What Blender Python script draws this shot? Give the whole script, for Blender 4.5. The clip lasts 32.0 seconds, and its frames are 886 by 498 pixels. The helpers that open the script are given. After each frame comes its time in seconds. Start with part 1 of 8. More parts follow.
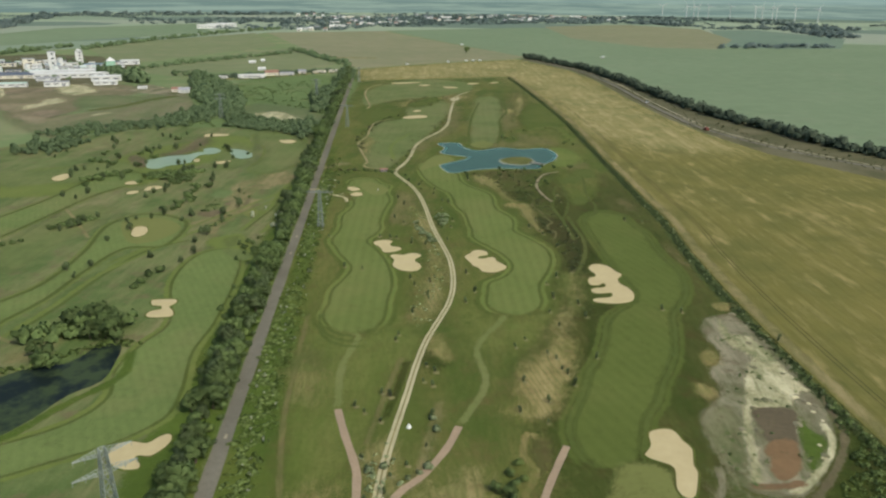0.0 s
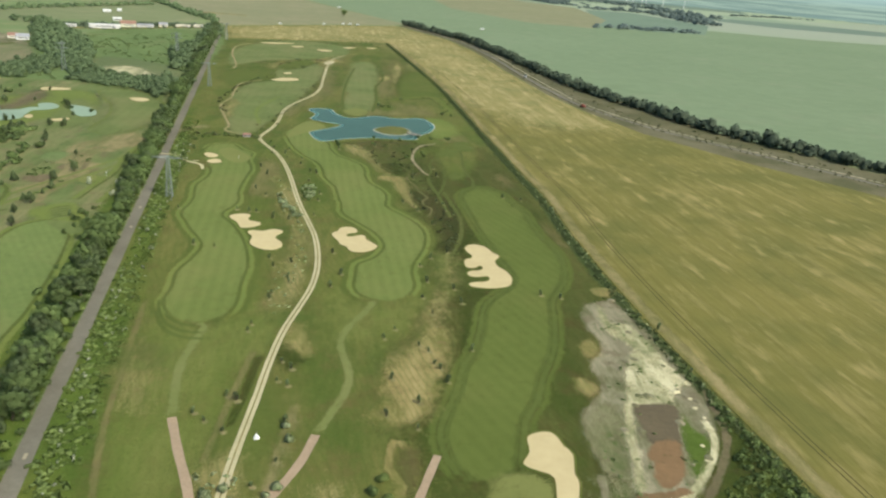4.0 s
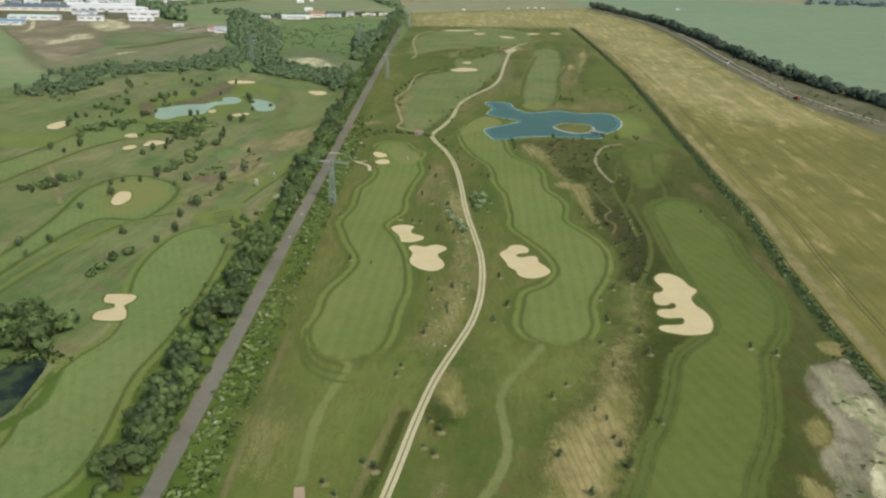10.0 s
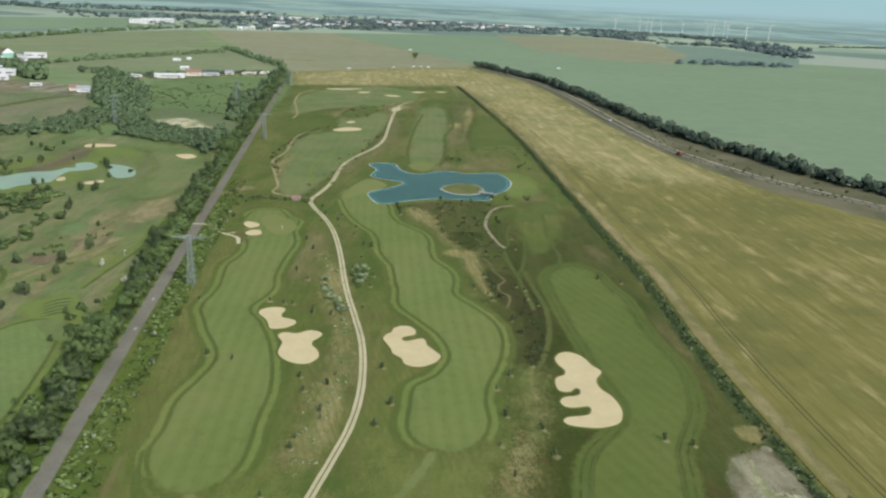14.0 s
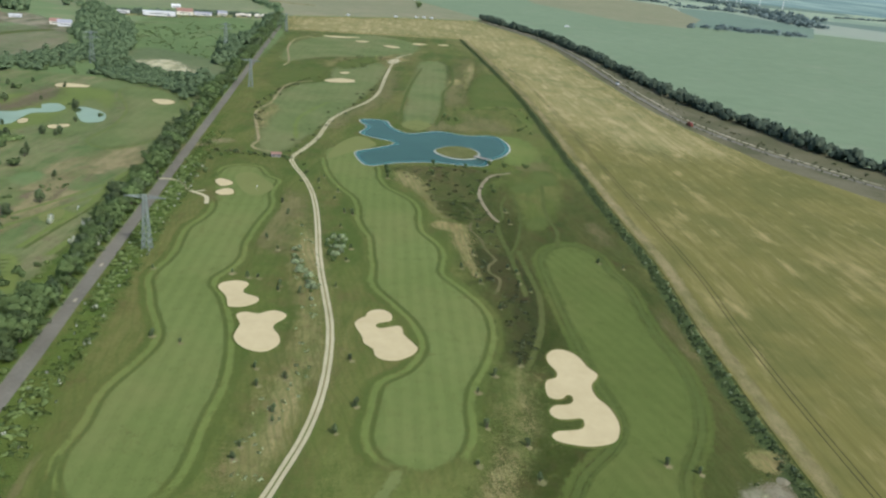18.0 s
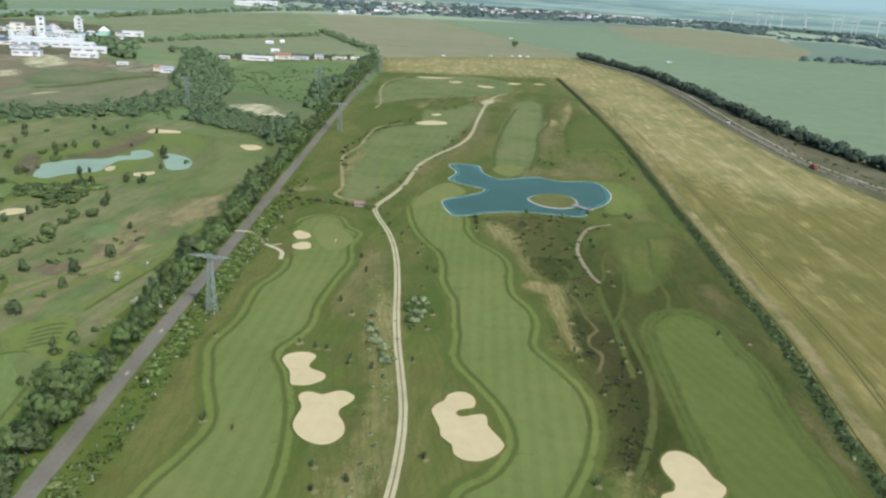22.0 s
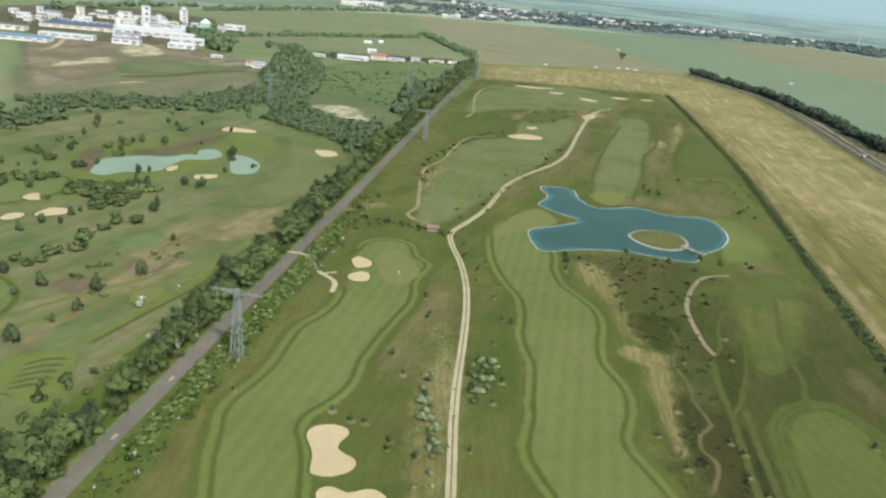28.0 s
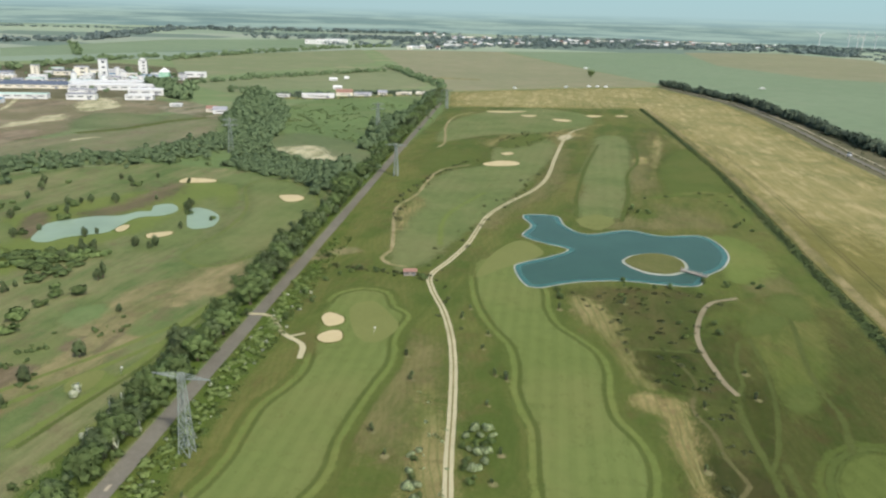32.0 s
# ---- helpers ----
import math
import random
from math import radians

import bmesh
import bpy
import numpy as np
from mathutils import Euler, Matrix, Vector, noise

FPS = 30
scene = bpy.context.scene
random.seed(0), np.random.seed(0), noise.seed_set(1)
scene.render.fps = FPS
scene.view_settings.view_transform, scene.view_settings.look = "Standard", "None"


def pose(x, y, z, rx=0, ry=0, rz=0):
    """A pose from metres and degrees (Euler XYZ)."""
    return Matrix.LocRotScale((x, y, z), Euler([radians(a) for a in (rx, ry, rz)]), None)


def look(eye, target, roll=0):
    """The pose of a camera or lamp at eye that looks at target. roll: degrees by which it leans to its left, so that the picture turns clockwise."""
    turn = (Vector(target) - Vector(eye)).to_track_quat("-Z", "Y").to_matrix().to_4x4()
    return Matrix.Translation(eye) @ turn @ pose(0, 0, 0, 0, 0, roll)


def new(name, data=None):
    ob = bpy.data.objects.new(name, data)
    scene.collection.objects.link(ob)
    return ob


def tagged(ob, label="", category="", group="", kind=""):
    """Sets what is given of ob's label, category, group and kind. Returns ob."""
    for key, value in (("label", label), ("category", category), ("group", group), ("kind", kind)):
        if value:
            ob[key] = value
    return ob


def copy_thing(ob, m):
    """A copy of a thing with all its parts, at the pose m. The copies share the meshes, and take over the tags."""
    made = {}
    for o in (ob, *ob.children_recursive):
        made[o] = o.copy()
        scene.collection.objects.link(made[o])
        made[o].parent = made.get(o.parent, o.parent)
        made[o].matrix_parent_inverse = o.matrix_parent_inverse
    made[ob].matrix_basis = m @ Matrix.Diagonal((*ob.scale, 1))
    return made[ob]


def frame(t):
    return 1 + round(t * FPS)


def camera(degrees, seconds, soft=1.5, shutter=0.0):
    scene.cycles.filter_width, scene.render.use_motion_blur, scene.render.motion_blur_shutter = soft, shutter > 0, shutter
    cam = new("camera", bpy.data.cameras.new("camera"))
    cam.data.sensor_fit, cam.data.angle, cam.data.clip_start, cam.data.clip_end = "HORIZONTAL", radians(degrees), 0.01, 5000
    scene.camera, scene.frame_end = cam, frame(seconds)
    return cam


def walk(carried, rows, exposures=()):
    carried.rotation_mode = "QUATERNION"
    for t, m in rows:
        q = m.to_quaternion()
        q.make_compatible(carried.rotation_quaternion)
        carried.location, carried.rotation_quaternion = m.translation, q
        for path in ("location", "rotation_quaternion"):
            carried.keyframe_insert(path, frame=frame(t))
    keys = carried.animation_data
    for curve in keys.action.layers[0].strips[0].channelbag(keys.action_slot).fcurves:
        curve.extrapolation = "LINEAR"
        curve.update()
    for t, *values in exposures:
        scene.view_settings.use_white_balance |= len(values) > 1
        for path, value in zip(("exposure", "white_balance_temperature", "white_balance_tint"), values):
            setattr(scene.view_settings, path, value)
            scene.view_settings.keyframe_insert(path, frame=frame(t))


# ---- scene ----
cam = camera(60.66, 32.0, soft=2.3)
# seconds, x, y, z, and the turns about x, y and z in degrees
PATH = (
    (0.0, -14.08, -65.33, 125.94, 71.228, -0.517, -4.253),
    (0.5, -13.68, -61.12, 124.85, 69.796, -0.475, -5.087),
    (1.0, -13.50, -57.66, 123.61, 68.951, -0.524, -6.074),
    (1.5, -12.62, -54.50, 122.93, 68.213, -0.472, -7.145),
    (2.0, -11.12, -51.52, 122.46, 67.787, -0.244, -8.613),
    (2.5, -9.66, -47.82, 121.43, 67.502, -0.296, -10.225),
    (3.0, -9.09, -43.94, 120.04, 67.722, -1.345, -11.989),
    (3.5, -8.36, -40.36, 119.30, 68.578, -3.124, -13.103),
    (5.5, -1.59, -24.40, 121.87, 70.934, -9.569, -6.758),
    (6.0, -0.69, -20.55, 121.64, 71.538, -9.311, -4.086),
    (6.5, 0.06, -16.95, 121.81, 71.862, -8.551, -2.133),
    (7.0, 0.22, -13.46, 122.06, 71.983, -7.177, -0.736),
    (7.5, 0.08, -10.07, 122.05, 71.905, -6.024, 0.007),
    (8.0, 0.33, -6.58, 122.00, 71.128, -4.948, 0.713),
    (8.5, 0.21, -3.25, 121.50, 70.194, -4.143, 1.114),
    (9.0, -0.00, -0.00, 121.00, 69.013, -3.458, 1.326),
    (9.5, -0.10, 3.56, 120.02, 68.158, -2.792, 1.177),
    (10.0, -0.16, 7.49, 119.63, 67.336, -2.018, 0.540),
    (10.5, 0.47, 11.55, 119.30, 66.903, -1.468, -0.362),
    (11.0, 1.26, 16.15, 117.93, 67.272, -1.395, -1.663),
    (11.5, 2.66, 21.32, 116.87, 67.970, -1.543, -3.031),
    (12.0, 4.46, 26.45, 116.22, 69.106, -1.828, -4.392),
    (12.5, 5.65, 30.94, 116.03, 70.157, -2.167, -5.538),
    (13.0, 6.41, 35.30, 116.12, 71.108, -2.478, -6.529),
    (13.5, 7.00, 39.30, 116.36, 71.629, -2.680, -7.152),
    (14.0, 7.67, 43.02, 115.97, 71.826, -2.770, -7.534),
    (14.5, 8.35, 47.15, 116.06, 71.501, -2.726, -7.817),
    (16.5, 12.64, 63.21, 114.34, 68.352, -3.797, -8.093),
    (17.0, 13.86, 66.92, 113.43, 68.183, -4.385, -7.947),
    (17.5, 15.05, 70.66, 113.33, 68.166, -4.988, -7.521),
    (18.0, 15.94, 74.67, 113.26, 68.388, -5.493, -6.854),
    (18.5, 16.29, 78.35, 112.85, 69.244, -5.734, -6.193),
    (19.0, 17.20, 82.65, 112.27, 70.210, -5.637, -5.242),
    (19.5, 18.43, 87.11, 111.88, 70.913, -5.463, -3.946),
    (20.0, 19.24, 92.05, 111.33, 71.497, -5.275, -2.461),
    (20.5, 19.28, 96.62, 111.72, 71.673, -5.002, -1.367),
    (21.0, 19.24, 100.89, 111.59, 71.800, -4.742, -0.625),
    (21.5, 19.94, 105.12, 111.19, 71.307, -4.356, -0.115),
    (22.0, 20.65, 109.22, 110.85, 70.596, -3.679, 0.080),
    (22.5, 20.99, 113.04, 110.57, 69.830, -3.067, -0.008),
    (23.0, 21.04, 117.01, 110.22, 69.209, -2.692, -0.482),
    (23.5, 21.51, 120.55, 109.82, 68.891, -2.874, -1.109),
    (24.0, 22.41, 124.49, 109.28, 68.936, -3.522, -1.892),
    (24.5, 23.18, 127.86, 109.43, 69.277, -4.723, -2.329),
    (26.5, 25.35, 146.45, 109.96, 71.307, -8.826, 2.739),
    (27.0, 25.08, 151.45, 109.07, 71.051, -8.021, 5.199),
    (27.5, 23.65, 156.88, 107.62, 70.768, -6.971, 6.839),
    (28.0, 22.68, 161.54, 106.41, 70.409, -5.666, 7.881),
    (28.5, 22.37, 165.73, 105.72, 69.647, -4.491, 8.458),
    (29.0, 21.80, 169.44, 105.29, 68.893, -3.492, 8.551),
    (29.5, 21.25, 173.18, 104.76, 68.634, -2.897, 8.336),
    (30.0, 21.07, 176.63, 104.16, 68.748, -2.573, 7.881),
    (30.5, 20.93, 180.48, 104.01, 68.981, -2.539, 7.267),
    (31.0, 20.43, 184.28, 103.85, 70.167, -2.385, 6.433),
    (31.5, 20.23, 188.34, 103.47, 71.378, -2.179, 5.735),
    (32.0, 21.31, 191.71, 102.33, 72.798, -1.659, 5.218),
)
walk(cam, [(r[0], pose(*r[1:])) for r in PATH], exposures=((0.0, 0.16, 6650, 6), (1.0, 0.15, 6900, 5), (2.0, 0.34, 7000, 4), (3.0, 0.60, 6950, 4), (6.0, 0.60, 6450, 5), (7.0, 0.51, 6450, 6), (8.0, 0.38, 6450, 8), (9.0, 0.36, 6500, 8), (11.0, 0.47, 6400, 9), (12.0, 0.60, 6350, 9), (13.0, 0.63, 6150, 9), (14.0, 0.42, 6150, 9), (17.0, 0.29, 6000, 9), (18.0, 0.44, 5900, 10), (19.0, 0.54, 5900, 10), (20.0, 0.57, 6000, 10), (24.0, 0.54, 5850, 10), (28.0, 0.57, 6300, 11), (32.0, 0.55, 6400, 11)))

# ---- daylight ----
scene.cycles.transparent_max_bounces = 32
world = bpy.data.worlds.new("sky")
scene.world = world
world.use_nodes = True
wn = world.node_tree
sky = wn.nodes.new("ShaderNodeTexSky")
sky.sky_type, sky.sun_disc = "NISHITA", False
sky.sun_elevation, sky.sun_rotation = radians(48), radians(143)
sky.air_density, sky.dust_density, sky.ozone_density = 1.2, 3.0, 1.5
wn.links.new(sky.outputs[0], wn.nodes["Background"].inputs[0])
wn.nodes["Background"].inputs[1].default_value = 0.15
sun = new("sun", bpy.data.lights.new("sun", "SUN"))
sun.data.energy, sun.data.angle, sun.data.color = 2.7, radians(0.53), (1.0, 0.94, 0.84)
sun.matrix_world = look((95, -125, 175), (0, 0, 0))


# ---- materials ----
def node(nt, kind, **inputs):
    n = nt.nodes.new("ShaderNode" + kind)
    for k, v in inputs.items():
        n.inputs[k].default_value = v
    return n


def mixed(nt, fac, a, b, how="MIX"):
    """A colour mix; fac, a and b are sockets or values."""
    m = nt.nodes.new("ShaderNodeMix")
    m.data_type, m.blend_type = "RGBA", how
    for i, v in ((0, fac), (6, a), (7, b)):
        if isinstance(v, bpy.types.NodeSocket):
            nt.links.new(v, m.inputs[i])
        else:
            m.inputs[i].default_value = v if i == 0 else (*v, 1)
    return m.outputs[2]


def ramp(nt, fac, lo, hi):
    r = nt.nodes.new("ShaderNodeMapRange")
    nt.links.new(fac, r.inputs[0])
    r.inputs[1].default_value, r.inputs[2].default_value = lo, hi
    return r.outputs[0]


def start(name, rough=0.9, metal=0.0, spec=0.2):
    m = bpy.data.materials.new(name)
    m.use_nodes = True
    nt = m.node_tree
    b = nt.nodes["Principled BSDF"]
    b.inputs["Roughness"].default_value, b.inputs["Metallic"].default_value = rough, metal
    b.inputs["Specular IOR Level"].default_value = spec
    return m, nt, b


def placed(nt, turn=0.0, stretch=(1, 1, 1), flat=False):
    """World position, turned about z, then stretched; tilted off the axes for noise unless flat."""
    g = nt.nodes.new("ShaderNodeNewGeometry")
    first, mp = nt.nodes.new("ShaderNodeMapping"), nt.nodes.new("ShaderNodeMapping")
    first.inputs["Rotation"].default_value[2] = radians(turn)
    mp.inputs["Scale"].default_value = stretch
    mp.inputs["Location"].default_value = (13.17, 7.71, 41.63)
    if not flat:
        mp.inputs["Rotation"].default_value = (0.61, 0.43, 0.3)
    nt.links.new(g.outputs["Position"], first.inputs[0])
    nt.links.new(first.outputs[0], mp.inputs[0])
    return mp.outputs[0]


def speckle(nt, where, scale, detail=4.0, rough=0.6):
    n = node(nt, "TexNoise", Scale=scale, Detail=detail, Roughness=rough)
    nt.links.new(where, n.inputs["Vector"])
    return n.outputs["Fac"]


def relief(nt, b, fac, strength, distance):
    bump = node(nt, "Bump", Strength=strength, Distance=distance)
    nt.links.new(fac, bump.inputs["Height"])
    nt.links.new(bump.outputs[0], b.inputs["Normal"])


def turf(name, main, dark, dry, dry_part=0.35, big=0.02, fine=0.35, stripes=None, bump=0.5, blot=0.006, mottle=0.5):
    """Grass, crop or bare soil: two scales of colour, dry patches, mown stripes (turn, metres)."""
    m, nt, b = start(name, 0.95, 0, 0.1)
    p = placed(nt)
    broad, small, grain = speckle(nt, p, big), speckle(nt, p, fine, 6), speckle(nt, p, 2.2, 3)
    c = mixed(nt, ramp(nt, broad, 0.38, 0.64), dark, main)
    c = mixed(nt, ramp(nt, speckle(nt, p, blot * 2.5, 7, 0.65), 0.62 - dry_part * 0.35, 0.80 - dry_part * 0.25), c, dry)
    c = mixed(nt, ramp(nt, small, 0.25, 0.8), mixed(nt, mottle, c, (0.62, 0.64, 0.60), "MULTIPLY"), c)
    c = mixed(nt, ramp(nt, grain, 0.3, 0.75), mixed(nt, 0.7 * mottle, c, (0.5, 0.55, 0.45), "MULTIPLY"), c)
    if stripes:
        turn, width, depth = stripes
        sep, times, wave = nt.nodes.new("ShaderNodeSeparateXYZ"), nt.nodes.new("ShaderNodeMath"), nt.nodes.new("ShaderNodeMath")
        times.operation, wave.operation = "MULTIPLY", "SINE"
        times.inputs[1].default_value = math.tau / width
        nt.links.new(placed(nt, turn, flat=True), sep.inputs[0])
        nt.links.new(sep.outputs[0], times.inputs[0])
        nt.links.new(times.outputs[0], wave.inputs[0])
        c = mixed(nt, ramp(nt, wave.outputs[0], -0.5, 0.5), mixed(nt, depth, c, (0.80, 0.84, 0.76), "MULTIPLY"), c)
    nt.links.new(c, b.inputs["Base Color"])
    relief(nt, b, small, bump, 0.4)
    return m


def softened(m, cache={}):
    """The same ground with a ragged, thinning edge, by the mesh's own fade from rim to middle."""
    if m.name not in cache:
        s = m.copy()
        s.name = m.name + "_ragged"
        nt = s.node_tree
        at = nt.nodes.new("ShaderNodeAttribute")
        at.attribute_name = "fade"
        p = placed(nt)
        edge, total = nt.nodes.new("ShaderNodeMath"), nt.nodes.new("ShaderNodeMath")
        edge.operation, total.operation = "MULTIPLY_ADD", "ADD"
        nt.links.new(speckle(nt, p, 0.20, 5, 0.65), edge.inputs[0])
        edge.inputs[1].default_value = 1.7
        nt.links.new(at.outputs["Fac"], edge.inputs[2])
        tuft = node(nt, "MapRange")
        nt.links.new(speckle(nt, p, 3.2, 2, 0.5), tuft.inputs[0])
        for k, v in ((1, 0.34), (2, 0.66), (3, 0.10), (4, 0.90)):
            tuft.inputs[k].default_value = v
        nt.links.new(edge.outputs[0], total.inputs[0])
        nt.links.new(tuft.outputs[0], total.inputs[1])
        nt.links.new(ramp(nt, total.outputs[0], 1.83, 1.87), nt.nodes["Principled BSDF"].inputs["Alpha"])
        cache[m.name] = s
    return cache[m.name]


def plain(name, colour, other=None, rough=0.8, metal=0.0, scale=3.0, bump=0.0, spec=0.3, random_shade=0.0):
    """A painted, stone or metal surface with stains at two scales."""
    m, nt, b = start(name, rough, metal, spec)
    p = placed(nt)
    f, g = speckle(nt, p, scale, 5), speckle(nt, p, scale * 0.13, 3)
    other = other or tuple(v * 0.75 for v in colour)
    c = mixed(nt, ramp(nt, f, 0.3, 0.75), other, colour)
    c = mixed(nt, ramp(nt, g, 0.35, 0.7), mixed(nt, 0.5, c, (0.8, 0.79, 0.76), "MULTIPLY"), c)
    if random_shade:
        info = nt.nodes.new("ShaderNodeObjectInfo")
        hs = node(nt, "HueSaturation")
        r = nt.nodes.new("ShaderNodeMapRange")
        r.inputs[3].default_value, r.inputs[4].default_value = 1 - random_shade, 1 + random_shade
        nt.links.new(info.outputs["Random"], r.inputs[0])
        nt.links.new(r.outputs[0], hs.inputs["Value"])
        nt.links.new(c, hs.inputs["Color"])
        c = hs.outputs[0]
    nt.links.new(c, b.inputs["Base Color"])
    if bump:
        relief(nt, b, f, bump, 0.2)
    return m


def leafy(name, lit, deep, spread=0.3):
    """Foliage: shade differs leaf by leaf and tree by tree."""
    m, nt, b = start(name, 0.75, 0, 0.2)
    geo, info = nt.nodes.new("ShaderNodeNewGeometry"), nt.nodes.new("ShaderNodeObjectInfo")
    c = mixed(nt, geo.outputs["Random Per Island"], deep, lit)
    hs = node(nt, "HueSaturation")
    r = nt.nodes.new("ShaderNodeMapRange")
    r.inputs[3].default_value, r.inputs[4].default_value = 1 - spread, 1 + spread
    nt.links.new(info.outputs["Random"], r.inputs[0])
    nt.links.new(r.outputs[0], hs.inputs["Value"])
    nt.links.new(c, hs.inputs["Color"])
    nt.links.new(hs.outputs[0], b.inputs["Base Color"])
    tr = nt.nodes.new("ShaderNodeBsdfTranslucent")
    nt.links.new(hs.outputs[0], tr.inputs[0])
    mix = nt.nodes.new("ShaderNodeMixShader")
    mix.inputs[0].default_value = 0.35
    nt.links.new(b.outputs[0], mix.inputs[1])
    nt.links.new(tr.outputs[0], mix.inputs[2])
    nt.links.new(mix.outputs[0], nt.nodes["Material Output"].inputs[0])
    return m


def rough_material(name, green, lush, straw, brown, k=1.0, ruts=0.0):
    """Unmown grass: lush and dry drifts, brown spots, old mowing traces."""
    m, nt, b = start(name, 0.95, 0, 0.1)
    p, q = placed(nt), placed(nt, 8, (1.0, 0.22, 1.0))
    c = mixed(nt, ramp(nt, speckle(nt, p, 0.022 * k, 7, 0.62), 0.43, 0.58), lush, green)
    c = mixed(nt, ramp(nt, speckle(nt, q, 0.034 * k, 8, 0.70), 0.45, 0.63), c, straw)
    c = mixed(nt, ramp(nt, speckle(nt, p, 0.055 * k, 8, 0.72), 0.51, 0.67), c, brown)
    if ruts:
        w = nt.nodes.new("ShaderNodeTexWave")
        w.bands_direction = "X"
        for key, v in (("Scale", 0.13), ("Distortion", 26.0), ("Detail", 3.0), ("Detail Scale", 0.22)):
            w.inputs[key].default_value = v
        nt.links.new(placed(nt, -8, (1.0, 0.45, 1.0), True), w.inputs["Vector"])
        c = mixed(nt, ramp(nt, w.outputs["Fac"], 0.70, 0.98), c, mixed(nt, ruts, c, lush))
    c = mixed(nt, ramp(nt, speckle(nt, q, 0.5, 4, 0.6), 0.3, 0.72), mixed(nt, 0.55, c, (0.68, 0.72, 0.62), "MULTIPLY"), c)
    c = mixed(nt, ramp(nt, speckle(nt, p, 1.3, 5, 0.7), 0.3, 0.75), mixed(nt, 0.5, c, (0.55, 0.6, 0.5), "MULTIPLY"), c)
    nt.links.new(c, b.inputs["Base Color"])
    relief(nt, b, speckle(nt, p, 0.6, 5), 0.6, 0.4)
    return m


def wheat_material(name, green, gold, pale, tan, dull, ripe=0.0):
    """A grain field with streaks along the drilling and spray lines."""
    m, nt, b = start(name, 0.95, 0, 0.1)
    p = placed(nt)
    along = placed(nt, 4, (1.0, 0.10, 1.0))
    c = mixed(nt, ramp(nt, speckle(nt, p, 0.012, 5), 0.35, 0.65), green, gold)
    c = mixed(nt, ramp(nt, speckle(nt, along, 0.09, 7, 0.62), 0.56 - ripe, 0.80 - ripe), c, pale)
    c = mixed(nt, ramp(nt, speckle(nt, placed(nt, 4, (1.0, 0.2, 1.0)), 0.16, 7, 0.7), 0.50, 0.70), c, tan)
    c = mixed(nt, ramp(nt, speckle(nt, p, 0.022, 7, 0.65), 0.47, 0.62), c, dull)
    c = mixed(nt, ramp(nt, speckle(nt, placed(nt, 4, (1.0, 0.28, 1.0)), 0.12, 4, 0.55), 0.575 - 0.5 * ripe, 0.76 - 0.5 * ripe), c, mixed(nt, 0.2, pale, tan))
    c = mixed(nt, ramp(nt, speckle(nt, along, 0.5, 4), 0.3, 0.7), mixed(nt, 0.4, c, (0.68, 0.7, 0.62), "MULTIPLY"), c)
    w = nt.nodes.new("ShaderNodeTexWave")
    w.bands_direction = "X"
    w.inputs["Scale"].default_value, w.inputs["Distortion"].default_value = math.pi / 10 / 11, 0.0
    nt.links.new(placed(nt, 4, flat=True), w.inputs["Vector"])
    c = mixed(nt, ramp(nt, w.outputs["Fac"], 0.02, 0.12), mixed(nt, 0.2, c, (0.55, 0.6, 0.5), "MULTIPLY"), c)
    nt.links.new(c, b.inputs["Base Color"])
    relief(nt, b, speckle(nt, along, 0.8, 3), 0.5, 0.4)
    return m


def water_material(name, colour, rough=0.12, spec=0.16, weed=None):
    m, nt, b = start(name, rough, 0, spec)
    p = placed(nt)
    c = mixed(nt, ramp(nt, speckle(nt, p, 0.05, 4), 0.3, 0.7), tuple(v * 0.8 for v in colour), colour)
    if weed:
        c = mixed(nt, ramp(nt, speckle(nt, p, 0.10, 6, 0.65), 0.44, 0.58), c, weed)
    nt.links.new(c, b.inputs["Base Color"])
    relief(nt, b, speckle(nt, p, 0.9, 3), 0.15, 0.1)
    return m


ROUGH = rough_material("rough_grass", (0.095, 0.115, 0.027), (0.068, 0.095, 0.020), (0.132, 0.130, 0.040), (0.104, 0.093, 0.031), 1.0, 0.25)
APRON = rough_material("short_rough_grass", (0.108, 0.135, 0.033), (0.091, 0.120, 0.026), (0.131, 0.141, 0.041), (0.112, 0.118, 0.034), 1.2, 0.2)
ROUGH_WEST = rough_material("older_rough_grass", (0.126, 0.158, 0.058), (0.088, 0.126, 0.040), (0.192, 0.182, 0.088), (0.140, 0.124, 0.064), 1.5)
SEMI = turf("semi_rough_grass", (0.126, 0.158, 0.040), (0.112, 0.144, 0.036), (0.142, 0.155, 0.045), 0.3, 0.03, 0.4, mottle=0.35)
DARK_CUT = turf("long_grass_ring", (0.084, 0.108, 0.027), (0.076, 0.100, 0.023), (0.093, 0.108, 0.029), 0.2, 0.04, 0.6)
FAIR = turf("mown_fairway", (0.125, 0.155, 0.045), (0.113, 0.143, 0.039), (0.142, 0.156, 0.050), 0.40, 0.02, 0.3, (3, 4.6, 0.34), 0.1, mottle=0.28)
ROUGH_EAST = rough_material("darker_rough_grass", (0.058, 0.072, 0.017), (0.043, 0.060, 0.012), (0.082, 0.080, 0.024), (0.066, 0.058, 0.018), 1.3, 0.3)
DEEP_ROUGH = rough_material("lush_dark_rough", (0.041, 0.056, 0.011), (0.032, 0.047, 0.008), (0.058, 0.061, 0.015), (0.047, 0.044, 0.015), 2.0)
HOLLOW = rough_material("grey_green_hollow", (0.038, 0.046, 0.012), (0.029, 0.038, 0.009), (0.056, 0.054, 0.017), (0.046, 0.040, 0.015), 2.5)
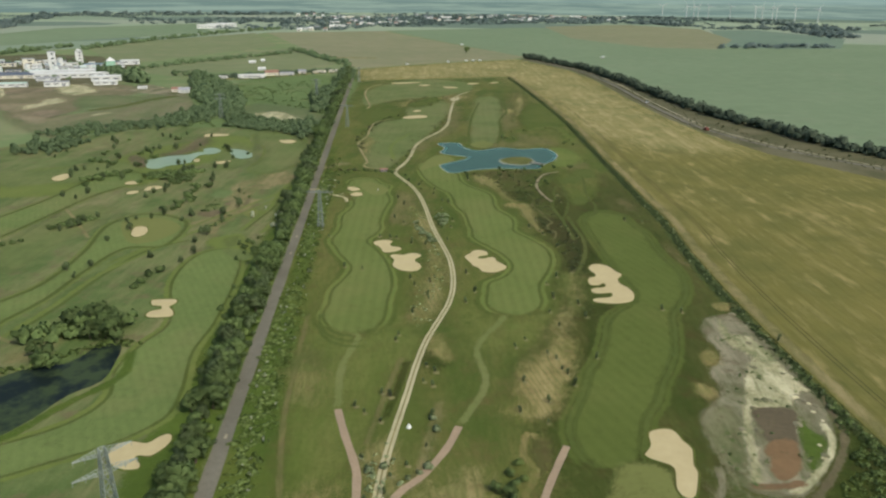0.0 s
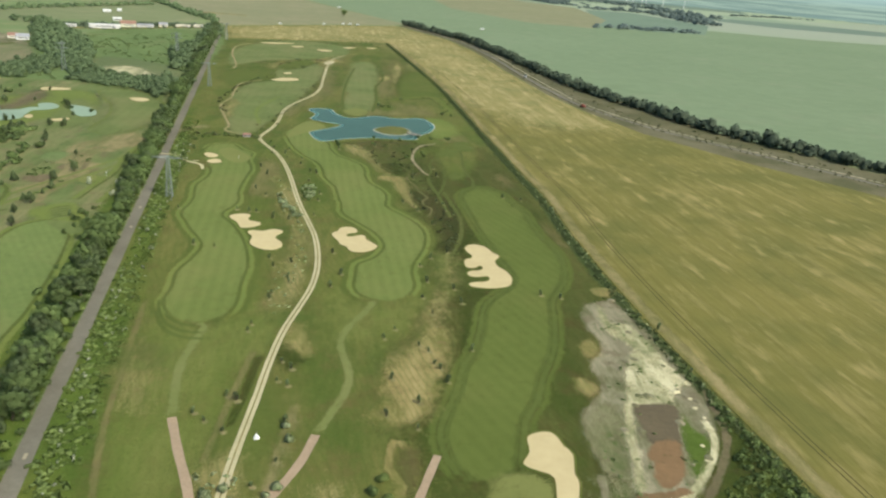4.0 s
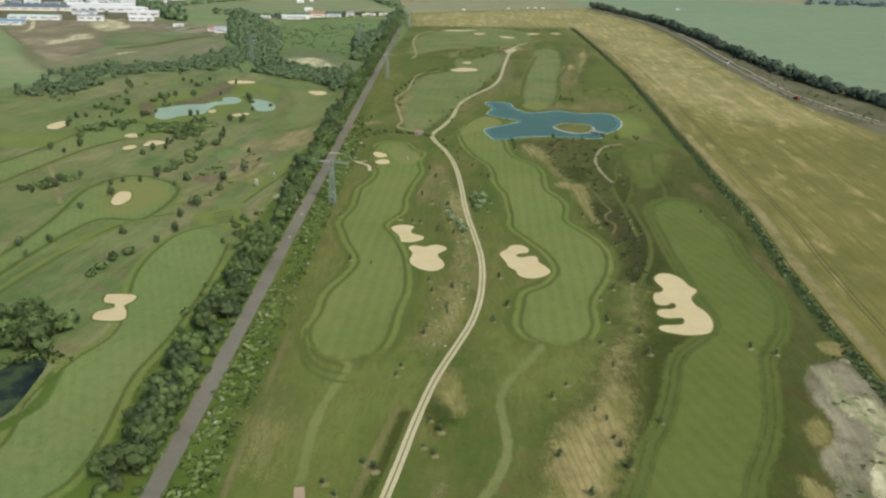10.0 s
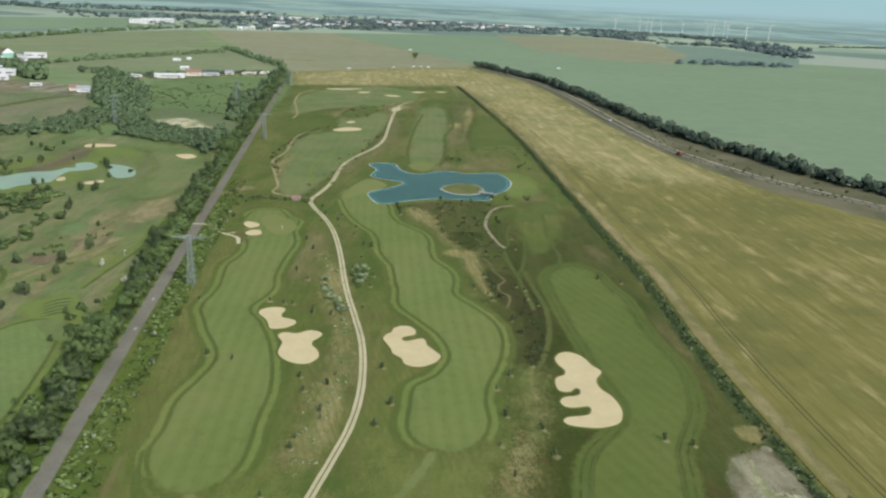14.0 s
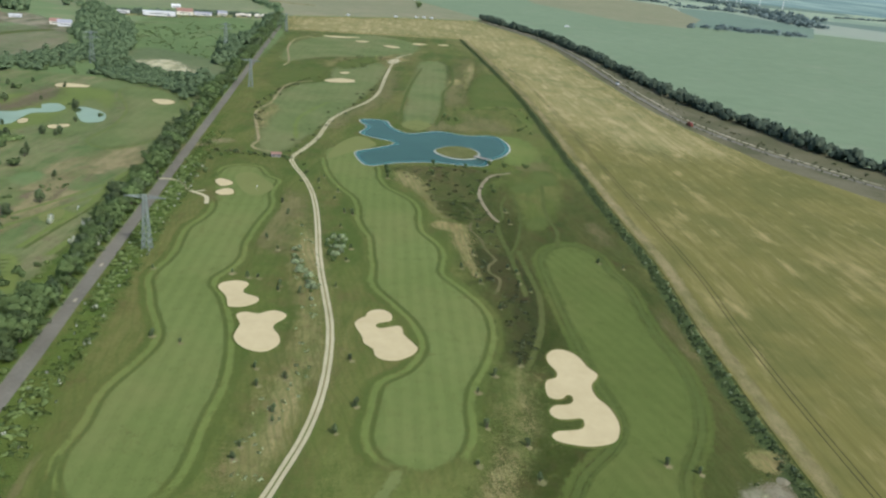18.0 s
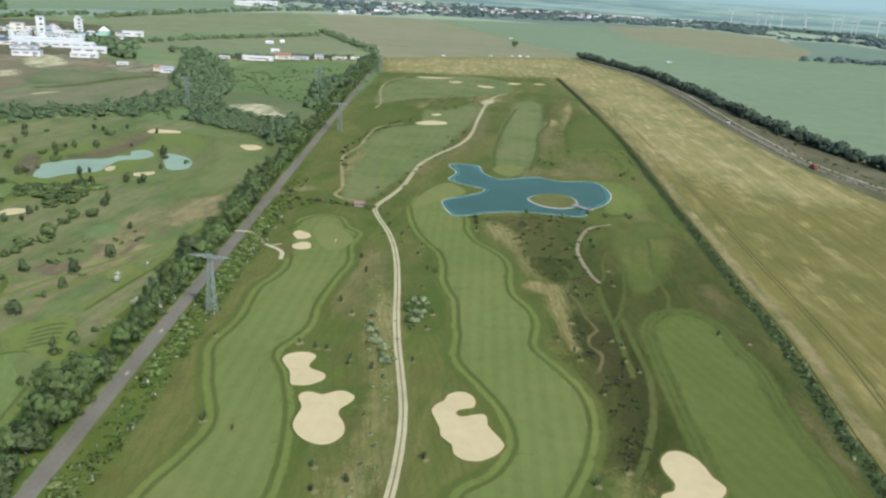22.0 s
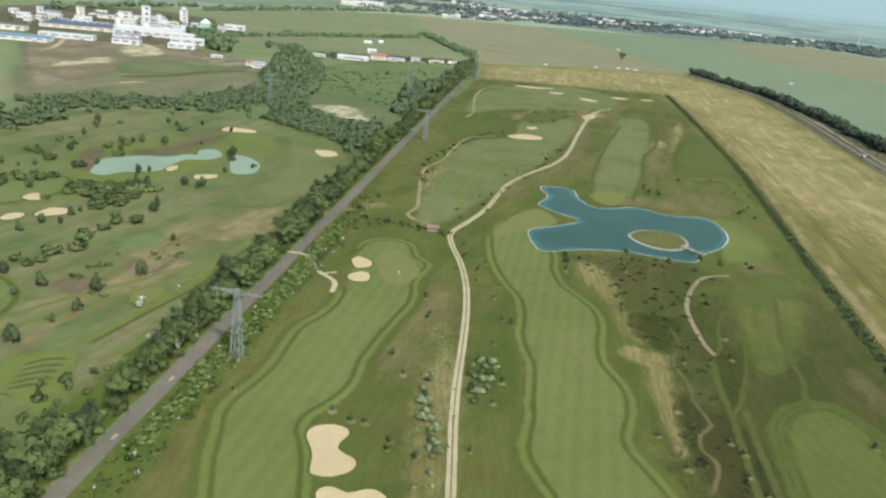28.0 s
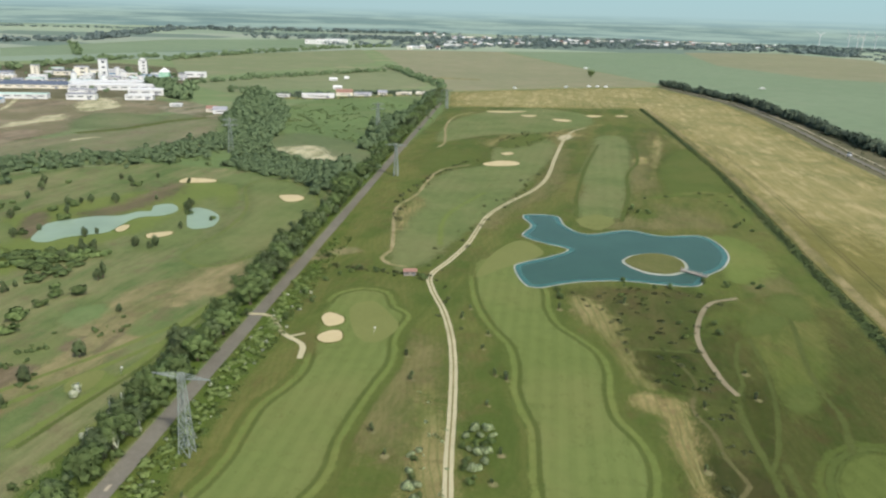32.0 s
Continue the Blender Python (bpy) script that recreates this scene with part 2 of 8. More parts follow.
GREY_GREEN = rough_material("weedy_spoil", (0.117, 0.126, 0.060), (0.077, 0.101, 0.032), (0.189, 0.178, 0.103), (0.126, 0.115, 0.063), 4.0)
WORN_RING = rough_material("worn_soil_ring", (0.190, 0.175, 0.082), (0.130, 0.136, 0.052), (0.230, 0.200, 0.105), (0.150, 0.132, 0.060), 3.0)
DRY_WEST = rough_material("dry_western_grass", (0.190, 0.168, 0.080), (0.130, 0.140, 0.054), (0.245, 0.205, 0.105), (0.160, 0.134, 0.068), 2.0)
PALE_EDGE = rough_material("sandy_grass_edge", (0.260, 0.220, 0.115), (0.170, 0.165, 0.066), (0.330, 0.275, 0.150), (0.200, 0.165, 0.080), 3.0)
SEMI_EAST = turf("east_semi_rough", (0.088, 0.112, 0.028), (0.077, 0.101, 0.024), (0.099, 0.111, 0.030), 0.2, 0.03, 0.5)
MOWN_PATH = turf("mown_grass_path", (0.136, 0.156, 0.052), (0.123, 0.144, 0.046), (0.150, 0.157, 0.060), 0.3, 0.05, 0.5, mottle=0.3)
TRAIL_DRY = rough_material("bare_beige_ground", (0.165, 0.145, 0.066), (0.110, 0.116, 0.040), (0.230, 0.190, 0.098), (0.135, 0.115, 0.052), 4.0)
EDGE_BROWN = rough_material("thin_edge_grass", (0.098, 0.094, 0.034), (0.068, 0.078, 0.022), (0.135, 0.116, 0.050), (0.100, 0.082, 0.036), 3.0)
TRAIL = rough_material("sandy_trail", (0.112, 0.104, 0.043), (0.078, 0.086, 0.026), (0.145, 0.126, 0.058), (0.096, 0.086, 0.036), 3.0)
DUSTY = turf("dusty_brown_gravel", (0.250, 0.212, 0.135), (0.200, 0.172, 0.105), (0.290, 0.245, 0.165), 0.4, 0.1, 1.0)
BROWNISH = rough_material("thin_brownish_grass", (0.122, 0.120, 0.042), (0.094, 0.106, 0.032), (0.165, 0.146, 0.062), (0.128, 0.108, 0.048), 2.0, 0.3)
GRASS_PATH = turf("trodden_grass_path", (0.081, 0.097, 0.026), (0.070, 0.086, 0.022), (0.094, 0.099, 0.031), 0.3, 0.05, 0.5)
LONG_CUT = turf("longer_rough_grass", (0.087, 0.110, 0.025), (0.076, 0.101, 0.022), (0.104, 0.112, 0.030), 0.3, 0.04, 0.6)
FAIR_EAST = turf("mown_fairway_east", (0.094, 0.119, 0.029), (0.083, 0.108, 0.025), (0.106, 0.119, 0.033), 0.35, 0.02, 0.3, (-16, 4.6, 0.26), 0.1, mottle=0.28)
FAIR_LEFT = turf("mown_fairway_west", (0.142, 0.184, 0.060), (0.126, 0.168, 0.054), (0.172, 0.182, 0.070), 0.35, 0.02, 0.4, (-22, 3.2, 0.25), 0.1)
ISLE_GRASS = turf("island_grass", (0.215, 0.220, 0.080), (0.180, 0.196, 0.066), (0.240, 0.226, 0.095), 0.4, 0.08, 0.6, None, 0.2)
DITCH_GRASS = turf("ditch_weeds", (0.058, 0.082, 0.026), (0.046, 0.066, 0.021), (0.080, 0.092, 0.034), 0.3, 0.08, 0.6, None, 1.0)
GREEN = turf("putting_green", (0.148, 0.160, 0.052), (0.136, 0.150, 0.047), (0.160, 0.160, 0.058), 0.15, 0.05, 0.8, None, 0.1, mottle=0.3)
DRY = rough_material("dry_grass", (0.205, 0.170, 0.069), (0.130, 0.134, 0.041), (0.290, 0.236, 0.108), (0.165, 0.130, 0.056), 3.0, 0.45)
SCRUB = rough_material("brown_scrub", (0.068, 0.080, 0.020), (0.050, 0.066, 0.015), (0.095, 0.086, 0.031), (0.074, 0.062, 0.024), 2.0)
VERGE = turf("tall_weeds", (0.081, 0.121, 0.022), (0.062, 0.097, 0.017), (0.106, 0.121, 0.027), 0.3, 0.06, 0.5, None, 1.0)
WHEAT = wheat_material("ripening_wheat", (0.118, 0.113, 0.031), (0.150, 0.135, 0.040), (0.262, 0.216, 0.090), (0.196, 0.168, 0.064), (0.106, 0.106, 0.030))
# far crop and meadow colours include distance haze: lightened, greyed, HAZE_FIELD bluest
GREEN_CROP = turf("green_crop", (0.170, 0.222, 0.132), (0.157, 0.209, 0.122), (0.186, 0.222, 0.140), 0.2, 0.004, 0.05)
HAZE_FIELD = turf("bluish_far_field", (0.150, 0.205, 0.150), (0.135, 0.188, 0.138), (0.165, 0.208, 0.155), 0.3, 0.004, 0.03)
OLIVE_CROP = turf("olive_crop", (0.178, 0.200, 0.102), (0.160, 0.186, 0.092), (0.212, 0.210, 0.122), 0.35, 0.004, 0.05)
BROWN_CROP = turf("ripe_crop", (0.208, 0.208, 0.120), (0.190, 0.194, 0.110), (0.240, 0.220, 0.138), 0.4, 0.004, 0.05)
MEADOW = turf("far_meadow", (0.167, 0.217, 0.097), (0.138, 0.189, 0.080), (0.232, 0.225, 0.125), 0.4, 0.004, 0.05)
BARE = turf("bare_soil", (0.190, 0.160, 0.098), (0.150, 0.140, 0.076), (0.285, 0.240, 0.160), 0.4, 0.03, 0.2)
RED_SOIL = rough_material("reddish_earth", (0.190, 0.152, 0.100), (0.145, 0.132, 0.080), (0.245, 0.198, 0.138), (0.165, 0.122, 0.084), 1.5)
PALE_SOIL = rough_material("pale_spoil", (0.44, 0.40, 0.25), (0.19, 0.195, 0.10), (0.54, 0.49, 0.33), (0.28, 0.26, 0.15), 3.5)
GREY_SOIL = rough_material("grey_spoil", (0.190, 0.170, 0.113), (0.100, 0.108, 0.050), (0.275, 0.245, 0.170), (0.150, 0.128, 0.083), 2.5)
PIT_SOIL = turf("brown_pit_floor", (0.200, 0.126, 0.066), (0.165, 0.106, 0.056), (0.245, 0.158, 0.088), 0.5, 0.08, 0.5)
WET_SOIL = turf("damp_soil", (0.118, 0.096, 0.060), (0.10, 0.082, 0.052), (0.145, 0.115, 0.074), 0.4, 0.08, 0.5)
SAND = plain("bunker_sand", (0.425, 0.362, 0.205), (0.385, 0.326, 0.180), 0.95, 0, 0.35, 0.1, 0.1)
ASPHALT = turf("grey_asphalt", (0.165, 0.153, 0.122), (0.138, 0.128, 0.102), (0.196, 0.182, 0.146), 0.3, 0.05, 0.6, None, 0.2)
GRAVEL = turf("pale_gravel", (0.35, 0.305, 0.22), (0.27, 0.24, 0.165), (0.40, 0.35, 0.26), 0.4, 0.1, 1.0)
TRACK_BED = turf("dusty_track_bed", (0.30, 0.255, 0.165), (0.22, 0.195, 0.115), (0.35, 0.30, 0.20), 0.4, 0.1, 1.0)
PINK_GRAVEL = turf("pink_gravel", (0.345, 0.258, 0.180), (0.30, 0.226, 0.158), (0.375, 0.282, 0.20), 0.4, 0.1, 1.0)
SHORE = turf("pale_shore_stones", (0.36, 0.37, 0.31), (0.26, 0.28, 0.21), (0.43, 0.43, 0.37), 0.4, 0.2, 1.0, None, 0.9)
LAKE = water_material("blue_lake_water", (0.032, 0.077, 0.054), 0.3, 0.055)
SHALLOWS = water_material("pale_shallow_water", (0.036, 0.112, 0.088), 0.25, 0.08)
POND = water_material("milky_green_water", (0.205, 0.278, 0.192), 0.4, 0.05)
DARK_WATER = water_material("dark_pond_water", (0.010, 0.016, 0.015), 0.35, 0.03, (0.034, 0.050, 0.022))
LEAF = leafy("hedge_leaves", (0.135, 0.186, 0.064), (0.086, 0.128, 0.042), 0.28)
LEAF_DARK = leafy("dark_leaves", (0.120, 0.158, 0.068), (0.075, 0.106, 0.044), 0.3)
# wood leaves lightened and slightly greyed in base colour for distance haze
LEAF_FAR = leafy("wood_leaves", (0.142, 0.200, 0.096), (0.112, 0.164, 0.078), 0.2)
LEAF_GREY = leafy("grey_green_leaves", (0.40, 0.46, 0.26), (0.12, 0.17, 0.07), 0.25)
BLOSSOM = leafy("white_blossom", (0.60, 0.60, 0.50), (0.20, 0.26, 0.12), 0.15)
BARK = plain("bark", (0.13, 0.10, 0.07), (0.08, 0.065, 0.045), 0.95, 0, 6, 0.4)
STEEL = plain("galvanised_steel", (0.26, 0.30, 0.27), (0.20, 0.235, 0.21), 0.6, 0.3, 2)
WHITE = plain("white_cladding", (0.68, 0.69, 0.66), (0.52, 0.53, 0.51), 0.6, 0, 0.4, 0, 0.3)
CREAM = plain("cream_render", (0.70, 0.67, 0.55), (0.6, 0.57, 0.46), 0.8, 0, 0.4)
GREY_ROOF = plain("grey_roof", (0.30, 0.31, 0.33), (0.22, 0.23, 0.25), 0.7, 0, 0.3)
DARK_ROOF = plain("dark_blue_roof", (0.10, 0.12, 0.16), (0.08, 0.1, 0.13), 0.7, 0, 0.3)
BLUE_ROOF = plain("blue_roof", (0.14, 0.26, 0.36), (0.12, 0.22, 0.3), 0.6, 0, 0.3)
RED_ROOF = plain("red_tile_roof", (0.27, 0.155, 0.115), (0.2, 0.12, 0.09), 0.85, 0, 1)
SILO_GREEN = plain("green_sheet_metal", (0.26, 0.50, 0.34), (0.2, 0.42, 0.28), 0.5, 0, 0.4)
MINT = plain("mint_green_sheet", (0.50, 0.66, 0.58), (0.42, 0.57, 0.49), 0.5, 0, 0.4)
GLASS = plain("dark_window_glass", (0.04, 0.055, 0.07), (0.03, 0.04, 0.05), 0.15, 0, 1, 0, 0.6)
CAR_RED = plain("red_car_paint", (0.22, 0.06, 0.04), None, 0.45, 0, 1, 0, 0.4)
RUBBER = plain("tyre_rubber", (0.03, 0.03, 0.03), None, 0.9)
WOOD = plain("weathered_boards", (0.33, 0.31, 0.27), (0.24, 0.22, 0.19), 0.9, 0, 2)

PALE_GRAVEL = turf("pale_wheel_track", (0.43, 0.388, 0.240), (0.36, 0.325, 0.195), (0.47, 0.425, 0.27), 0.4, 0.1, 1.0)
FAIR_FAR = turf("far_mown_fairway", (0.134, 0.164, 0.058), (0.112, 0.143, 0.048), (0.160, 0.164, 0.068), 0.5, 0.03, 0.25, (6, 7.0, 0.2), 0.2)
DRY_ROUGH = rough_material("dry_rough_grass", (0.165, 0.152, 0.056), (0.105, 0.122, 0.034), (0.265, 0.222, 0.102), (0.165, 0.134, 0.059), 2.0, 0.5)
VERGE_FAR = turf("rough_pasture", (0.130, 0.158, 0.070), (0.105, 0.134, 0.058), (0.170, 0.168, 0.088), 0.35, 0.012, 0.15)
BANK = turf("dry_embankment", (0.114, 0.106, 0.057), (0.087, 0.087, 0.042), (0.151, 0.137, 0.087), 0.4, 0.03, 0.3)
DRY_WHEAT = rough_material("thin_pale_wheat", (0.205, 0.172, 0.080), (0.120, 0.120, 0.042), (0.255, 0.210, 0.105), (0.160, 0.135, 0.062), 3.0)
SCRUB_WEST = rough_material("reddish_scrub", (0.120, 0.104, 0.056), (0.088, 0.092, 0.042), (0.165, 0.130, 0.080), (0.115, 0.086, 0.058), 2.0)
LUSH = turf("lush_meadow", (0.128, 0.180, 0.066), (0.108, 0.156, 0.056), (0.160, 0.180, 0.078), 0.3, 0.012, 0.15)
PASTURE = rough_material("olive_pasture", (0.150, 0.160, 0.080), (0.115, 0.138, 0.064), (0.200, 0.180, 0.108), (0.165, 0.135, 0.088), 0.8)
PALE_WHEAT = wheat_material("ripe_pale_wheat", (0.180, 0.166, 0.062), (0.220, 0.194, 0.078), (0.355, 0.298, 0.148), (0.280, 0.238, 0.108), (0.165, 0.158, 0.060), 0.05)
WHEEL_MARK = turf("trodden_wheat", (0.075, 0.068, 0.026), (0.06, 0.056, 0.02), (0.09, 0.08, 0.03), 0.3)
LEAF_LIGHT = leafy("weed_leaves", (0.190, 0.262, 0.074), (0.145, 0.205, 0.056), 0.25)
LEAF_VERGE = leafy("bramble_leaves", (0.190, 0.250, 0.078), (0.135, 0.188, 0.054), 0.25)
LEAF_MEADOW = leafy("meadow_bush_leaves", (0.165, 0.225, 0.088), (0.125, 0.175, 0.066), 0.2)
LEAF_DITCH = leafy("ditch_leaves", (0.105, 0.140, 0.055), (0.066, 0.094, 0.036), 0.25)
LEAF_SCRUB = leafy("scrub_leaves", (0.110, 0.128, 0.056), (0.070, 0.086, 0.036), 0.2)
# haze is put into these leaf colours: tree row bluish, far woods grey-blue
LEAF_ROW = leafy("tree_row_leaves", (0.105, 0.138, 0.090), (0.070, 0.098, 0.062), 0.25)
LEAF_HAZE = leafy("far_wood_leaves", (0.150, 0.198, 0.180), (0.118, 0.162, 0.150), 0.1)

def patchwork_material():
    """Far farmland: long fields of different crops, each of one colour; greyed and blued for haze."""
    m, nt, b = start("far_farmland", 0.95, 0, 0.1)
    v = node(nt, "TexVoronoi", Scale=0.0021, Randomness=0.9)
    nt.links.new(placed(nt, 18, (0.55, 1.0, 1.0), True), v.inputs["Vector"])
    sep = nt.nodes.new("ShaderNodeSeparateColor")
    nt.links.new(v.outputs["Color"], sep.inputs[0])
    c = mixed(nt, ramp(nt, sep.outputs[0], 0.3, 0.5), (0.175, 0.225, 0.155), (0.225, 0.270, 0.185))
    c = mixed(nt, ramp(nt, sep.outputs[1], 0.66, 0.70), c, (0.225, 0.255, 0.190))
    c = mixed(nt, ramp(nt, sep.outputs[2], 0.74, 0.78), c, (0.115, 0.155, 0.120))
    c = mixed(nt, ramp(nt, speckle(nt, placed(nt), 0.02, 5), 0.3, 0.7), mixed(nt, 0.3, c, (0.7, 0.75, 0.7), "MULTIPLY"), c)
    nt.links.new(c, b.inputs["Base Color"])
    return m


FARMLAND = patchwork_material()


# self-lit backdrop: far fields, haze and sky painted by height
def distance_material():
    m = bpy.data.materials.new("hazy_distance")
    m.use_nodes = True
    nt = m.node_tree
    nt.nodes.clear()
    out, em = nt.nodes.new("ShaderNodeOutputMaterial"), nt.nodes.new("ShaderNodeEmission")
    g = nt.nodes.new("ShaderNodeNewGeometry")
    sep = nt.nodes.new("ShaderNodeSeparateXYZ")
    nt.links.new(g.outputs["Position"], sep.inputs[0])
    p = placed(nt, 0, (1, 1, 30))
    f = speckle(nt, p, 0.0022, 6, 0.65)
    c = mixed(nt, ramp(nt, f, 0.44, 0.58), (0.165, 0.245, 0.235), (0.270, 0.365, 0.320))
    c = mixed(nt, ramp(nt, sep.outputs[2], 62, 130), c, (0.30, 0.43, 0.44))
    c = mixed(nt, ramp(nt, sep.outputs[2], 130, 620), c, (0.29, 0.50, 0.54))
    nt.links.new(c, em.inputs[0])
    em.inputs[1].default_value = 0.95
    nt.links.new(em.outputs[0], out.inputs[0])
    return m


DISTANCE = distance_material()


# ---- shapes ----
def spline(points, closed=False, step=3.0):
    """A smooth curve through the points (x, y or longer tuples)."""
    pts = [Vector(p) if len(p) > 2 else Vector((*p, 0)) for p in points]
    n, out = len(pts), []
    for i in range(n if closed else n - 1):
        if closed:
            a, b, c, d = (pts[(i + k) % n] for k in (-1, 0, 1, 2))
        else:
            b, c = pts[i], pts[i + 1]
            a, d = pts[i - 1] if i else 2 * b - c, pts[i + 2] if i + 2 < n else 2 * c - b
        k = max(2, min(14, int((c - b).length / step)))
        for j in range(k):
            t = j / k
            out.append(0.5 * (2 * b + (c - a) * t + (2 * a - 5 * b + 4 * c - d) * t * t + (3 * b - a - 3 * c + d) * t ** 3))
    if not closed:
        out.append(pts[-1])
    return out


def area_of(loop):
    return 0.5 * sum(a.x * b.y - b.x * a.y for a, b in zip(loop, loop[1:] + loop[:1]))


def grown(loop, d):
    """The closed curve moved outwards by d."""
    n, s = len(loop), 1 if area_of(loop) > 0 else -1
    out = []
    for i in range(n):
        t = (loop[(i + 1) % n] - loop[i - 1])
        t.z = 0
        t = t.normalized() if t.length > 1e-6 else Vector((1, 0, 0))
        out.append(loop[i] + Vector((t.y, -t.x, 0)) * d * s)
    return out


def mesh_of(name, verts, faces, material, smooth=False):
    me = bpy.data.meshes.new(name)
    me.from_pydata(verts, [], faces)
    me.materials.append(material)
    if smooth:
        me.polygons.foreach_set("use_smooth", [True] * len(me.polygons))
    me.validate()
    return me


def child(ob, parent):
    ob.parent = parent
    return ob


def ragged_mesh(name, loop, z, material, soft):
    """A fine grid over the outline whose fade runs from 0 outside the rim to 1 inside it."""
    xy = np.array([(p.x, p.y) for p in loop])
    lo, hi = xy.min(0) - soft, xy.max(0) + soft
    cell = max(soft * 0.7, float(np.sqrt(np.prod(hi - lo))) / 70)
    nx, ny = (int(v) + 2 for v in (hi - lo) / cell)
    gx, gy = np.meshgrid(lo[0] + cell * np.arange(nx), lo[1] + cell * np.arange(ny))
    p = np.stack([gx.ravel(), gy.ravel()], 1)
    best, inside = np.full(len(p), 1e9), np.zeros(len(p), bool)
    for a, b in zip(xy, np.roll(xy, -1, 0)):
        e = b - a
        t = np.clip(((p - a) @ e) / max(e @ e, 1e-9), 0, 1)
        best = np.minimum(best, np.hypot(*(p - a - t[:, None] * e).T))
        if a[1] != b[1]:
            inside ^= ((a[1] > p[:, 1]) != (b[1] > p[:, 1])) & (p[:, 0] < e[0] * (p[:, 1] - a[1]) / e[1] + a[0])
    fade = np.clip(0.5 + np.where(inside, best, -best) / (2 * soft), 0, 1)
    k = (np.arange(nx - 1)[None] + nx * np.arange(ny - 1)[:, None]).ravel()
    quads = np.stack([k, k + 1, k + nx + 1, k + nx], 1)
    quads = quads[fade[quads].max(1) > 0]
    used, index = np.unique(quads, return_inverse=True)
    me = mesh_of(name, [(x, y, z) for x, y in p[used].tolist()], index.reshape(-1, 4).tolist(), softened(material))
    me.attributes.new("fade", "FLOAT", "POINT").data.foreach_set("value", fade[used].tolist())
    return me


STACK = {}


def stacked(z):
    """A level of its own for each layer of the ground."""
    STACK[z] = STACK.get(z, -1) + 1
    return 0.5 * z + 0.0007 * STACK[z]


def sheet(name, loop, z, material, label, category, kind="structure", group="", parent=None, soft=0.0):
    """A flat patch within a closed curve, wound upwards."""
    z = stacked(z)
    if area_of(loop) < 0:
        loop = loop[::-1]
    if soft:
        ob = new(name, ragged_mesh(name, loop, z, material, soft))
    else:
        ob = new(name, mesh_of(name, [(p.x, p.y, z) for p in loop], [range(len(loop))], material))
    if parent:
        ob.parent = parent
        return ob
    return tagged(ob, label, category, group, kind)


def ribbon_mesh(name, line, width, z, material, side=0.0, soft=0.0):
    """A band along a line, moved to one side by side."""
    verts, n, z = [], len(line), stacked(z)
    for i, p in enumerate(line):
        t = (line[min(i + 1, n - 1)] - line[max(i - 1, 0)])
        nrm = Vector((-t.y, t.x, 0)).normalized()
        w = width * (1 + 0.06 * math.sin(i * 1.7)) * 0.5
        verts += [p + nrm * (side + w * f) for f in ((1.5, 0.5, -0.5, -1.5) if soft else (1, -1))]
    verts = [(v.x, v.y, z) for v in verts]
    if soft:
        me = mesh_of(name, verts, [(4 * i + k, 4 * i + k + 1, 4 * i + k + 5, 4 * i + k + 4) for i in range(n - 1) for k in range(3)], softened(material))
        me.attributes.new("fade", "FLOAT", "POINT").data.foreach_set("value", [0.0] * 4 + [0.0, 1.0, 1.0, 0.0] * (n - 2) + [0.0] * 4)
        return me
    return mesh_of(name, verts, [(2 * i, 2 * i + 1, 2 * i + 3, 2 * i + 2) for i in range(n - 1)], material)


def band(name, loop, d0, d1, z, material, soft=0.0, gaps=()):
    """A closed ring between two offsets of a curve, thinning out at both rims where soft and open inside the gaps."""
    offs = (d0 - soft, d0 + soft, d1 - soft, d1 + soft) if soft else (d0, d1)
    rows = [grown(loop, d) for d in offs]
    n, z = len(loop), stacked(z)
    whole = [min([1.0] + [max(0.0, min(1.0, (math.hypot(p.x - gx, p.y - gy) - r) / 8 + 0.5)) for gx, gy, r in gaps]) for p in loop]
    verts = [(p.x, p.y, z) for r in rows for p in r]
    faces = [(k * n + i, k * n + (i + 1) % n, (k + 1) * n + (i + 1) % n, (k + 1) * n + i) for k in range(len(offs) - 1) for i in range(n) if whole[i] + whole[(i + 1) % n] > 0]
    if area_of(loop) > 0:
        faces = [f[::-1] for f in faces]
    me = mesh_of(name, verts, faces, softened(material) if soft else material)
    if soft:
        me.attributes.new("fade", "FLOAT", "POINT").data.foreach_set("value", [v * w for v in (0.0, 1.0, 1.0, 0.0) for w in whole])
    return me


# ---- ground and fields ----
def big_sheet(name, x0, x1, y0, y1, z, material, label, category="ground"):
    return sheet(name, [Vector(p) for p in ((x0, y0, 0), (x1, y0, 0), (x1, y1, 0), (x0, y1, 0))], z, material, label, category)


def region(name, points, z, material, label, category="ground", closed_smooth=False):
    loop = spline(points, True) if closed_smooth else [Vector((*p, 0)) for p in points]
    return sheet(name, loop, z, material, label, category)


big_sheet("ground", -6000, 6000, -1500, 6500, 0.0, MEADOW, "open farmland of grass and crops reaching the horizon")
region("far_plain", ((-6000, 2150), (-900, 1500), (-500, 1900), (-380, 2430), (-20, 2560), (560, 2900), (800, 2150), (1500, 1900), (6000, 1700), (6000, 6500), (-6000, 6500)), 0.02, FARMLAND, "patchwork of distant fields", "field")
region("golf_rough", ((-63, -200), (125, -200), (127, 110), (132, 218), (146, 345), (157, 517), (170, 703), (178, 1134), (-45, 1085), (-60, 1085)),
       0.03, ROUGH, "rough grass of the golf course with dry patches")
sheet("golf_rough_east", spline(((34, 60), (30, 150), (44, 210), (62, 250), (66, 320), (74, 390), (90, 440), (128, 462), (146, 470), (150, 400), (140, 300), (132, 218), (127, 110), (125, -100), (60, -100)), True), 0.032, ROUGH_EAST,
      "darker rough grass beside the wheat field", "ground", soft=9.0)
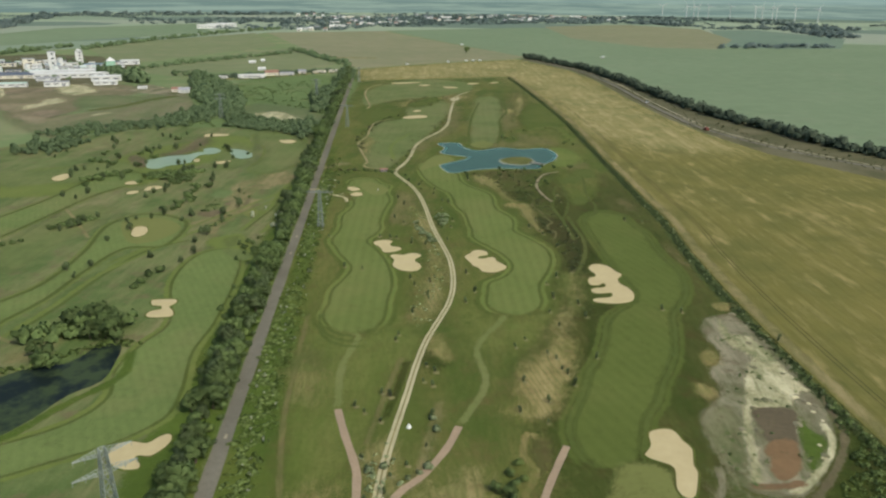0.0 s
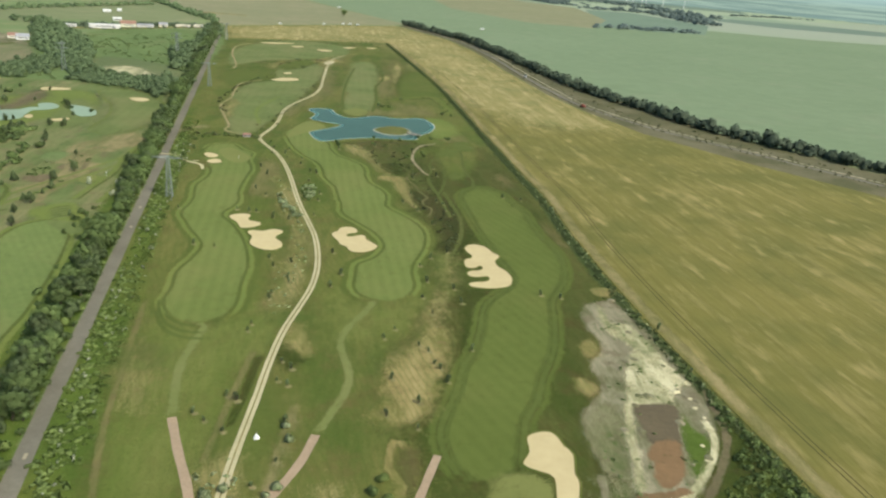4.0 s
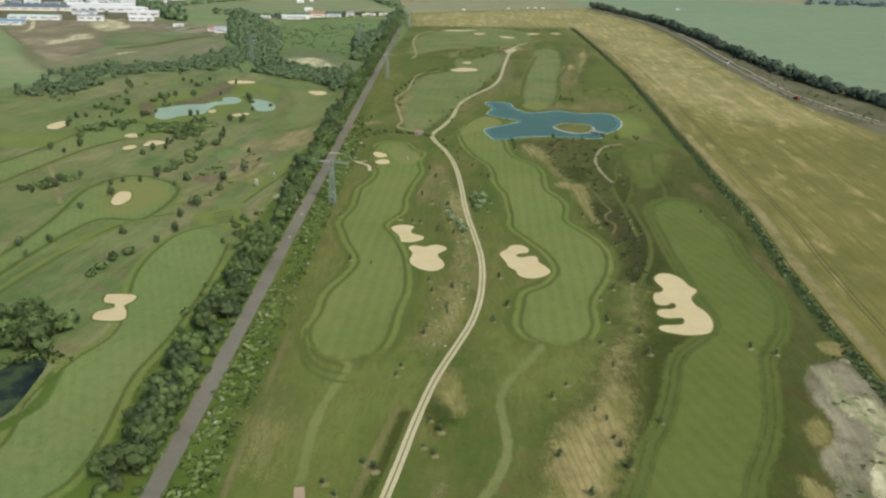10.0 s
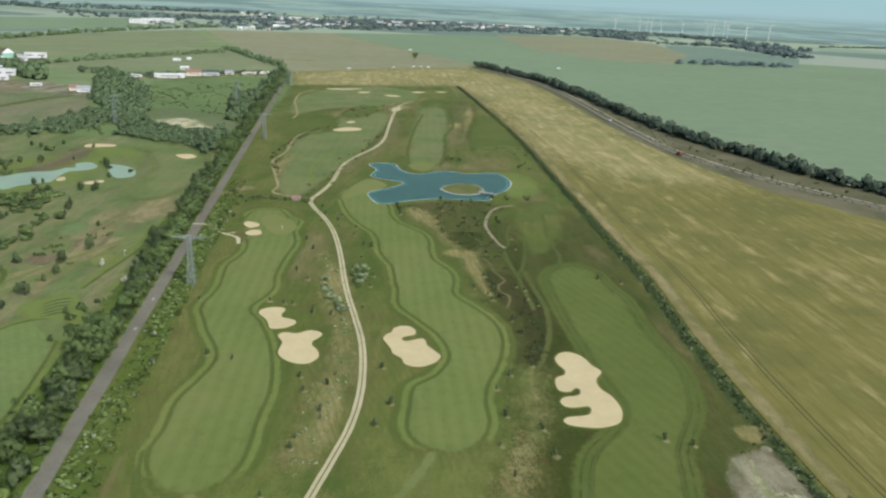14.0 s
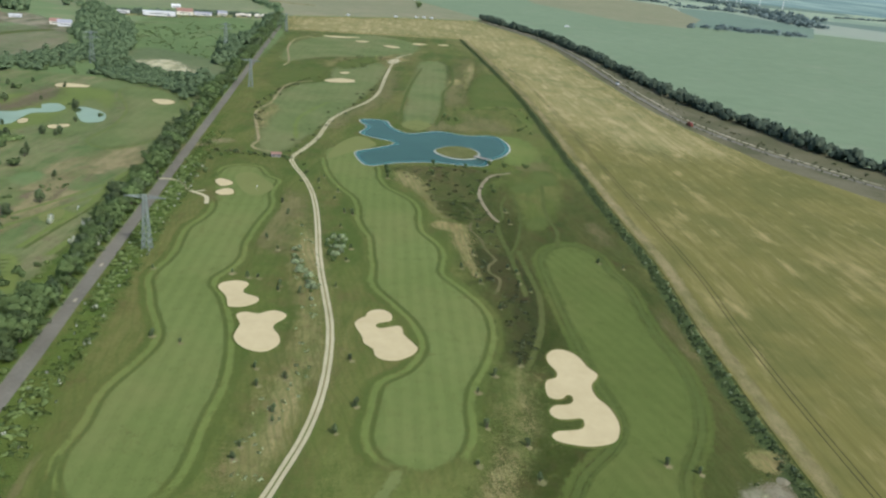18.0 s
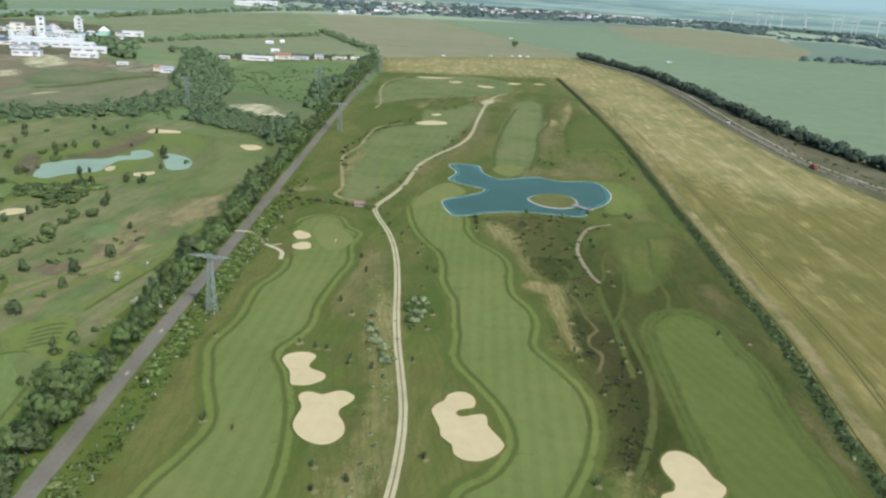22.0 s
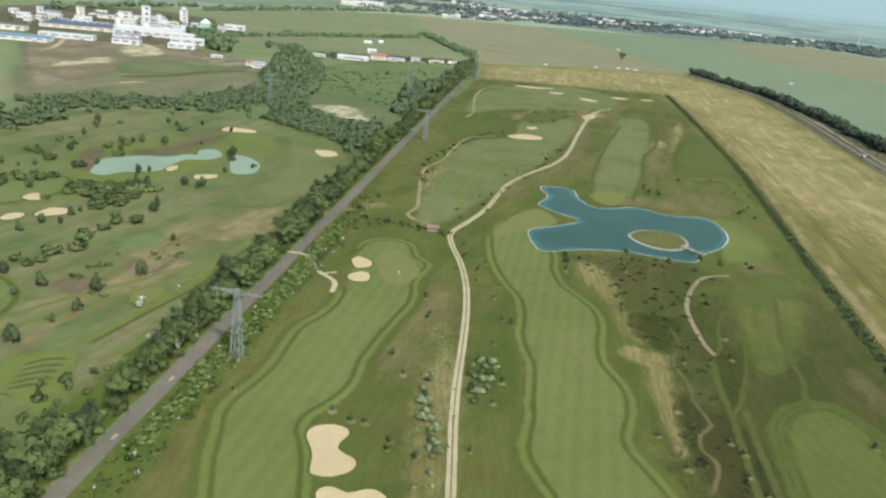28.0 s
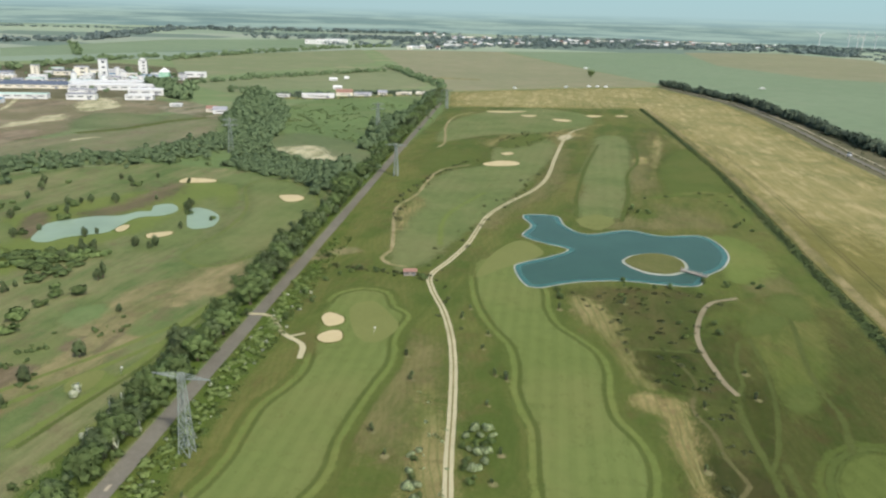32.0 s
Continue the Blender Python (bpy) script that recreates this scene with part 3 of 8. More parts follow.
region("golf_rough_west", ((-420, -100), (-66, -100), (-66, 640), (-110, 690), (-200, 705), (-310, 610), (-420, 480)), 0.03, ROUGH_WEST,
       "rolling rough grass of the older golf course")
region("wheat_field", ((130, -300), (700, -300), (450, 250), (345, 440), (305, 535), (289, 640), (285, 720), (291, 867), (305, 1100), (300, 1250), (250, 1460),
                       (100, 1380), (-62, 1260), (-50, 1085), (178, 1136), (171, 703), (158, 517), (147, 345), (134, 218), (129, 110)),
       0.05, WHEAT, "ripening yellow-green wheat field with pale streaks", "field")
region("crop_field_east", ((380, 540), (900, -100), (3500, 200), (3300, 1800), (1500, 1900), (800, 2150), (560, 2900), (-10, 2600), (275, 1520), (340, 1240), (350, 1000), (342, 820), (352, 720)),
       0.04, GREEN_CROP, "wide pale green field of young crop", "field")
region("crop_field_north", ((-380, 2430), (-20, 2560), (275, 1520), (245, 1470), (100, 1390), (-62, 1275), (-130, 1480), (-235, 1885)),
       0.05, BROWN_CROP, "brownish ripe crop field beyond the golf course", "field")

sheet("wheat_field_north", [Vector((*p, 0)) for p in ((-45, 1098), (176, 1150), (186, 1000), (182, 800), (176, 660), (215, 560), (285, 545), (278, 690), (283, 867), (296, 1100), (290, 1250), (245, 1440), (100, 1365), (-52, 1250))],
      0.052, PALE_WHEAT, "riper paler end of the wheat field", "field", soft=30.0)

# ---- road ----
road_line = [Vector((-63.2, y, 0)) for y in range(-200, 1240, 20)]
road = tagged(new("road", ribbon_mesh("road", road_line, 4.8, 0.09, ASPHALT)), "straight narrow grey asphalt road beside the hedge", "road", kind="structure")

TRACK = ((-18.4, 99), (-16.4, 114), (-13.6, 130), (-10.6, 145), (-8.0, 158), (-4.6, 176), (0.2, 196.5), (6.6, 216), (11.6, 232), (15.0, 250), (16.6, 270), (16.6, 290), (14.6, 312), (12.7, 330), (11.2, 350), (10.1, 374), (8.9, 394), (7.6, 409), (5.4, 426), (1.1, 446.6), (-5.2, 468), (-7.4, 484), (-1.5, 505), (4.6, 530), (8.6, 560), (13.0, 588), (24.0, 620), (38.5, 655), (48.8, 698), (58.2, 777), (70.0, 865), (81.0, 918), (96.0, 947))
track_line = spline(((-24, 60), *TRACK))
track = tagged(new("gravel_track", ribbon_mesh("gravel_track", track_line, 2.5, 0.08, TRACK_BED)), "winding pale gravel track with two wheel ruts", "track", kind="structure")


# ---- golf turf ----
def fairway(name, points, label, material=FAIR, z=0.10, light=2.7, dark=0.5, long=True, soft=0.9, cut=SEMI, gaps=()):
    """Mown turf with a dark and a light cut round it; the cuts thin out inside the gaps (x, y, radius)."""
    loop = spline(points, True)
    ob = sheet(name, loop, z, material, label, "fairway", soft=soft)
    if dark:
        child(new("dark_cut", band("dark_cut", loop, -dark, dark, z + 0.014, DARK_CUT, 0.45, gaps)), ob)
    child(new("light_cut", band("light_cut", loop, dark, light, z - 0.03, cut, 0.6, gaps)), ob)
    if long:
        child(new("long_cut", band("long_cut", loop, light, light + 2.2, z - 0.035, LONG_CUT, 1.0, gaps)), ob)
    return ob


fairway("fairway_1", ((-35.7, 208.9), (-39.6, 215.7), (-40.8, 224.7), (-39.2, 234), (-38.8, 249.2), (-34.4, 263.1), (-31.6, 279.2), (-38.3, 300.1), (-40.8, 309.9), (-43.1, 317.1), (-43.2, 325.2), (-41.3, 333), (-39.8, 344.6), (-40.1, 355.5), (-39.9, 369.5), (-36.2, 381.5), (-34.5, 396.5), (-39.6, 430.2), (-40, 446.6), (-38.3, 456.3), (-31.4, 462.3), (-23.1, 460.3), (-18.2, 446.5), (-12.1, 439.6), (-13.5, 427.7), (-13.9, 418.5), (-12.2, 401.9), (-14.2, 388.8), (-16, 377.2), (-17.8, 362.1), (-18.4, 352.9), (-17.8, 344.4), (-18.8, 336.2), (-21.2, 329.7), (-24.6, 322.1), (-24.5, 315.8), (-20.2, 306.4), (-15.2, 287.7), (-12.7, 268.2), (-12.4, 253.2), (-14.4, 237.8), (-15.3, 224.1), (-16.8, 215.1), (-20.6, 208.2), (-26.2, 204.2), (-31.6, 205.2)), "long mown fairway with stripes and a double cut edge", gaps=((-28, 202, 15), (-42, 425, 22)))
fairway("fairway_2", ((30.1, 223.1), (27.9, 230.9), (29.8, 243.4), (32.3, 255), (40.3, 262.3), (46.4, 275.7), (45.2, 290.6), (40.3, 303.5), (32.9, 319.9), (32.5, 328.5), (33.4, 338.4), (32.9, 345.5), (33, 357.1), (32.8, 367.7), (30.6, 377.1), (28.4, 389.3), (28.6, 404), (26.5, 419.4), (19.6, 436.1), (14.5, 455), (11.4, 478.2), (11.5, 507.7), (22.9, 510.9), (31.9, 492.8), (37.6, 473.1), (37.7, 454.2), (41.1, 438.1), (47.4, 427.5), (52.4, 417.4), (53.9, 404.7), (52.6, 390.6), (53, 376.2), (57.2, 365.7), (59, 356), (58.2, 346.4), (56.6, 338.8), (56.6, 330.9), (64.5, 313.7), (68, 300), (66.8, 284.1), (61.5, 267.5), (55.7, 254.7), (52.9, 243), (52.4, 234.4), (49.8, 226.3), (44.7, 219.8), (37.2, 218.1)), "winding mown fairway with stripes and a double cut edge", gaps=((41, 213, 13), (25, 512, 30)))
fairway("fairway_3", ((43.9, 113.2), (41.2, 124.5), (42.3, 133.7), (46.5, 143.1), (52.4, 155), (56.8, 166.3), (63, 176.7), (70.6, 194.7), (74.5, 206.5), (79.5, 215.5), (89.3, 225.5), (95, 233.9), (96.9, 245.8), (96, 261.6), (97, 279.3), (97.7, 299.3), (99.3, 326.2), (101.2, 347.8), (104.3, 357.2), (110.1, 364.6), (119.5, 368.2), (125.4, 357.5), (125.2, 343.5), (127.3, 326.4), (124.6, 302.8), (123.7, 285.4), (124.2, 269.7), (121.7, 253.4), (115.4, 236.1), (109.8, 227.1), (102, 215), (98.4, 203.9), (91.1, 183.3), (84.8, 170.5), (77.4, 158.5), (72.4, 147.7), (65.4, 138), (60.8, 127.1), (53.9, 113)), "broad mown fairway along the wheat field", FAIR_EAST, cut=SEMI_EAST, gaps=((52, 104, 14),))
sheet("fairway_4", spline(((-25.9, 493.7), (-14.8, 491.9), (-4.4, 522.4), (11.6, 582.2), (41.7, 702.6), (61.1, 819.7), (46.2, 867.4), (12.4, 812.3), (5.9, 735.3), (-19.6, 697.8), (-31.9, 626.4), (-31.6, 556.5)), True), 0.10, FAIR_FAR, "distant mown fairway beside the gravel track", "fairway", soft=3.0)
sheet("fairway_5", spline(((61.5, 593.9), (62.6, 629.7), (70.8, 666.9), (71, 704.1), (88.7, 808.4), (99.6, 885.4), (122.3, 902.7), (124.5, 853.8), (112.8, 762.6), (100.9, 693.6), (93.1, 639.1), (84, 599.1), (72.1, 584.1)), True), 0.10, FAIR_FAR, "distant mown fairway behind the lake", "fairway", soft=4.0)
sheet("fairway_6", spline(((-38.1, 828), (-36.4, 955.9), (0.5, 1054.7), (58.9, 1096.8), (107.1, 1048.6), (98.7, 955.6), (52.4, 903.6), (0.9, 871.2)), True), 0.10, FAIR_FAR, "far mown fairway at the end of the course", "fairway", soft=3.0)
fairway("fairway_7", ((-109.6, 297.8), (-96.8, 310.3), (-87.3, 296.7), (-83.7, 261.7), (-83.5, 218.1), (-85.9, 190.7), (-82.9, 163.4), (-84, 145.9), (-95, 132.6), (-107.9, 124.9), (-120, 117.8), (-128.4, 117), (-135.2, 130.7), (-127.3, 133.6), (-112.3, 144.3), (-105.5, 159.2), (-109.2, 178.9), (-106.4, 198.8), (-101.4, 219.1), (-111.6, 263.1)), "striped fairway west of the hedge", FAIR_LEFT, light=2.8, dark=0.5, long=False)
fairway("fairway_8", ((-169.3, 207.2), (-167.7, 221.6), (-160.2, 245.7), (-156.2, 280), (-148.4, 312.8), (-129.6, 316.5), (-126.6, 351.4), (-137.2, 368.7), (-158.4, 375.5), (-170.4, 353.3), (-166.8, 309.2), (-168.5, 266), (-177.8, 243.5), (-182.7, 234.7)), "striped fairway on the older course", FAIR_LEFT, light=2.6, dark=1.0, long=False, soft=5.0)
fairway("fairway_9", ((-226.9, 325.7), (-219.8, 335), (-210.8, 377.8), (-200.8, 423.1), (-183.6, 461), (-195.4, 487.4), (-218.2, 462.3), (-227.2, 410.2), (-237.3, 373.1), (-241.9, 356.5)), "narrow mown fairway on the older course", FAIR_LEFT, light=2.6, dark=1.0, long=False, soft=5.0)
fairway("fairway_10", ((-133.3, 627.1), (-125.1, 645.5), (-100.5, 634.5), (-83.3, 594.1), (-77.1, 558.4), (-82.1, 516.8), (-91, 489.7), (-102, 480), (-114.9, 493.4), (-111.2, 530.4), (-115.2, 574.4)), "pale mown fairway beside the milky pond", FAIR_FAR, light=2.2, dark=0.0, long=False, soft=5.0)


def bunker(points, label):
    """Sand with a grass lip standing over it and a bowl below."""
    loop = spline(points, True, 1.5)
    if area_of(loop) < 0:
        loop = loop[::-1]
    n = len(loop)
    z = 0.10
    verts = [(p.x, p.y, z) for p in loop]
    ob = new("bunker", mesh_of("bunker", verts, [range(n)], SAND))
    tagged(ob, label, "bunker", "sand bunkers", "structure")
    lv = [(p.x, p.y, z) for p in loop] + [(p.x, p.y, z + 0.12) for p in grown(loop, 0.12)] + [(p.x, p.y, 0.05) for p in grown(loop, 0.7)]
    lf = [(i, (i + 1) % n, n + (i + 1) % n, n + i) for i in range(n)] + [(n + i, n + (i + 1) % n, 2 * n + (i + 1) % n, 2 * n + i) for i in range(n)]
    child(new("grass_lip", mesh_of("grass_lip", lv, [f[::-1] for f in lf], ROUGH)), ob)
    return ob


bunker(((-21.3, 314.4), (-20.4, 318.3), (-16.2, 320.4), (-12.7, 319.6), (-11.5, 317.2), (-12.6, 313.7), (-12.5, 311), (-10.3, 309.2), (-8, 308.1), (-6.9, 305.9), (-7.7, 303.1), (-11.2, 300.1), (-15, 299.8), (-16.4, 301.2), (-17.7, 307.4)), "large pale sand bunker with lobed edges in mown grass")
bunker(((-12.8, 294.1), (-11.4, 296.5), (-9.1, 296.7), (-6.3, 295.7), (-3.8, 297.3), (-0.9, 298.4), (2.1, 296.6), (2.8, 294.3), (1.5, 291.4), (-0.4, 288.8), (-0.5, 285.8), (1, 282.8), (2, 279.1), (1.6, 275.5), (-0.5, 272.5), (-3.1, 271.4), (-6.7, 272.6), (-10, 275.9), (-11.7, 280), (-11.5, 284.1), (-10.9, 288.6)), "large pale sand bunker with lobed edges in mown grass")
bunker(((24.4, 291), (26.3, 294.7), (27.9, 296), (28.7, 299), (31.1, 301.2), (34.3, 301.2), (36.5, 298.3), (36.6, 294.9), (35.5, 292.8), (32.4, 291.8), (31, 290), (32.3, 288.2), (35.3, 289.2), (38.4, 290.2), (39.6, 287.9), (39.5, 284.7), (41.4, 280.8), (43, 277.4), (43.2, 275.1), (41.4, 271.7), (37.8, 268.8), (35.7, 268), (32.4, 268.5), (30.1, 271.1), (29.8, 274.7), (27, 278.2), (26.7, 281.9), (25.6, 285.7)), "large pale sand bunker with lobed edges in mown grass")
bunker(((83, 273), (86, 276.9), (89.5, 277.3), (92.4, 274.8), (93.9, 270.5), (94.3, 267.1), (96.2, 263.4), (95.3, 260.7), (92.5, 256.8), (91.9, 251.2), (94.1, 245.1), (94.3, 238.4), (92.6, 232.9), (89.7, 229.3), (83.7, 227.7), (78.6, 228.5), (74.9, 230), (74.3, 232.5), (76.6, 234.3), (80.4, 234.6), (83.5, 235.6), (84.8, 238.6), (83.9, 240.1), (80, 239.4), (77, 240.3), (76.4, 243.4), (78.6, 246.1), (82, 246.5), (84.4, 248), (84.9, 250.9), (83.4, 251.4), (81.5, 249.3), (78.1, 249.8), (78.1, 254.8), (79.7, 259.1), (82.6, 260.4), (83.9, 263.6), (82.7, 268.2)), "large pale sand bunker with lobed edges in mown grass")
bunker(((64.3, 128.8), (70.1, 130.4), (72.2, 128.3), (72.7, 123.4), (73.8, 119.5), (71.1, 111.4), (71, 108.1), (66.3, 98.1), (63.7, 97.3), (62.5, 101), (65.2, 110.5), (62.1, 113.8), (59, 116.9), (62.4, 122)), "large pale sand bunker with lobed edges in mown grass")
for pts in (((-40.5, 434), (-38.4, 438.1), (-32.9, 434.2), (-32.2, 428.6), (-36.4, 425.5), (-38.9, 429.1)), ((-37.6, 418.5), (-33.9, 422.9), (-30.7, 421.5), (-29.7, 414.7), (-34.2, 412.2), (-37.3, 414.9)), ((-114.6, 241.1), (-113.3, 242.7), (-104.9, 242.6), (-103.9, 237.8), (-105.5, 234.5), (-102.8, 229.7), (-102.2, 224.2), (-110.9, 223.9), (-112.8, 228.4), (-110.7, 231), (-108.3, 232.4), (-109.1, 235.4), (-112.8, 236.2)), ((-153.1, 339.9), (-154.1, 350.4), (-148.5, 350.2), (-144.8, 339.5), (-147, 331.6), (-150.9, 333.8)), ((-94.4, 126), (-93.6, 132), (-89.7, 133.2), (-85, 132), (-82.3, 135.6), (-79.7, 136.5), (-78.5, 133.2), (-79.8, 128.7), (-82.4, 125.4), (-85.3, 125.8), (-86.4, 124.8), (-84.1, 121.6), (-84, 119.3), (-87.4, 119.1), (-91.4, 121.3))):
    bunker(pts, "small pale sand bunker with a grass lip")
for pts in (((-178.9, 633.2), (-176.7, 642.3), (-159.8, 641), (-157.4, 633.1), (-165.9, 629.5), (-175, 627.4)), ((-108.3, 606.8), (-104.1, 610.6), (-97.5, 610.6), (-92.7, 603.1), (-94.9, 595.7), (-101, 594.4)), ((-145, 518.9), (-142.5, 522.3), (-135.9, 525.6), (-134, 520.1), (-137.5, 514.6), (-141.6, 512.9)), ((-163.4, 525.2), (-163, 531.5), (-159.9, 532.1), (-157.7, 523.3), (-159.8, 519.9))):
    bunker(pts, "distant shallow pale sand bunker")
for pts in (((-192.2, 452.4), (-191.4, 458.8), (-184.9, 459.2), (-181.5, 454.1), (-185, 449.5), (-189.9, 449.8)), ((-174.1, 434.5), (-173.2, 443.6), (-166.6, 445.1), (-163.2, 439.8), (-166.3, 434.9), (-171.4, 431.6)), ((-182.4, 424.7), (-182.3, 431.3), (-177.8, 432.7), (-175.5, 428), (-178.4, 422.6)), ((-247.3, 471.7), (-243.5, 483.8), (-236.9, 476.5), (-237.4, 463), (-243.2, 463.2)), ((4.4, 736.8), (16.8, 750.4), (29.2, 746.7), (28.1, 734.2), (13.4, 726.6), (6.1, 728.5)), ((15.8, 780.8), (22.5, 788.5), (25.9, 782.7), (20.6, 773.5))):
    bunker(pts, "distant shallow pale sand bunker")
for pts in (((-9.9, 1051.5), (6.1, 1062), (19.3, 1063.9), (45.7, 1073.3), (26.1, 1043.6), (0.7, 1034.7)), ((31.5, 1022.9), (42.2, 1038.1), (53, 1033.1), (42.1, 1008.3)), ((64.9, 1010.2), (79.2, 1013.7), (88.6, 994.8), (77.7, 981), (67.9, 990)), ((102.9, 1044.4), (113.6, 1058.9), (125.6, 1050.3), (111.1, 1028)), ((135.5, 1054.3), (146.7, 1069.1), (154.9, 1057.1), (143.7, 1042.7))):
    cx, cy = sum(p[0] for p in pts) / len(pts), sum(p[1] for p in pts) / len(pts)
    bunker([(cx + (x - cx) * 0.85, cy + (y - cy) * 0.62) for x, y in pts], "far low sand bunker at the end of the course")


def pool(name, points, label, material, shore=0.35, z=0.12):
    loop = spline(points, True)
    ob = sheet(name, loop, z, material, label, "water")
    if shore:
        child(new("shallows", band("shallows", loop, -3.0, -0.3, z + 0.01, SHALLOWS, 1.2)), ob)
        child(new("shore", band("shore", loop, -0.4, shore, z + 0.02, SHORE)), ob)
    return ob


pool("water_lake", ((31.1, 586.1), (34.2, 592.8), (49.4, 592.2), (52.8, 573.2), (63, 559.1), (84, 570.6), (99.7, 563.1), (119.9, 567), (125.6, 551.4), (124.8, 533.2), (117.8, 515.6), (107.5, 502.4), (101, 489.3), (88.5, 488.5), (70.6, 490.3), (51.9, 485.6), (35.6, 476.1), (30.1, 481.9), (26.7, 499.3), (29.1, 506.7), (41.8, 518), (51.4, 531), (40, 539.9), (30.7, 550.9), (35.3, 569.7)), "blue lake with a thin pale stony shore", LAKE)
pool("water_pond", ((-190.2, 500.3), (-195.9, 514.7), (-199.1, 527.6), (-192.2, 537.2), (-183.8, 544.9), (-173, 548.5), (-168, 558), (-162.4, 559.9), (-165.9, 571.1), (-158.3, 576.5), (-149.7, 564.1), (-152.7, 552.6), (-162.7, 546.8), (-164.2, 534), (-164.2, 519), (-170.3, 513.8), (-178.3, 507.1), (-182, 498.6)), "milky turquoise pond on the older course", POND, 0)
pool("water_pond_small", ((-143.4, 562.2), (-143.1, 571.8), (-133, 566.9), (-124, 555.5), (-120.6, 538.4), (-125.7, 532.2), (-132.1, 534.8)), "small milky turquoise pond", POND, 0)
pool("water_dark_pond", ((-151.9, 171.3), (-146.6, 175.7), (-138.4, 182.6), (-129.4, 184.2), (-124.3, 191.4), (-120.9, 202.1), (-113.5, 198.3), (-111.3, 185.4), (-111.3, 170.9), (-118.9, 161.8), (-123.9, 148.3), (-129.5, 138.5), (-134.9, 136.5)), "dark pond with weedy banks", DARK_WATER, 0)

# ---- more turf, paths and bare ground ----
def patch(name, points, material, label, category="patch", z=0.06, soft=4.0):
    return sheet(name, spline(points, True), z, material, label, category, soft=soft)


def path_of(name, points, width, material, label, z=0.13, soft=0.0):
    return tagged(new(name, ribbon_mesh(name, spline(points), width, z, material, 0.0, soft)), label, "path", kind="structure")


for side, nm in ((-0.74, "rut"), (0.74, "rut")):
    child(new(nm, ribbon_mesh(nm, track_line, 0.98, 0.12, PALE_GRAVEL, side)), track)
child(new("middle_strip", ribbon_mesh("middle_strip", track_line, 0.34, 0.115, DRY_ROUGH)), track)
path_of("tee_path_1", ((-23, 60), *((-23.3, 103.2), (-23.8, 115.7), (-27.7, 133), (-30.6, 147.8))), 2.4, PINK_GRAVEL, "pinkish gravel tee path with a square end")
path_of("tee_path_2", ((-22, 80), *((-13, 102.6), (-5.9, 110.7), (2.1, 123.8), (6.9, 135.6))), 2.4, PINK_GRAVEL, "pinkish gravel tee path curving off the track")
path_of("tee_path_3", ((14, 70), *((26.4, 100.1), (32.1, 112.3), (37.5, 123.1))), 2.2, PINK_GRAVEL, "short straight pinkish gravel tee path")
path_of("mown_path_1", ((-30.6, 147.8), (-30.8, 176.5), (-25.6, 201.7), (-29.3, 202.4)), 2.6, MOWN_PATH, "mown grass path leading to the fairway", 0.065, soft=1)
path_of("mown_path_2", ((6.9, 135.6), (18.5, 161.4), (18.9, 189.4), (32.3, 214.6), (33, 218.9)), 2.6, MOWN_PATH, "winding mown grass path to the fairway", 0.065, soft=1)
path_of("gate_path", ((-68.3, 432.1), (-57.8, 431.2), (-49.7, 417.6), (-41, 409.8), (-39.1, 399.6)), 1.9, PALE_GRAVEL, "pale footpath from the road to the tee")
path_of("gate_spur", ((-47.1, 415.2), (-42.4, 418.7)), 1.2, PALE_GRAVEL, "short spur of the pale footpath", 0.125)
path_of("loop_path", ((113.4, 477.6), (99.7, 467.5), (88.9, 436.2), (88.8, 406.3), (91.1, 394.3)), 1.8, DUSTY, "curved gravel path through the scrub")
path_of("loop_grass_path", ((90, 392.3), (88.3, 374.4), (88.3, 355.6), (87.4, 336.5), (86.7, 320.5), (86.1, 314.6)), 2, GRASS_PATH, "grass path going on from the gravel loop", 0.09, 1)
path_of("cross_path", ((63.4, 422.9), (75.6, 423.3), (86.1, 423)), 1.4, GRASS_PATH, "narrow grass path across the scrub", 0.095, soft=1)

patch("scrub_centre", ((46.6, 474.7), (69.5, 481.9), (100.2, 480.6), (109.5, 466.9), (94.5, 456), (86.6, 425.3), (89.4, 398.1), (86.3, 369.8), (83.8, 347.5), (77.2, 346.7), (76.8, 365.8), (75.3, 392.6), (65.1, 409.4), (58.9, 430), (53.9, 457.7)), SCRUB, "brown and green scrub between two fairways")
patch("scrub_lower", ((72.3, 352.4), (80.5, 348), (85.3, 328.2), (86.5, 302.1), (81.2, 276.4), (73.9, 266.5), (71.6, 275.7), (75.7, 301), (73.7, 322.1)), SCRUB, "strip of dark scrub in a hollow")
patch("apron_1", ((-44.7, 217.6), (-36.7, 204.5), (-30.3, 201.7), (-21.7, 204.1), (-15.8, 213.9), (-9.7, 233.1), (-2.7, 202.2), (-10.3, 174.3), (-27.9, 170.9), (-41.8, 181.7), (-44.6, 203.4)), APRON, "shorter grass before the fairway", "patch", 0.042, 9)
patch("apron_2", ((25.6, 239.7), (28.1, 218.9), (33.4, 214.2), (43.5, 215.4), (51.8, 228.4), (59.6, 231.7), (50, 206.3), (34.3, 185.9), (21.3, 186.3), (16.7, 207.2), (20.4, 229)), APRON, "shorter grass before the fairway", "patch", 0.042, 9)
patch("apron_3", ((-51.6, 172.8), (-36.2, 197.3), (-15.6, 195.5), (-12, 169.2), (-19.3, 135.4), (-25.1, 114), (-35.8, 101), (-43.5, 101.8), (-46.6, 132)), APRON, "shorter grass between the tees", "patch", 0.0425, 9)
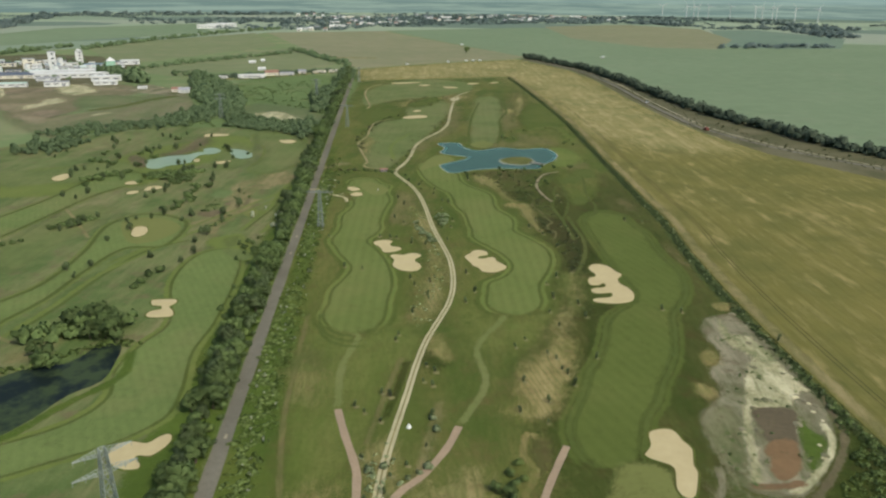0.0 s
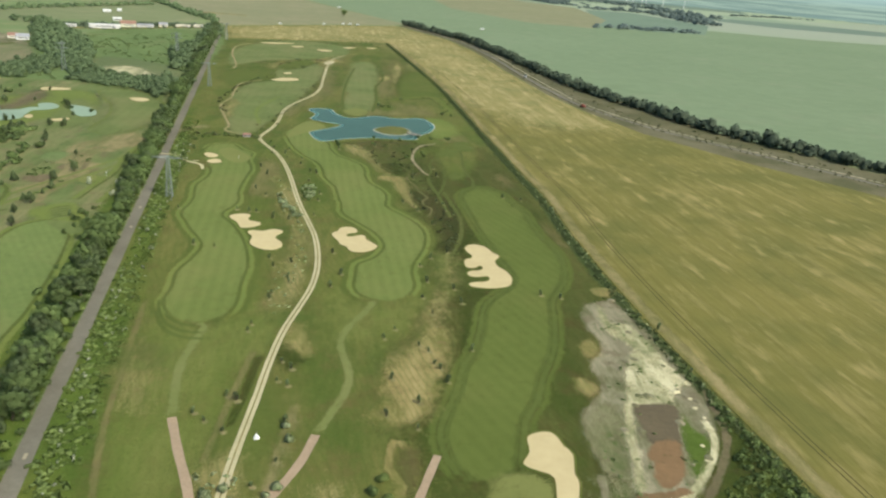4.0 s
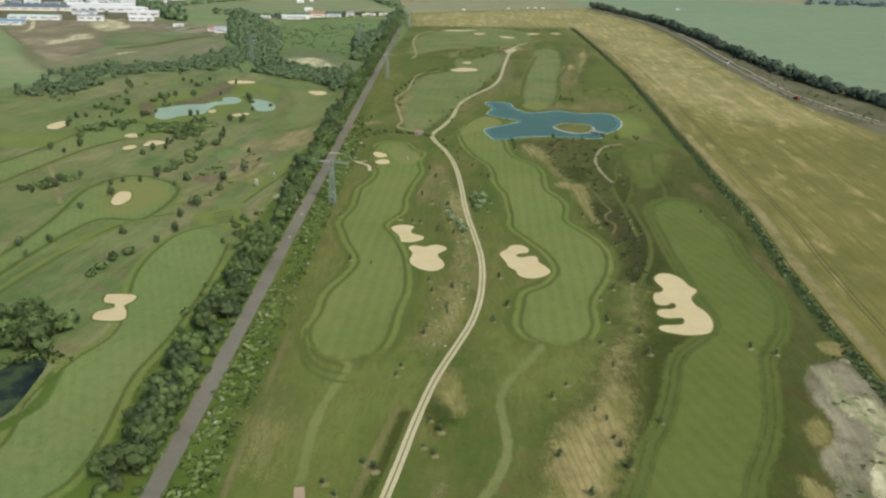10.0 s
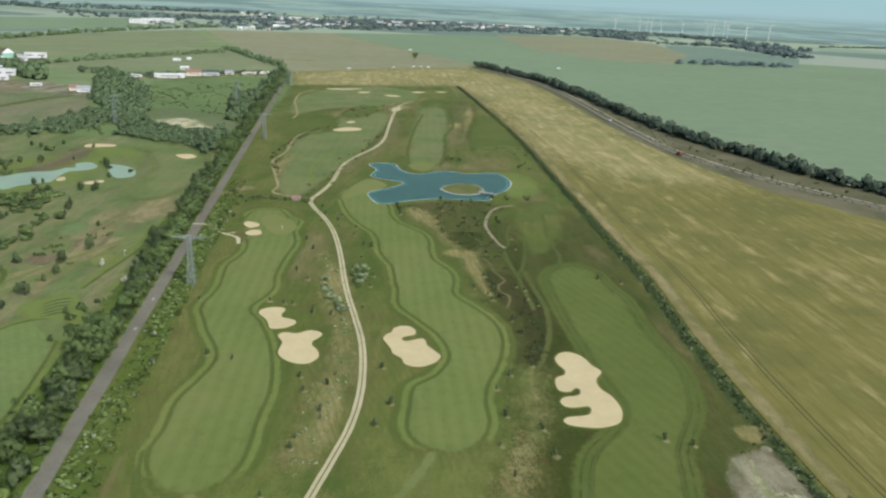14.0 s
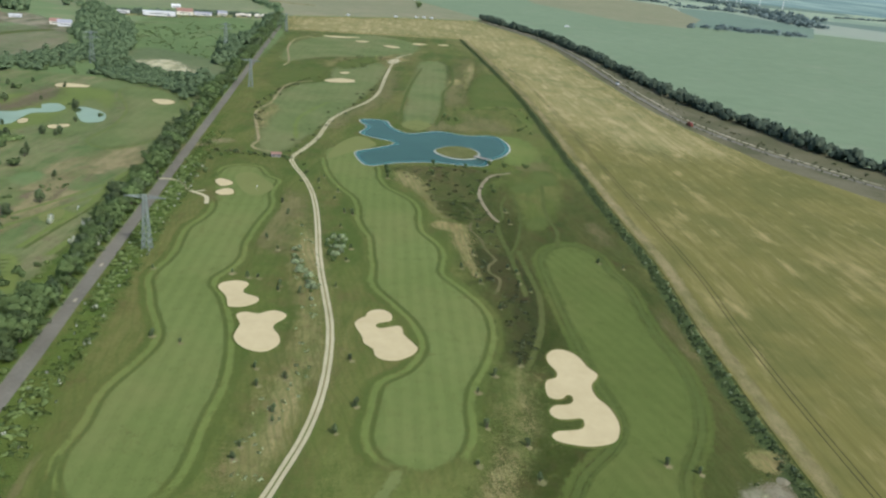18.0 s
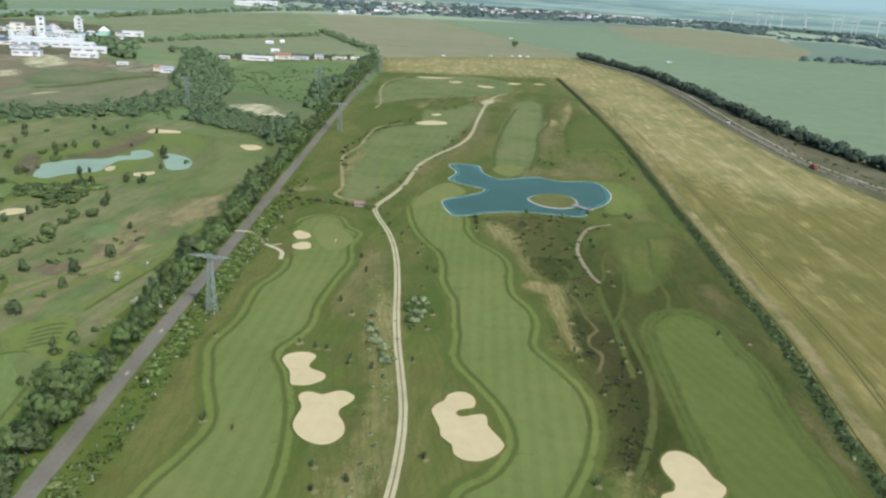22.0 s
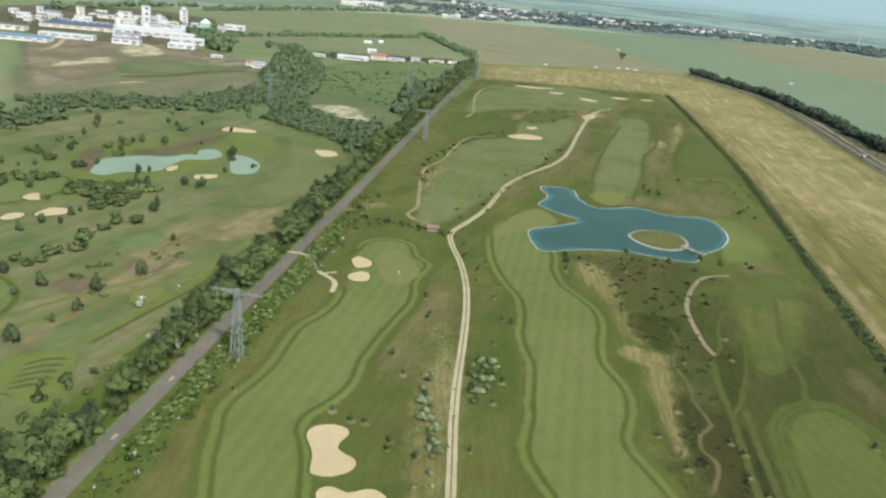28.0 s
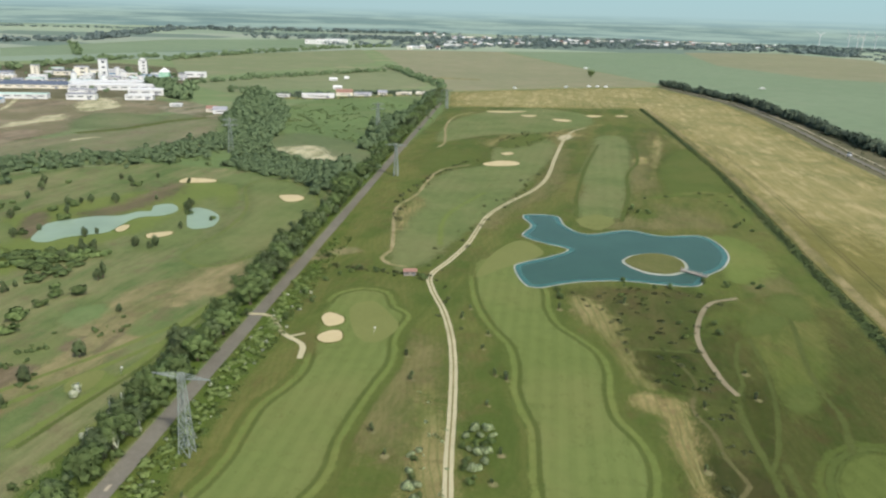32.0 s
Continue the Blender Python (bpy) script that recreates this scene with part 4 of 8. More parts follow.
patch("brownish_strip", ((-16.6, 382.9), (-10.5, 406), (-5, 422.3), (3.9, 409.5), (8.9, 366.7), (10.3, 337.6), (4.2, 338.9), (-4.3, 351.1), (-13, 352.3)), BROWNISH, "thin brownish grass beside the track", "patch", 0.0561, 8)
patch("brownish_strip_lower", ((3.4, 319.1), (12.3, 312.9), (14.9, 278.7), (14.2, 256.7), (4.6, 252.4), (4.9, 273.3), (7.3, 294)), BROWNISH, "thin brownish grass beside the track", "patch", 0.0562, 6)
patch("brown_patch_west", ((-49.6, 188.7), (-40.6, 188.4), (-36.7, 179.4), (-38.5, 167.5), (-48.4, 167.9)), BROWNISH, "brownish worn grass by the verge", "patch", 0.0563, 6)
path_of("old_rut", ((-9.3, 183.6), (-12.9, 168.5), (-15.8, 154.7), (-18.9, 138.4), (-21.6, 125.5)), 2, BROWNISH, "old brown rut beside the track", 0.0571, 1)
path_of("old_ditch", ((-7.4, 181.2), (-10.5, 165.2), (-13.2, 151.6), (-15.9, 139.7)), 2.6, DEEP_ROUGH, "shallow grassy ditch beside the track", 0.0572, 1)
patch("bare_track_side", ((1, 150.3), (2.8, 146.1), (-1.8, 127.9), (-4.3, 112.1), (-9.6, 104.8), (-12.6, 105.1), (-6.9, 115.3), (-4.2, 131)), TRAIL_DRY, "bare beige ground between track and tee path", "patch", 0.0573, 2)
patch("dark_mound", ((-0, 187.5), (3.1, 188.6), (5.3, 180.1), (4.5, 173.3), (0.3, 171.5), (-2, 178.2)), DEEP_ROUGH, "dark grassy mound beside the track", "patch", 0.0574, 3)
patch("dark_mound_south", ((-15.9, 141.3), (-12.5, 144.2), (-6.6, 161.1), (-1.1, 160.6), (-3.2, 140.1), (-8.1, 122.9), (-13, 115.4), (-14.5, 118.1)), LONG_CUT, "dark grass beside the track", "patch", 0.0575, 5)
patch("sandy_slope_far", ((103, 751.7), (118.5, 802.7), (136.8, 871.7), (162.4, 958.7), (142, 805.8), (120.1, 686.9), (105, 658.2), (95.6, 672.7)), BROWNISH, "thin brownish grass behind the lake", "patch", 0.0581, 12)
patch("rough_bank_far", ((64, 579.9), (88.1, 601.2), (105, 630.8), (127.4, 621.6), (135.7, 582.6), (120, 580.6), (94.5, 573.8), (75.7, 570.3)), BROWNISH, "brownish bank behind the lake", "patch", 0.0582, 7)
path_of("far_track_side", ((8.1, 559.6), (15.8, 589.5), (28.3, 621.1), (40.5, 645.8), (51.3, 686.1), (59.7, 750.8), (68, 821.6)), 16, BROWNISH, "thin brownish grass along the far track", 0.0583, 1)
patch("far_bank_west", ((-0.8, 830.4), (28.2, 887.9), (55.8, 929.5), (74.3, 907.1), (63, 817.9), (41.2, 810.6), (14.7, 811.4)), DRY_ROUGH, "dry bank at the end of the track", "patch", 0.0584, 10)
patch("lakeside_rough", ((121.9, 517.6), (135.9, 532.4), (140.3, 513.2), (140.4, 490.6), (128.7, 482.4), (120, 485.9)), BROWNISH, "trodden ground by the lake", "patch", 0.0585, 4)
patch("dry_strip", ((0, 385), (8, 372), (13.5, 340), (13.5, 300), (12.5, 270), (8, 238), (2, 215), (-4, 205), (-6, 222), (0, 250), (6, 275), (6, 305), (2, 340)), DRY_ROUGH, "dry beige grass beside the track")
patch("worn_strip", ((68.5, 264.6), (76.6, 265.9), (71.3, 247.4), (67.5, 228), (60.3, 215), (55.4, 198.4), (55.2, 186.7), (50.6, 168), (32.3, 168.7), (37.1, 179.4), (45, 191.2), (49.6, 204.9), (56.5, 215.1), (63.3, 232), (63.7, 247.6)), DRY_ROUGH, "brownish worn strip between two fairways", "patch", 0.067, 5)
for i, pts in enumerate((((-42.3, 234.3), (-41.4, 220.9), (-38.1, 210.1), (-32.9, 203.7), (-26.4, 201.7)), ((-42.4, 225.2), (-41.1, 212.8), (-37.8, 203.9), (-31.9, 198.2), (-24.3, 196.9)), ((-41.9, 216.8), (-40.7, 206.5), (-36.6, 198), (-30.3, 193.3), (-23, 192.9)))):
    path_of("long_arc_%d" % (i + 1), pts, 1.3, DARK_CUT, "dark arc of long grass round a fairway", 0.069, 1)
patch("dry_patch_2", ((3.4, 201.5), (7.8, 200.6), (7.8, 180.4), (4.5, 181.2), (1.4, 187), (0.1, 191.8)), DRY, "small dry patch beside the track", "patch", 0.06, 2.5)
patch("dry_patch_3", ((-3.3, 234), (4.3, 260.4), (9.3, 253.6), (8, 240.6), (2.3, 222.9), (-3, 219.1)), DRY_ROUGH, "dry grass on a low mound")
patch("dry_patch_4", ((51.9, 196.4), (55.5, 188.8), (53.2, 175.4), (46.7, 161.2), (42.8, 148.6), (37.3, 140.6), (28.7, 138.1), (25.5, 140), (21.7, 143.7), (28.2, 150), (28.6, 162.9), (35.3, 172.8), (43.1, 180.7)), DRY, "wide worn slope of beige soil and grass", "patch", 0.075, 3)
path_of("slope_trail", ((30.5, 126.3), (27.2, 130.5), (24, 119.1), (26.1, 112.2), (21.7, 101.4), (18.5, 91.8)), 2.2, DRY, "brown trail past the bushes", 0.076, 1)
patch("slope_hollow", ((27.2, 125.8), (32.4, 127.6), (31.6, 116.5), (27.9, 110.3), (25.5, 115.7)), SCRUB, "dark weedy hollow", "patch", 0.0755, 2)
patch("dry_patch_5", ((-22.3, 124.2), (-14.4, 129), (-13.1, 112.9), (-16.2, 94.5), (-21.7, 95), (-20.5, 108.7)), DRY_ROUGH, "bare dusty ground where the paths meet")
patch("dry_patch_6", ((46.8, 463.5), (52.3, 470.2), (59.4, 461.6), (63.2, 445.9), (64.1, 426.5), (64.7, 403.8), (68.3, 395.3), (64.2, 396.8), (61.3, 409.5), (59.2, 425.3), (54.3, 438.1), (47.8, 449.5)), DRY_ROUGH, "pale sandy edge of the scrub", "patch", 0.08, 3.2)
patch("dry_patch_7", ((59.5, 388.7), (62.8, 392.5), (68.5, 390.8), (73.9, 388.3), (74.2, 377.8), (72, 358.8), (71.4, 345.3), (72.4, 332.1), (70.3, 332.8), (69, 343.5), (67.9, 355.1), (66.8, 366.5), (67.1, 377.9), (61.5, 381.9)), DRY, "eroded sandy slope with ruts", "patch", 0.08, 2.6)
path_of("slope_rut", ((67.7, 379.8), (67.3, 360.7), (68.5, 344.2)), 0.6, DRY_ROUGH, "grassy rut down the sandy slope", 0.085, 1)
path_of("slope_rut", ((70.9, 382.6), (69.5, 361.1), (70, 346.2)), 0.6, DRY_ROUGH, "grassy rut down the sandy slope", 0.085, 1)
path_of("slope_rut", ((73.3, 383.8), (71.5, 364.5), (70.9, 347.7)), 0.6, DRY_ROUGH, "grassy rut down the sandy slope", 0.085, 1)
patch("hedge_floor", ((-85, 20), (-85, 240), (-81, 300), (-80, 560), (-79, 900), (-78, 1210), (-66.2, 1210), (-66.2, 600), (-66.2, 300), (-66.2, 20)), VERGE, "weedy ground under the hedgerow", z=0.05, soft=1.5)
patch("weedy_verge", ((-60, 60), (-60, 250), (-60, 440), (-60, 560), (-56, 560), (-52, 440), (-51, 330), (-50, 240), (-48, 140), (-46, 60)), VERGE, "tall green weeds along the road", z=0.05)
patch("putting_green_1", ((-32.4, 443.4), (-25.6, 451.5), (-17.5, 440.4), (-12.6, 428.3), (-18, 414.8), (-25.4, 419.1)), GREEN, "smooth pale putting green", "green", 0.13, 0)
patch("putting_green_2", ((11.2, 485.6), (17.8, 520.5), (29.9, 542), (40, 526.2), (35.9, 514.6), (22.8, 499.5)), GREEN, "putting green on a tongue of land in the lake", "green", 0.13, 0)
patch("putting_green_3", ((44.6, 102.9), (48.8, 111.3), (54.4, 113.9), (59.8, 113.1), (63.2, 107.4), (62.9, 99.5), (58.9, 93.3), (52.8, 89.9), (46.4, 90.2), (43.6, 94.9)), GREEN, "round pale putting green", "green", 0.13, 1.6)
patch("tee_1", ((108.4, 450.5), (118.5, 463.3), (126.1, 460.5), (121.5, 448.3), (112.8, 441.9), (108, 442.3)), SEMI_EAST, "small mown tee", "tee", 0.09, 2)
patch("tee_2", ((105.6, 399.2), (112.2, 404.6), (115.7, 399.6), (111.7, 389.6), (105.1, 386.4), (103.4, 390.6)), SEMI_EAST, "small mown tee", "tee", 0.09, 2)
patch("tee_3", ((124.8, 478.5), (134.7, 486.4), (139.1, 479), (137.3, 463.3), (129.7, 455.8), (124.1, 464.7)), SEMI_EAST, "mown tee beside the field", "tee", 0.09, 2)
patch("mown_slope", ((122.3, 565.4), (139.6, 558.8), (129.5, 506.3), (115.2, 496.6), (117.6, 519.5)), SEMI, "mown slope at the end of the lake", "tee", 0.09, 3.0)
path_of("sandy_edge", ((-16.6, 493.8), (-24.3, 494.2), (-30.5, 501), (-30.4, 508.1), (-28.9, 518.8), (-33.6, 554.1), (-37.9, 594.2), (-31, 627.4), (-28.8, 669.1), (-23, 706.6), (-4.5, 728.8)), 2, PALE_EDGE, "dry sandy edge of a distant fairway", 0.125, 1)
path_of("sandy_edge_far", ((-34.9, 797), (-32.2, 827.7), (-39.6, 927.2), (-34.7, 1000.4), (-17, 1039.7)), 2.4, PALE_EDGE, "dry sandy edge of the far fairway", 0.1251, 1)
patch("dry_bank_far", ((-36.6, 583.9), (-30.3, 621.5), (-23.4, 606), (-26.7, 580.6), (-28.5, 550), (-33, 554.3)), DRY_ROUGH, "dry bank of a distant fairway", "patch", 0.1245, 3)
path_of("light_edge_far", ((-7.6, 525.1), (-10.1, 561.4), (-8.4, 586.4), (-0.8, 613.5), (9.5, 642.9)), 2.6, SEMI, "light mown edge of a distant fairway", 0.1246, 1)

# ---- spoil heap ----
patch("spoil_ground", ((112.8, 207.4), (118.5, 212.5), (127.1, 213.5), (129.3, 200.5), (129.5, 176.2), (127.5, 153.2), (127.1, 143.9), (123.7, 132.1), (117.5, 120.1), (110.5, 111), (102.3, 102.6), (96, 97), (88.1, 95.4), (81.8, 98.3), (80.5, 102.1), (83.6, 106.9), (80.1, 109.8), (79.8, 118), (81.2, 129.5), (85.2, 138.9), (93.3, 146.9), (97.7, 154), (98.5, 165.9), (107.8, 178.1), (108.5, 194.5)), GREY_SOIL, "grey weedy spoil ground", "patch", 0.07, 1.6)
patch("spoil_pale", ((120.7, 209.5), (119.2, 196.1), (124.6, 193.1), (126.3, 189.4), (126.2, 169.8), (125.7, 155.3), (127.3, 149.4), (123.6, 149.7), (117.9, 144.7), (113.3, 138.1), (108, 138.5), (102.5, 140.8), (100, 137.6), (94.9, 125.2), (91.2, 114.2), (87.8, 103.9), (83.5, 101.8), (88.8, 114.4), (91.6, 125.5), (95.9, 134.6), (102.3, 146.1), (111.1, 164.7), (119.2, 177.1), (115.1, 184.5), (116.1, 196.4)), PALE_SOIL, "chalky pale spoil", "patch", 0.1, 1.2)
path_of("spoil_ridge", ((119.5, 132.4), (119.3, 126), (115.2, 117.4), (110.1, 111), (103.4, 105), (97.7, 99.8), (90.6, 97.3)), 2.2, PALE_SOIL, "curved ridge of pale spoil", 0.1, 1)
patch("pit_floor", ((99.6, 122.3), (106.3, 121.7), (103.3, 113.1), (98.3, 105.5), (92.7, 102.7), (91.9, 107.4), (94.8, 113.8), (93.5, 115.4)), PIT_SOIL, "reddish brown floor of a pit", "patch", 0.13, 0.7)
path_of("pit_lip", ((81.3, 101.1), (88.3, 100.4), (94.3, 100.8), (99, 102.4)), 2.6, PIT_SOIL, "brown earth at the lip of the pit", 0.128, 1)
patch("pit_weeds", ((115, 134.2), (114.3, 126.5), (116, 122.3), (110.7, 113.2), (103.3, 107.1), (105.9, 115.6), (108.7, 123.9)), VERGE, "green weeds in the pit", "patch", 0.127, 1.5)
patch("pit_wet_floor", ((102.2, 140.1), (114.8, 139), (109.2, 127), (106.2, 119.9), (98.8, 120.6), (98.3, 124.9), (99.6, 131)), WET_SOIL, "dark damp earth in the pit", "patch", 0.132, 0.6)
patch("spoil_weed_patch", ((78.8, 108.2), (83.5, 109.6), (81.7, 97.9), (88.3, 97), (88.4, 90.1), (82.7, 86.6), (75.4, 89.8), (75.2, 98.9)), GREY_GREEN, "green weeds on the spoil", z=0.12, soft=5.0)
patch("spoil_grassy_patch", ((84.5, 135.3), (93.4, 143), (95.9, 134.3), (90.1, 122.3), (85.6, 108.8), (80.9, 110.5), (80.2, 118)), GREY_GREEN, "grey-green weedy part of the spoil", "patch", 0.12, 2)
path_of("spoil_tail", ((78, 112.1), (76.5, 104.5), (73.1, 97.5), (69.1, 91.1), (69.8, 86.3)), 2.4, GREY_SOIL, "pale spoil track", 0.097, 1)
patch("sandy_patch", ((123.4, 223.9), (127.1, 226.7), (132.9, 226.2), (133.4, 221.9), (127.7, 217.5), (124, 219.6)), DRY, "small sandy patch", "patch", 0.1, 1.2)
patch("sandy_heap_1", ((99.8, 178.8), (105.8, 183), (107, 178.2), (104.2, 171.8), (99.3, 170)), DRY, "low grassy sand heap", "patch", 0.1, 1.5)
patch("sandy_heap_2", ((88.7, 156.7), (92.8, 157.1), (94.7, 152.3), (92.4, 147), (88.7, 147.3)), DRY, "low grassy sand heap", "patch", 0.1, 1.5)
path_of("pit_track", ((130.1, 148.8), (126.9, 138.6), (124.5, 128.7), (120.5, 119.8), (113.6, 110.7), (104.7, 101.1), (95.7, 92.4), (89.2, 86.4)), 2.2, SCRUB_WEST, "muddy track round the pit", 0.098, 1)

def mounds(name, spots, material, label):
    """Low lumps of earth in one mesh; spots are x, y, radius, height."""
    verts, faces, r = [], [], random.Random(9)
    for x, y, rad, h in spots:
        o, turn = len(verts), r.uniform(0, 6)
        for f, z in ((1.0, -0.02), (0.72, 0.55), (0.34, 0.92)):
            verts += [(x + rad * f * r.uniform(0.75, 1.2) * math.cos(turn + i * math.tau / 9), y + rad * f * r.uniform(0.75, 1.2) * math.sin(turn + i * math.tau / 9), 0.03 + z * h) for i in range(9)]
        verts.append((x, y, 0.03 + h))
        faces += [(o + k * 9 + i, o + k * 9 + (i + 1) % 9, o + k * 9 + 9 + (i + 1) % 9, o + k * 9 + 9 + i) for k in (0, 1) for i in range(9)]
        faces += [(o + 18 + i, o + 18 + (i + 1) % 9, o + 27) for i in range(9)]
    return tagged(new(name, mesh_of(name, verts, faces, material, True)), label, "soil", kind="stuff")


patch("bushy_corner", ((127.4, 131.4), (127.8, 121.8), (126.5, 102.3), (122.7, 81.3), (106.8, 67.6), (78.4, 70.3), (94.9, 90.9), (110.5, 106.4)), DEEP_ROUGH, "dark weedy corner beside the ditch", "patch", 0.058, 3)
path_of("sandy_winding_path", ((75.2, 417.3), (78.8, 411.4), (80.5, 399.3), (76.2, 384.5), (78.9, 372.3), (78.9, 360.5), (81.3, 349.1), (77.4, 343.3), (76.5, 335.6), (79.4, 330.7), (77, 321.1), (73.8, 315.4)), 1.3, TRAIL, "winding sandy trail through the scrub", 0.098, 1)
path_of("dry_line_1", ((-42.8, 98.4), (-46.8, 139.9), (-47.2, 173.2), (-46.9, 224.7)), 1.8, BROWNISH, "dry mown line beside the weeds", 0.0665, soft=1)
path_of("loop_grass_path_south", ((92.9, 361.7), (91.9, 337.6), (91.5, 318.9), (88.1, 299.5), (83.9, 285.4), (78.7, 272.9), (73.5, 261.8)), 2, GRASS_PATH, "grass path beside the fairway", 0.091, 1)
path_of("link_path", ((128.9, 470.1), (124.5, 445.8), (118.9, 419.5), (116.4, 398.2), (116.3, 385.4), (110.9, 364.2)), 1.8, GRASS_PATH, "short mown path to the fairway", 0.092, 1)
path_of("link_path_west", ((106.2, 439.3), (105.1, 419.8), (102, 398.4), (97.8, 380.7), (92.1, 363.1), (87.7, 354.9)), 1.5, GRASS_PATH, "narrow mown path in the rough", 0.0921, 1)
path_of("link_path_loop", ((102.5, 435.8), (96.8, 417.4), (94.6, 402.5), (90, 392.3)), 1.5, GRASS_PATH, "narrow mown path beside the gravel loop", 0.0922, 1)
patch("tee_slope", ((106.9, 450.1), (120.1, 477.3), (132.8, 487.2), (140.3, 479.3), (136.6, 452), (128.7, 423.1), (118.2, 402.1), (109.4, 387.3), (102.6, 385.8), (104, 402.7), (105.3, 424.4)), ROUGH, "olive rough round the tees", "patch", 0.045, 4)
patch("dark_rough_1", ((97.8, 405.3), (98, 386.5), (90.9, 359.9), (88.2, 358), (88.7, 372.9), (92.1, 392.4)), DEEP_ROUGH, "dark lush rough between grass paths", "patch", 0.047, 2)
patch("dark_rough_2", ((63.4, 420), (81.3, 420.6), (81.3, 407.7), (75.5, 392.4), (70, 394.9), (64.7, 403.8)), DEEP_ROUGH, "dark lush hollow in the scrub", "patch", 0.062, 2)
patch("dark_hollow", ((74.2, 358.4), (90.9, 350), (92.2, 324.8), (87.5, 296.5), (79.2, 269.6), (72.8, 268.3), (78.4, 296.5), (77.8, 317.6), (73, 328.8)), HOLLOW, "dark weedy hollow between two fairways", "patch", 0.064, 2.5)
patch("dark_rough_3", ((90.3, 299.6), (90.8, 283.3), (75, 259.9), (70, 255.7), (78.5, 272.9), (85.8, 288.2)), DEEP_ROUGH, "dark lush rough beside the bunker", "patch", 0.0645, 3)
patch("dark_rough_4", ((71.3, 226.2), (78.2, 224.4), (81.9, 219.3), (73.4, 205.7), (67.4, 189.7), (58.7, 173.9), (56, 174), (61.3, 195), (66.9, 211.8)), DEEP_ROUGH, "dark lush rough below the bunker", "patch", 0.0646, 3)
patch("bare_edge_1", ((138.6, 401.5), (141, 384.3), (138.5, 361.2), (135.3, 360.9), (132.5, 372.9), (132.6, 391.9)), EDGE_BROWN, "thin bare strip beside the ditch", "patch", 0.0647, 4)
patch("bare_edge_2", ((133.9, 305.6), (133.4, 289.8), (133.3, 272.6), (131, 273.6), (129.7, 286.9), (130.8, 302.4)), EDGE_BROWN, "bare strip beside the ditch", "patch", 0.0648, 3)
for i, pts in enumerate((((-46.8, 169.4), (-46.7, 180.9), (-41.6, 182.2), (-39.1, 168.3), (-39.3, 154.5), (-43.9, 153.5)), ((-7.8, 99.8), (1.4, 109.6), (10.4, 110.7), (11.7, 90.4), (-8.1, 93.3)), ((-40.6, 104.6), (-31.3, 107.6), (-28, 96.2), (-39.7, 96.4)))):
    patch("brown_patch_%d" % (i + 1), pts, DRY_ROUGH, "brownish worn grass", z=0.0661, soft=6.0)

# ---- far end of the course ----
patch("lush_patch", ((130.2, 743.9), (163.2, 838.3), (176.3, 814.4), (167.2, 694.7), (149.3, 665.9), (124.1, 660.4)), LONG_CUT, "dark lush grass near the field", z=0.06)
patch("sandy_spot_1", ((115.7, 774.1), (125.9, 793.8), (129.8, 777.6), (120.5, 759.1)), DRY, "small sandy spot in the grass", z=0.07, soft=2.0)
patch("sandy_spot_2", ((140.3, 840.8), (160.8, 917), (151.1, 843.7), (128.1, 743.4), (117.1, 701.2), (132, 778.2)), DRY_ROUGH, "dry sandy slope", z=0.07, soft=3.0)
patch("gravel_pad", [(-10 + (x + 10) * 1.0, y) for x, y in ((54.3, 886.5), (65.8, 911.2), (79.5, 918.9), (88.3, 896.2), (71.2, 871.1))], DRY, "pale gravel pad at the end of the track", z=0.11, soft=6.0)
patch("far_scrub_1", ((11.8, 835.7), (41.8, 896.9), (67.7, 897.3), (50.6, 852.6), (21.7, 803.6)), LONG_CUT, "dark long grass beside the track", z=0.105, soft=5.0)
patch("far_scrub_2", ((-42.8, 746.1), (-23, 789), (0.3, 769.2), (-3.6, 722.1), (-23.4, 696.9), (-39.6, 703)), LONG_CUT, "dark long grass hollow", z=0.064, soft=6.0)
patch("putting_green_7", ((60.3, 588.4), (72.9, 600.8), (79.7, 586.5), (70.1, 567.9), (62, 572.8)), GREEN, "pale green behind the lake", "green", 0.13, 1.0)
patch("lake_end_slope", ((128.5, 547.2), (142.5, 559.3), (139.4, 515.5), (123.8, 494.6), (117.2, 504.1)), SEMI, "mown banks at the end of the lake", z=0.064)
patch("reed_patch", ((92.8, 611.2), (104.7, 627), (106.1, 607.5), (95.8, 590.9)), LONG_CUT, "dark reeds by the water", z=0.068)
path_of("track_branch", ((61.8, 902.2), (77.8, 934.2), (99.3, 958.5), (116.3, 977.7)), 3.0, DRY, "pale sandy branch of the track", 0.112, soft=1)
patch("track_spot", ((66.2, 876.7), (73.4, 896.3), (79.3, 891.8), (73.6, 866.6), (67.4, 861.1)), PALE_GRAVEL, "pale sandy spot beside the track", z=0.113, soft=2.0)
path_of("mown_loop", ((108, 646.3), (131.6, 663.6), (153.4, 668.4), (154.9, 624), (150.6, 592.5)), 7.0, APRON, "curving mown strip near the field", 0.073, 1)
for i, pts in enumerate((((60, 592), (65.5, 655.4), (80.6, 753.8), (98.9, 850.4)), ((83.1, 584.8), (96.3, 654.4), (104.4, 717.3), (120.1, 775.2), (131.2, 874.9)), ((-20.5, 707.6), (5.9, 735.3), (7.9, 805.5), (35.9, 848.5)))):
    path_of("far_long_edge_%d" % (i + 1), pts, 2.2, DARK_CUT, "dark long grass edge of a far fairway", 0.108, 1)

# ---- lake island and pier ----
island_loop = spline(((75.2, 515.9), (81.8, 527), (91.4, 531.4), (98.5, 528.4), (101.9, 518.2), (98.5, 506.8), (91, 501.7), (81.9, 503.8)), True)
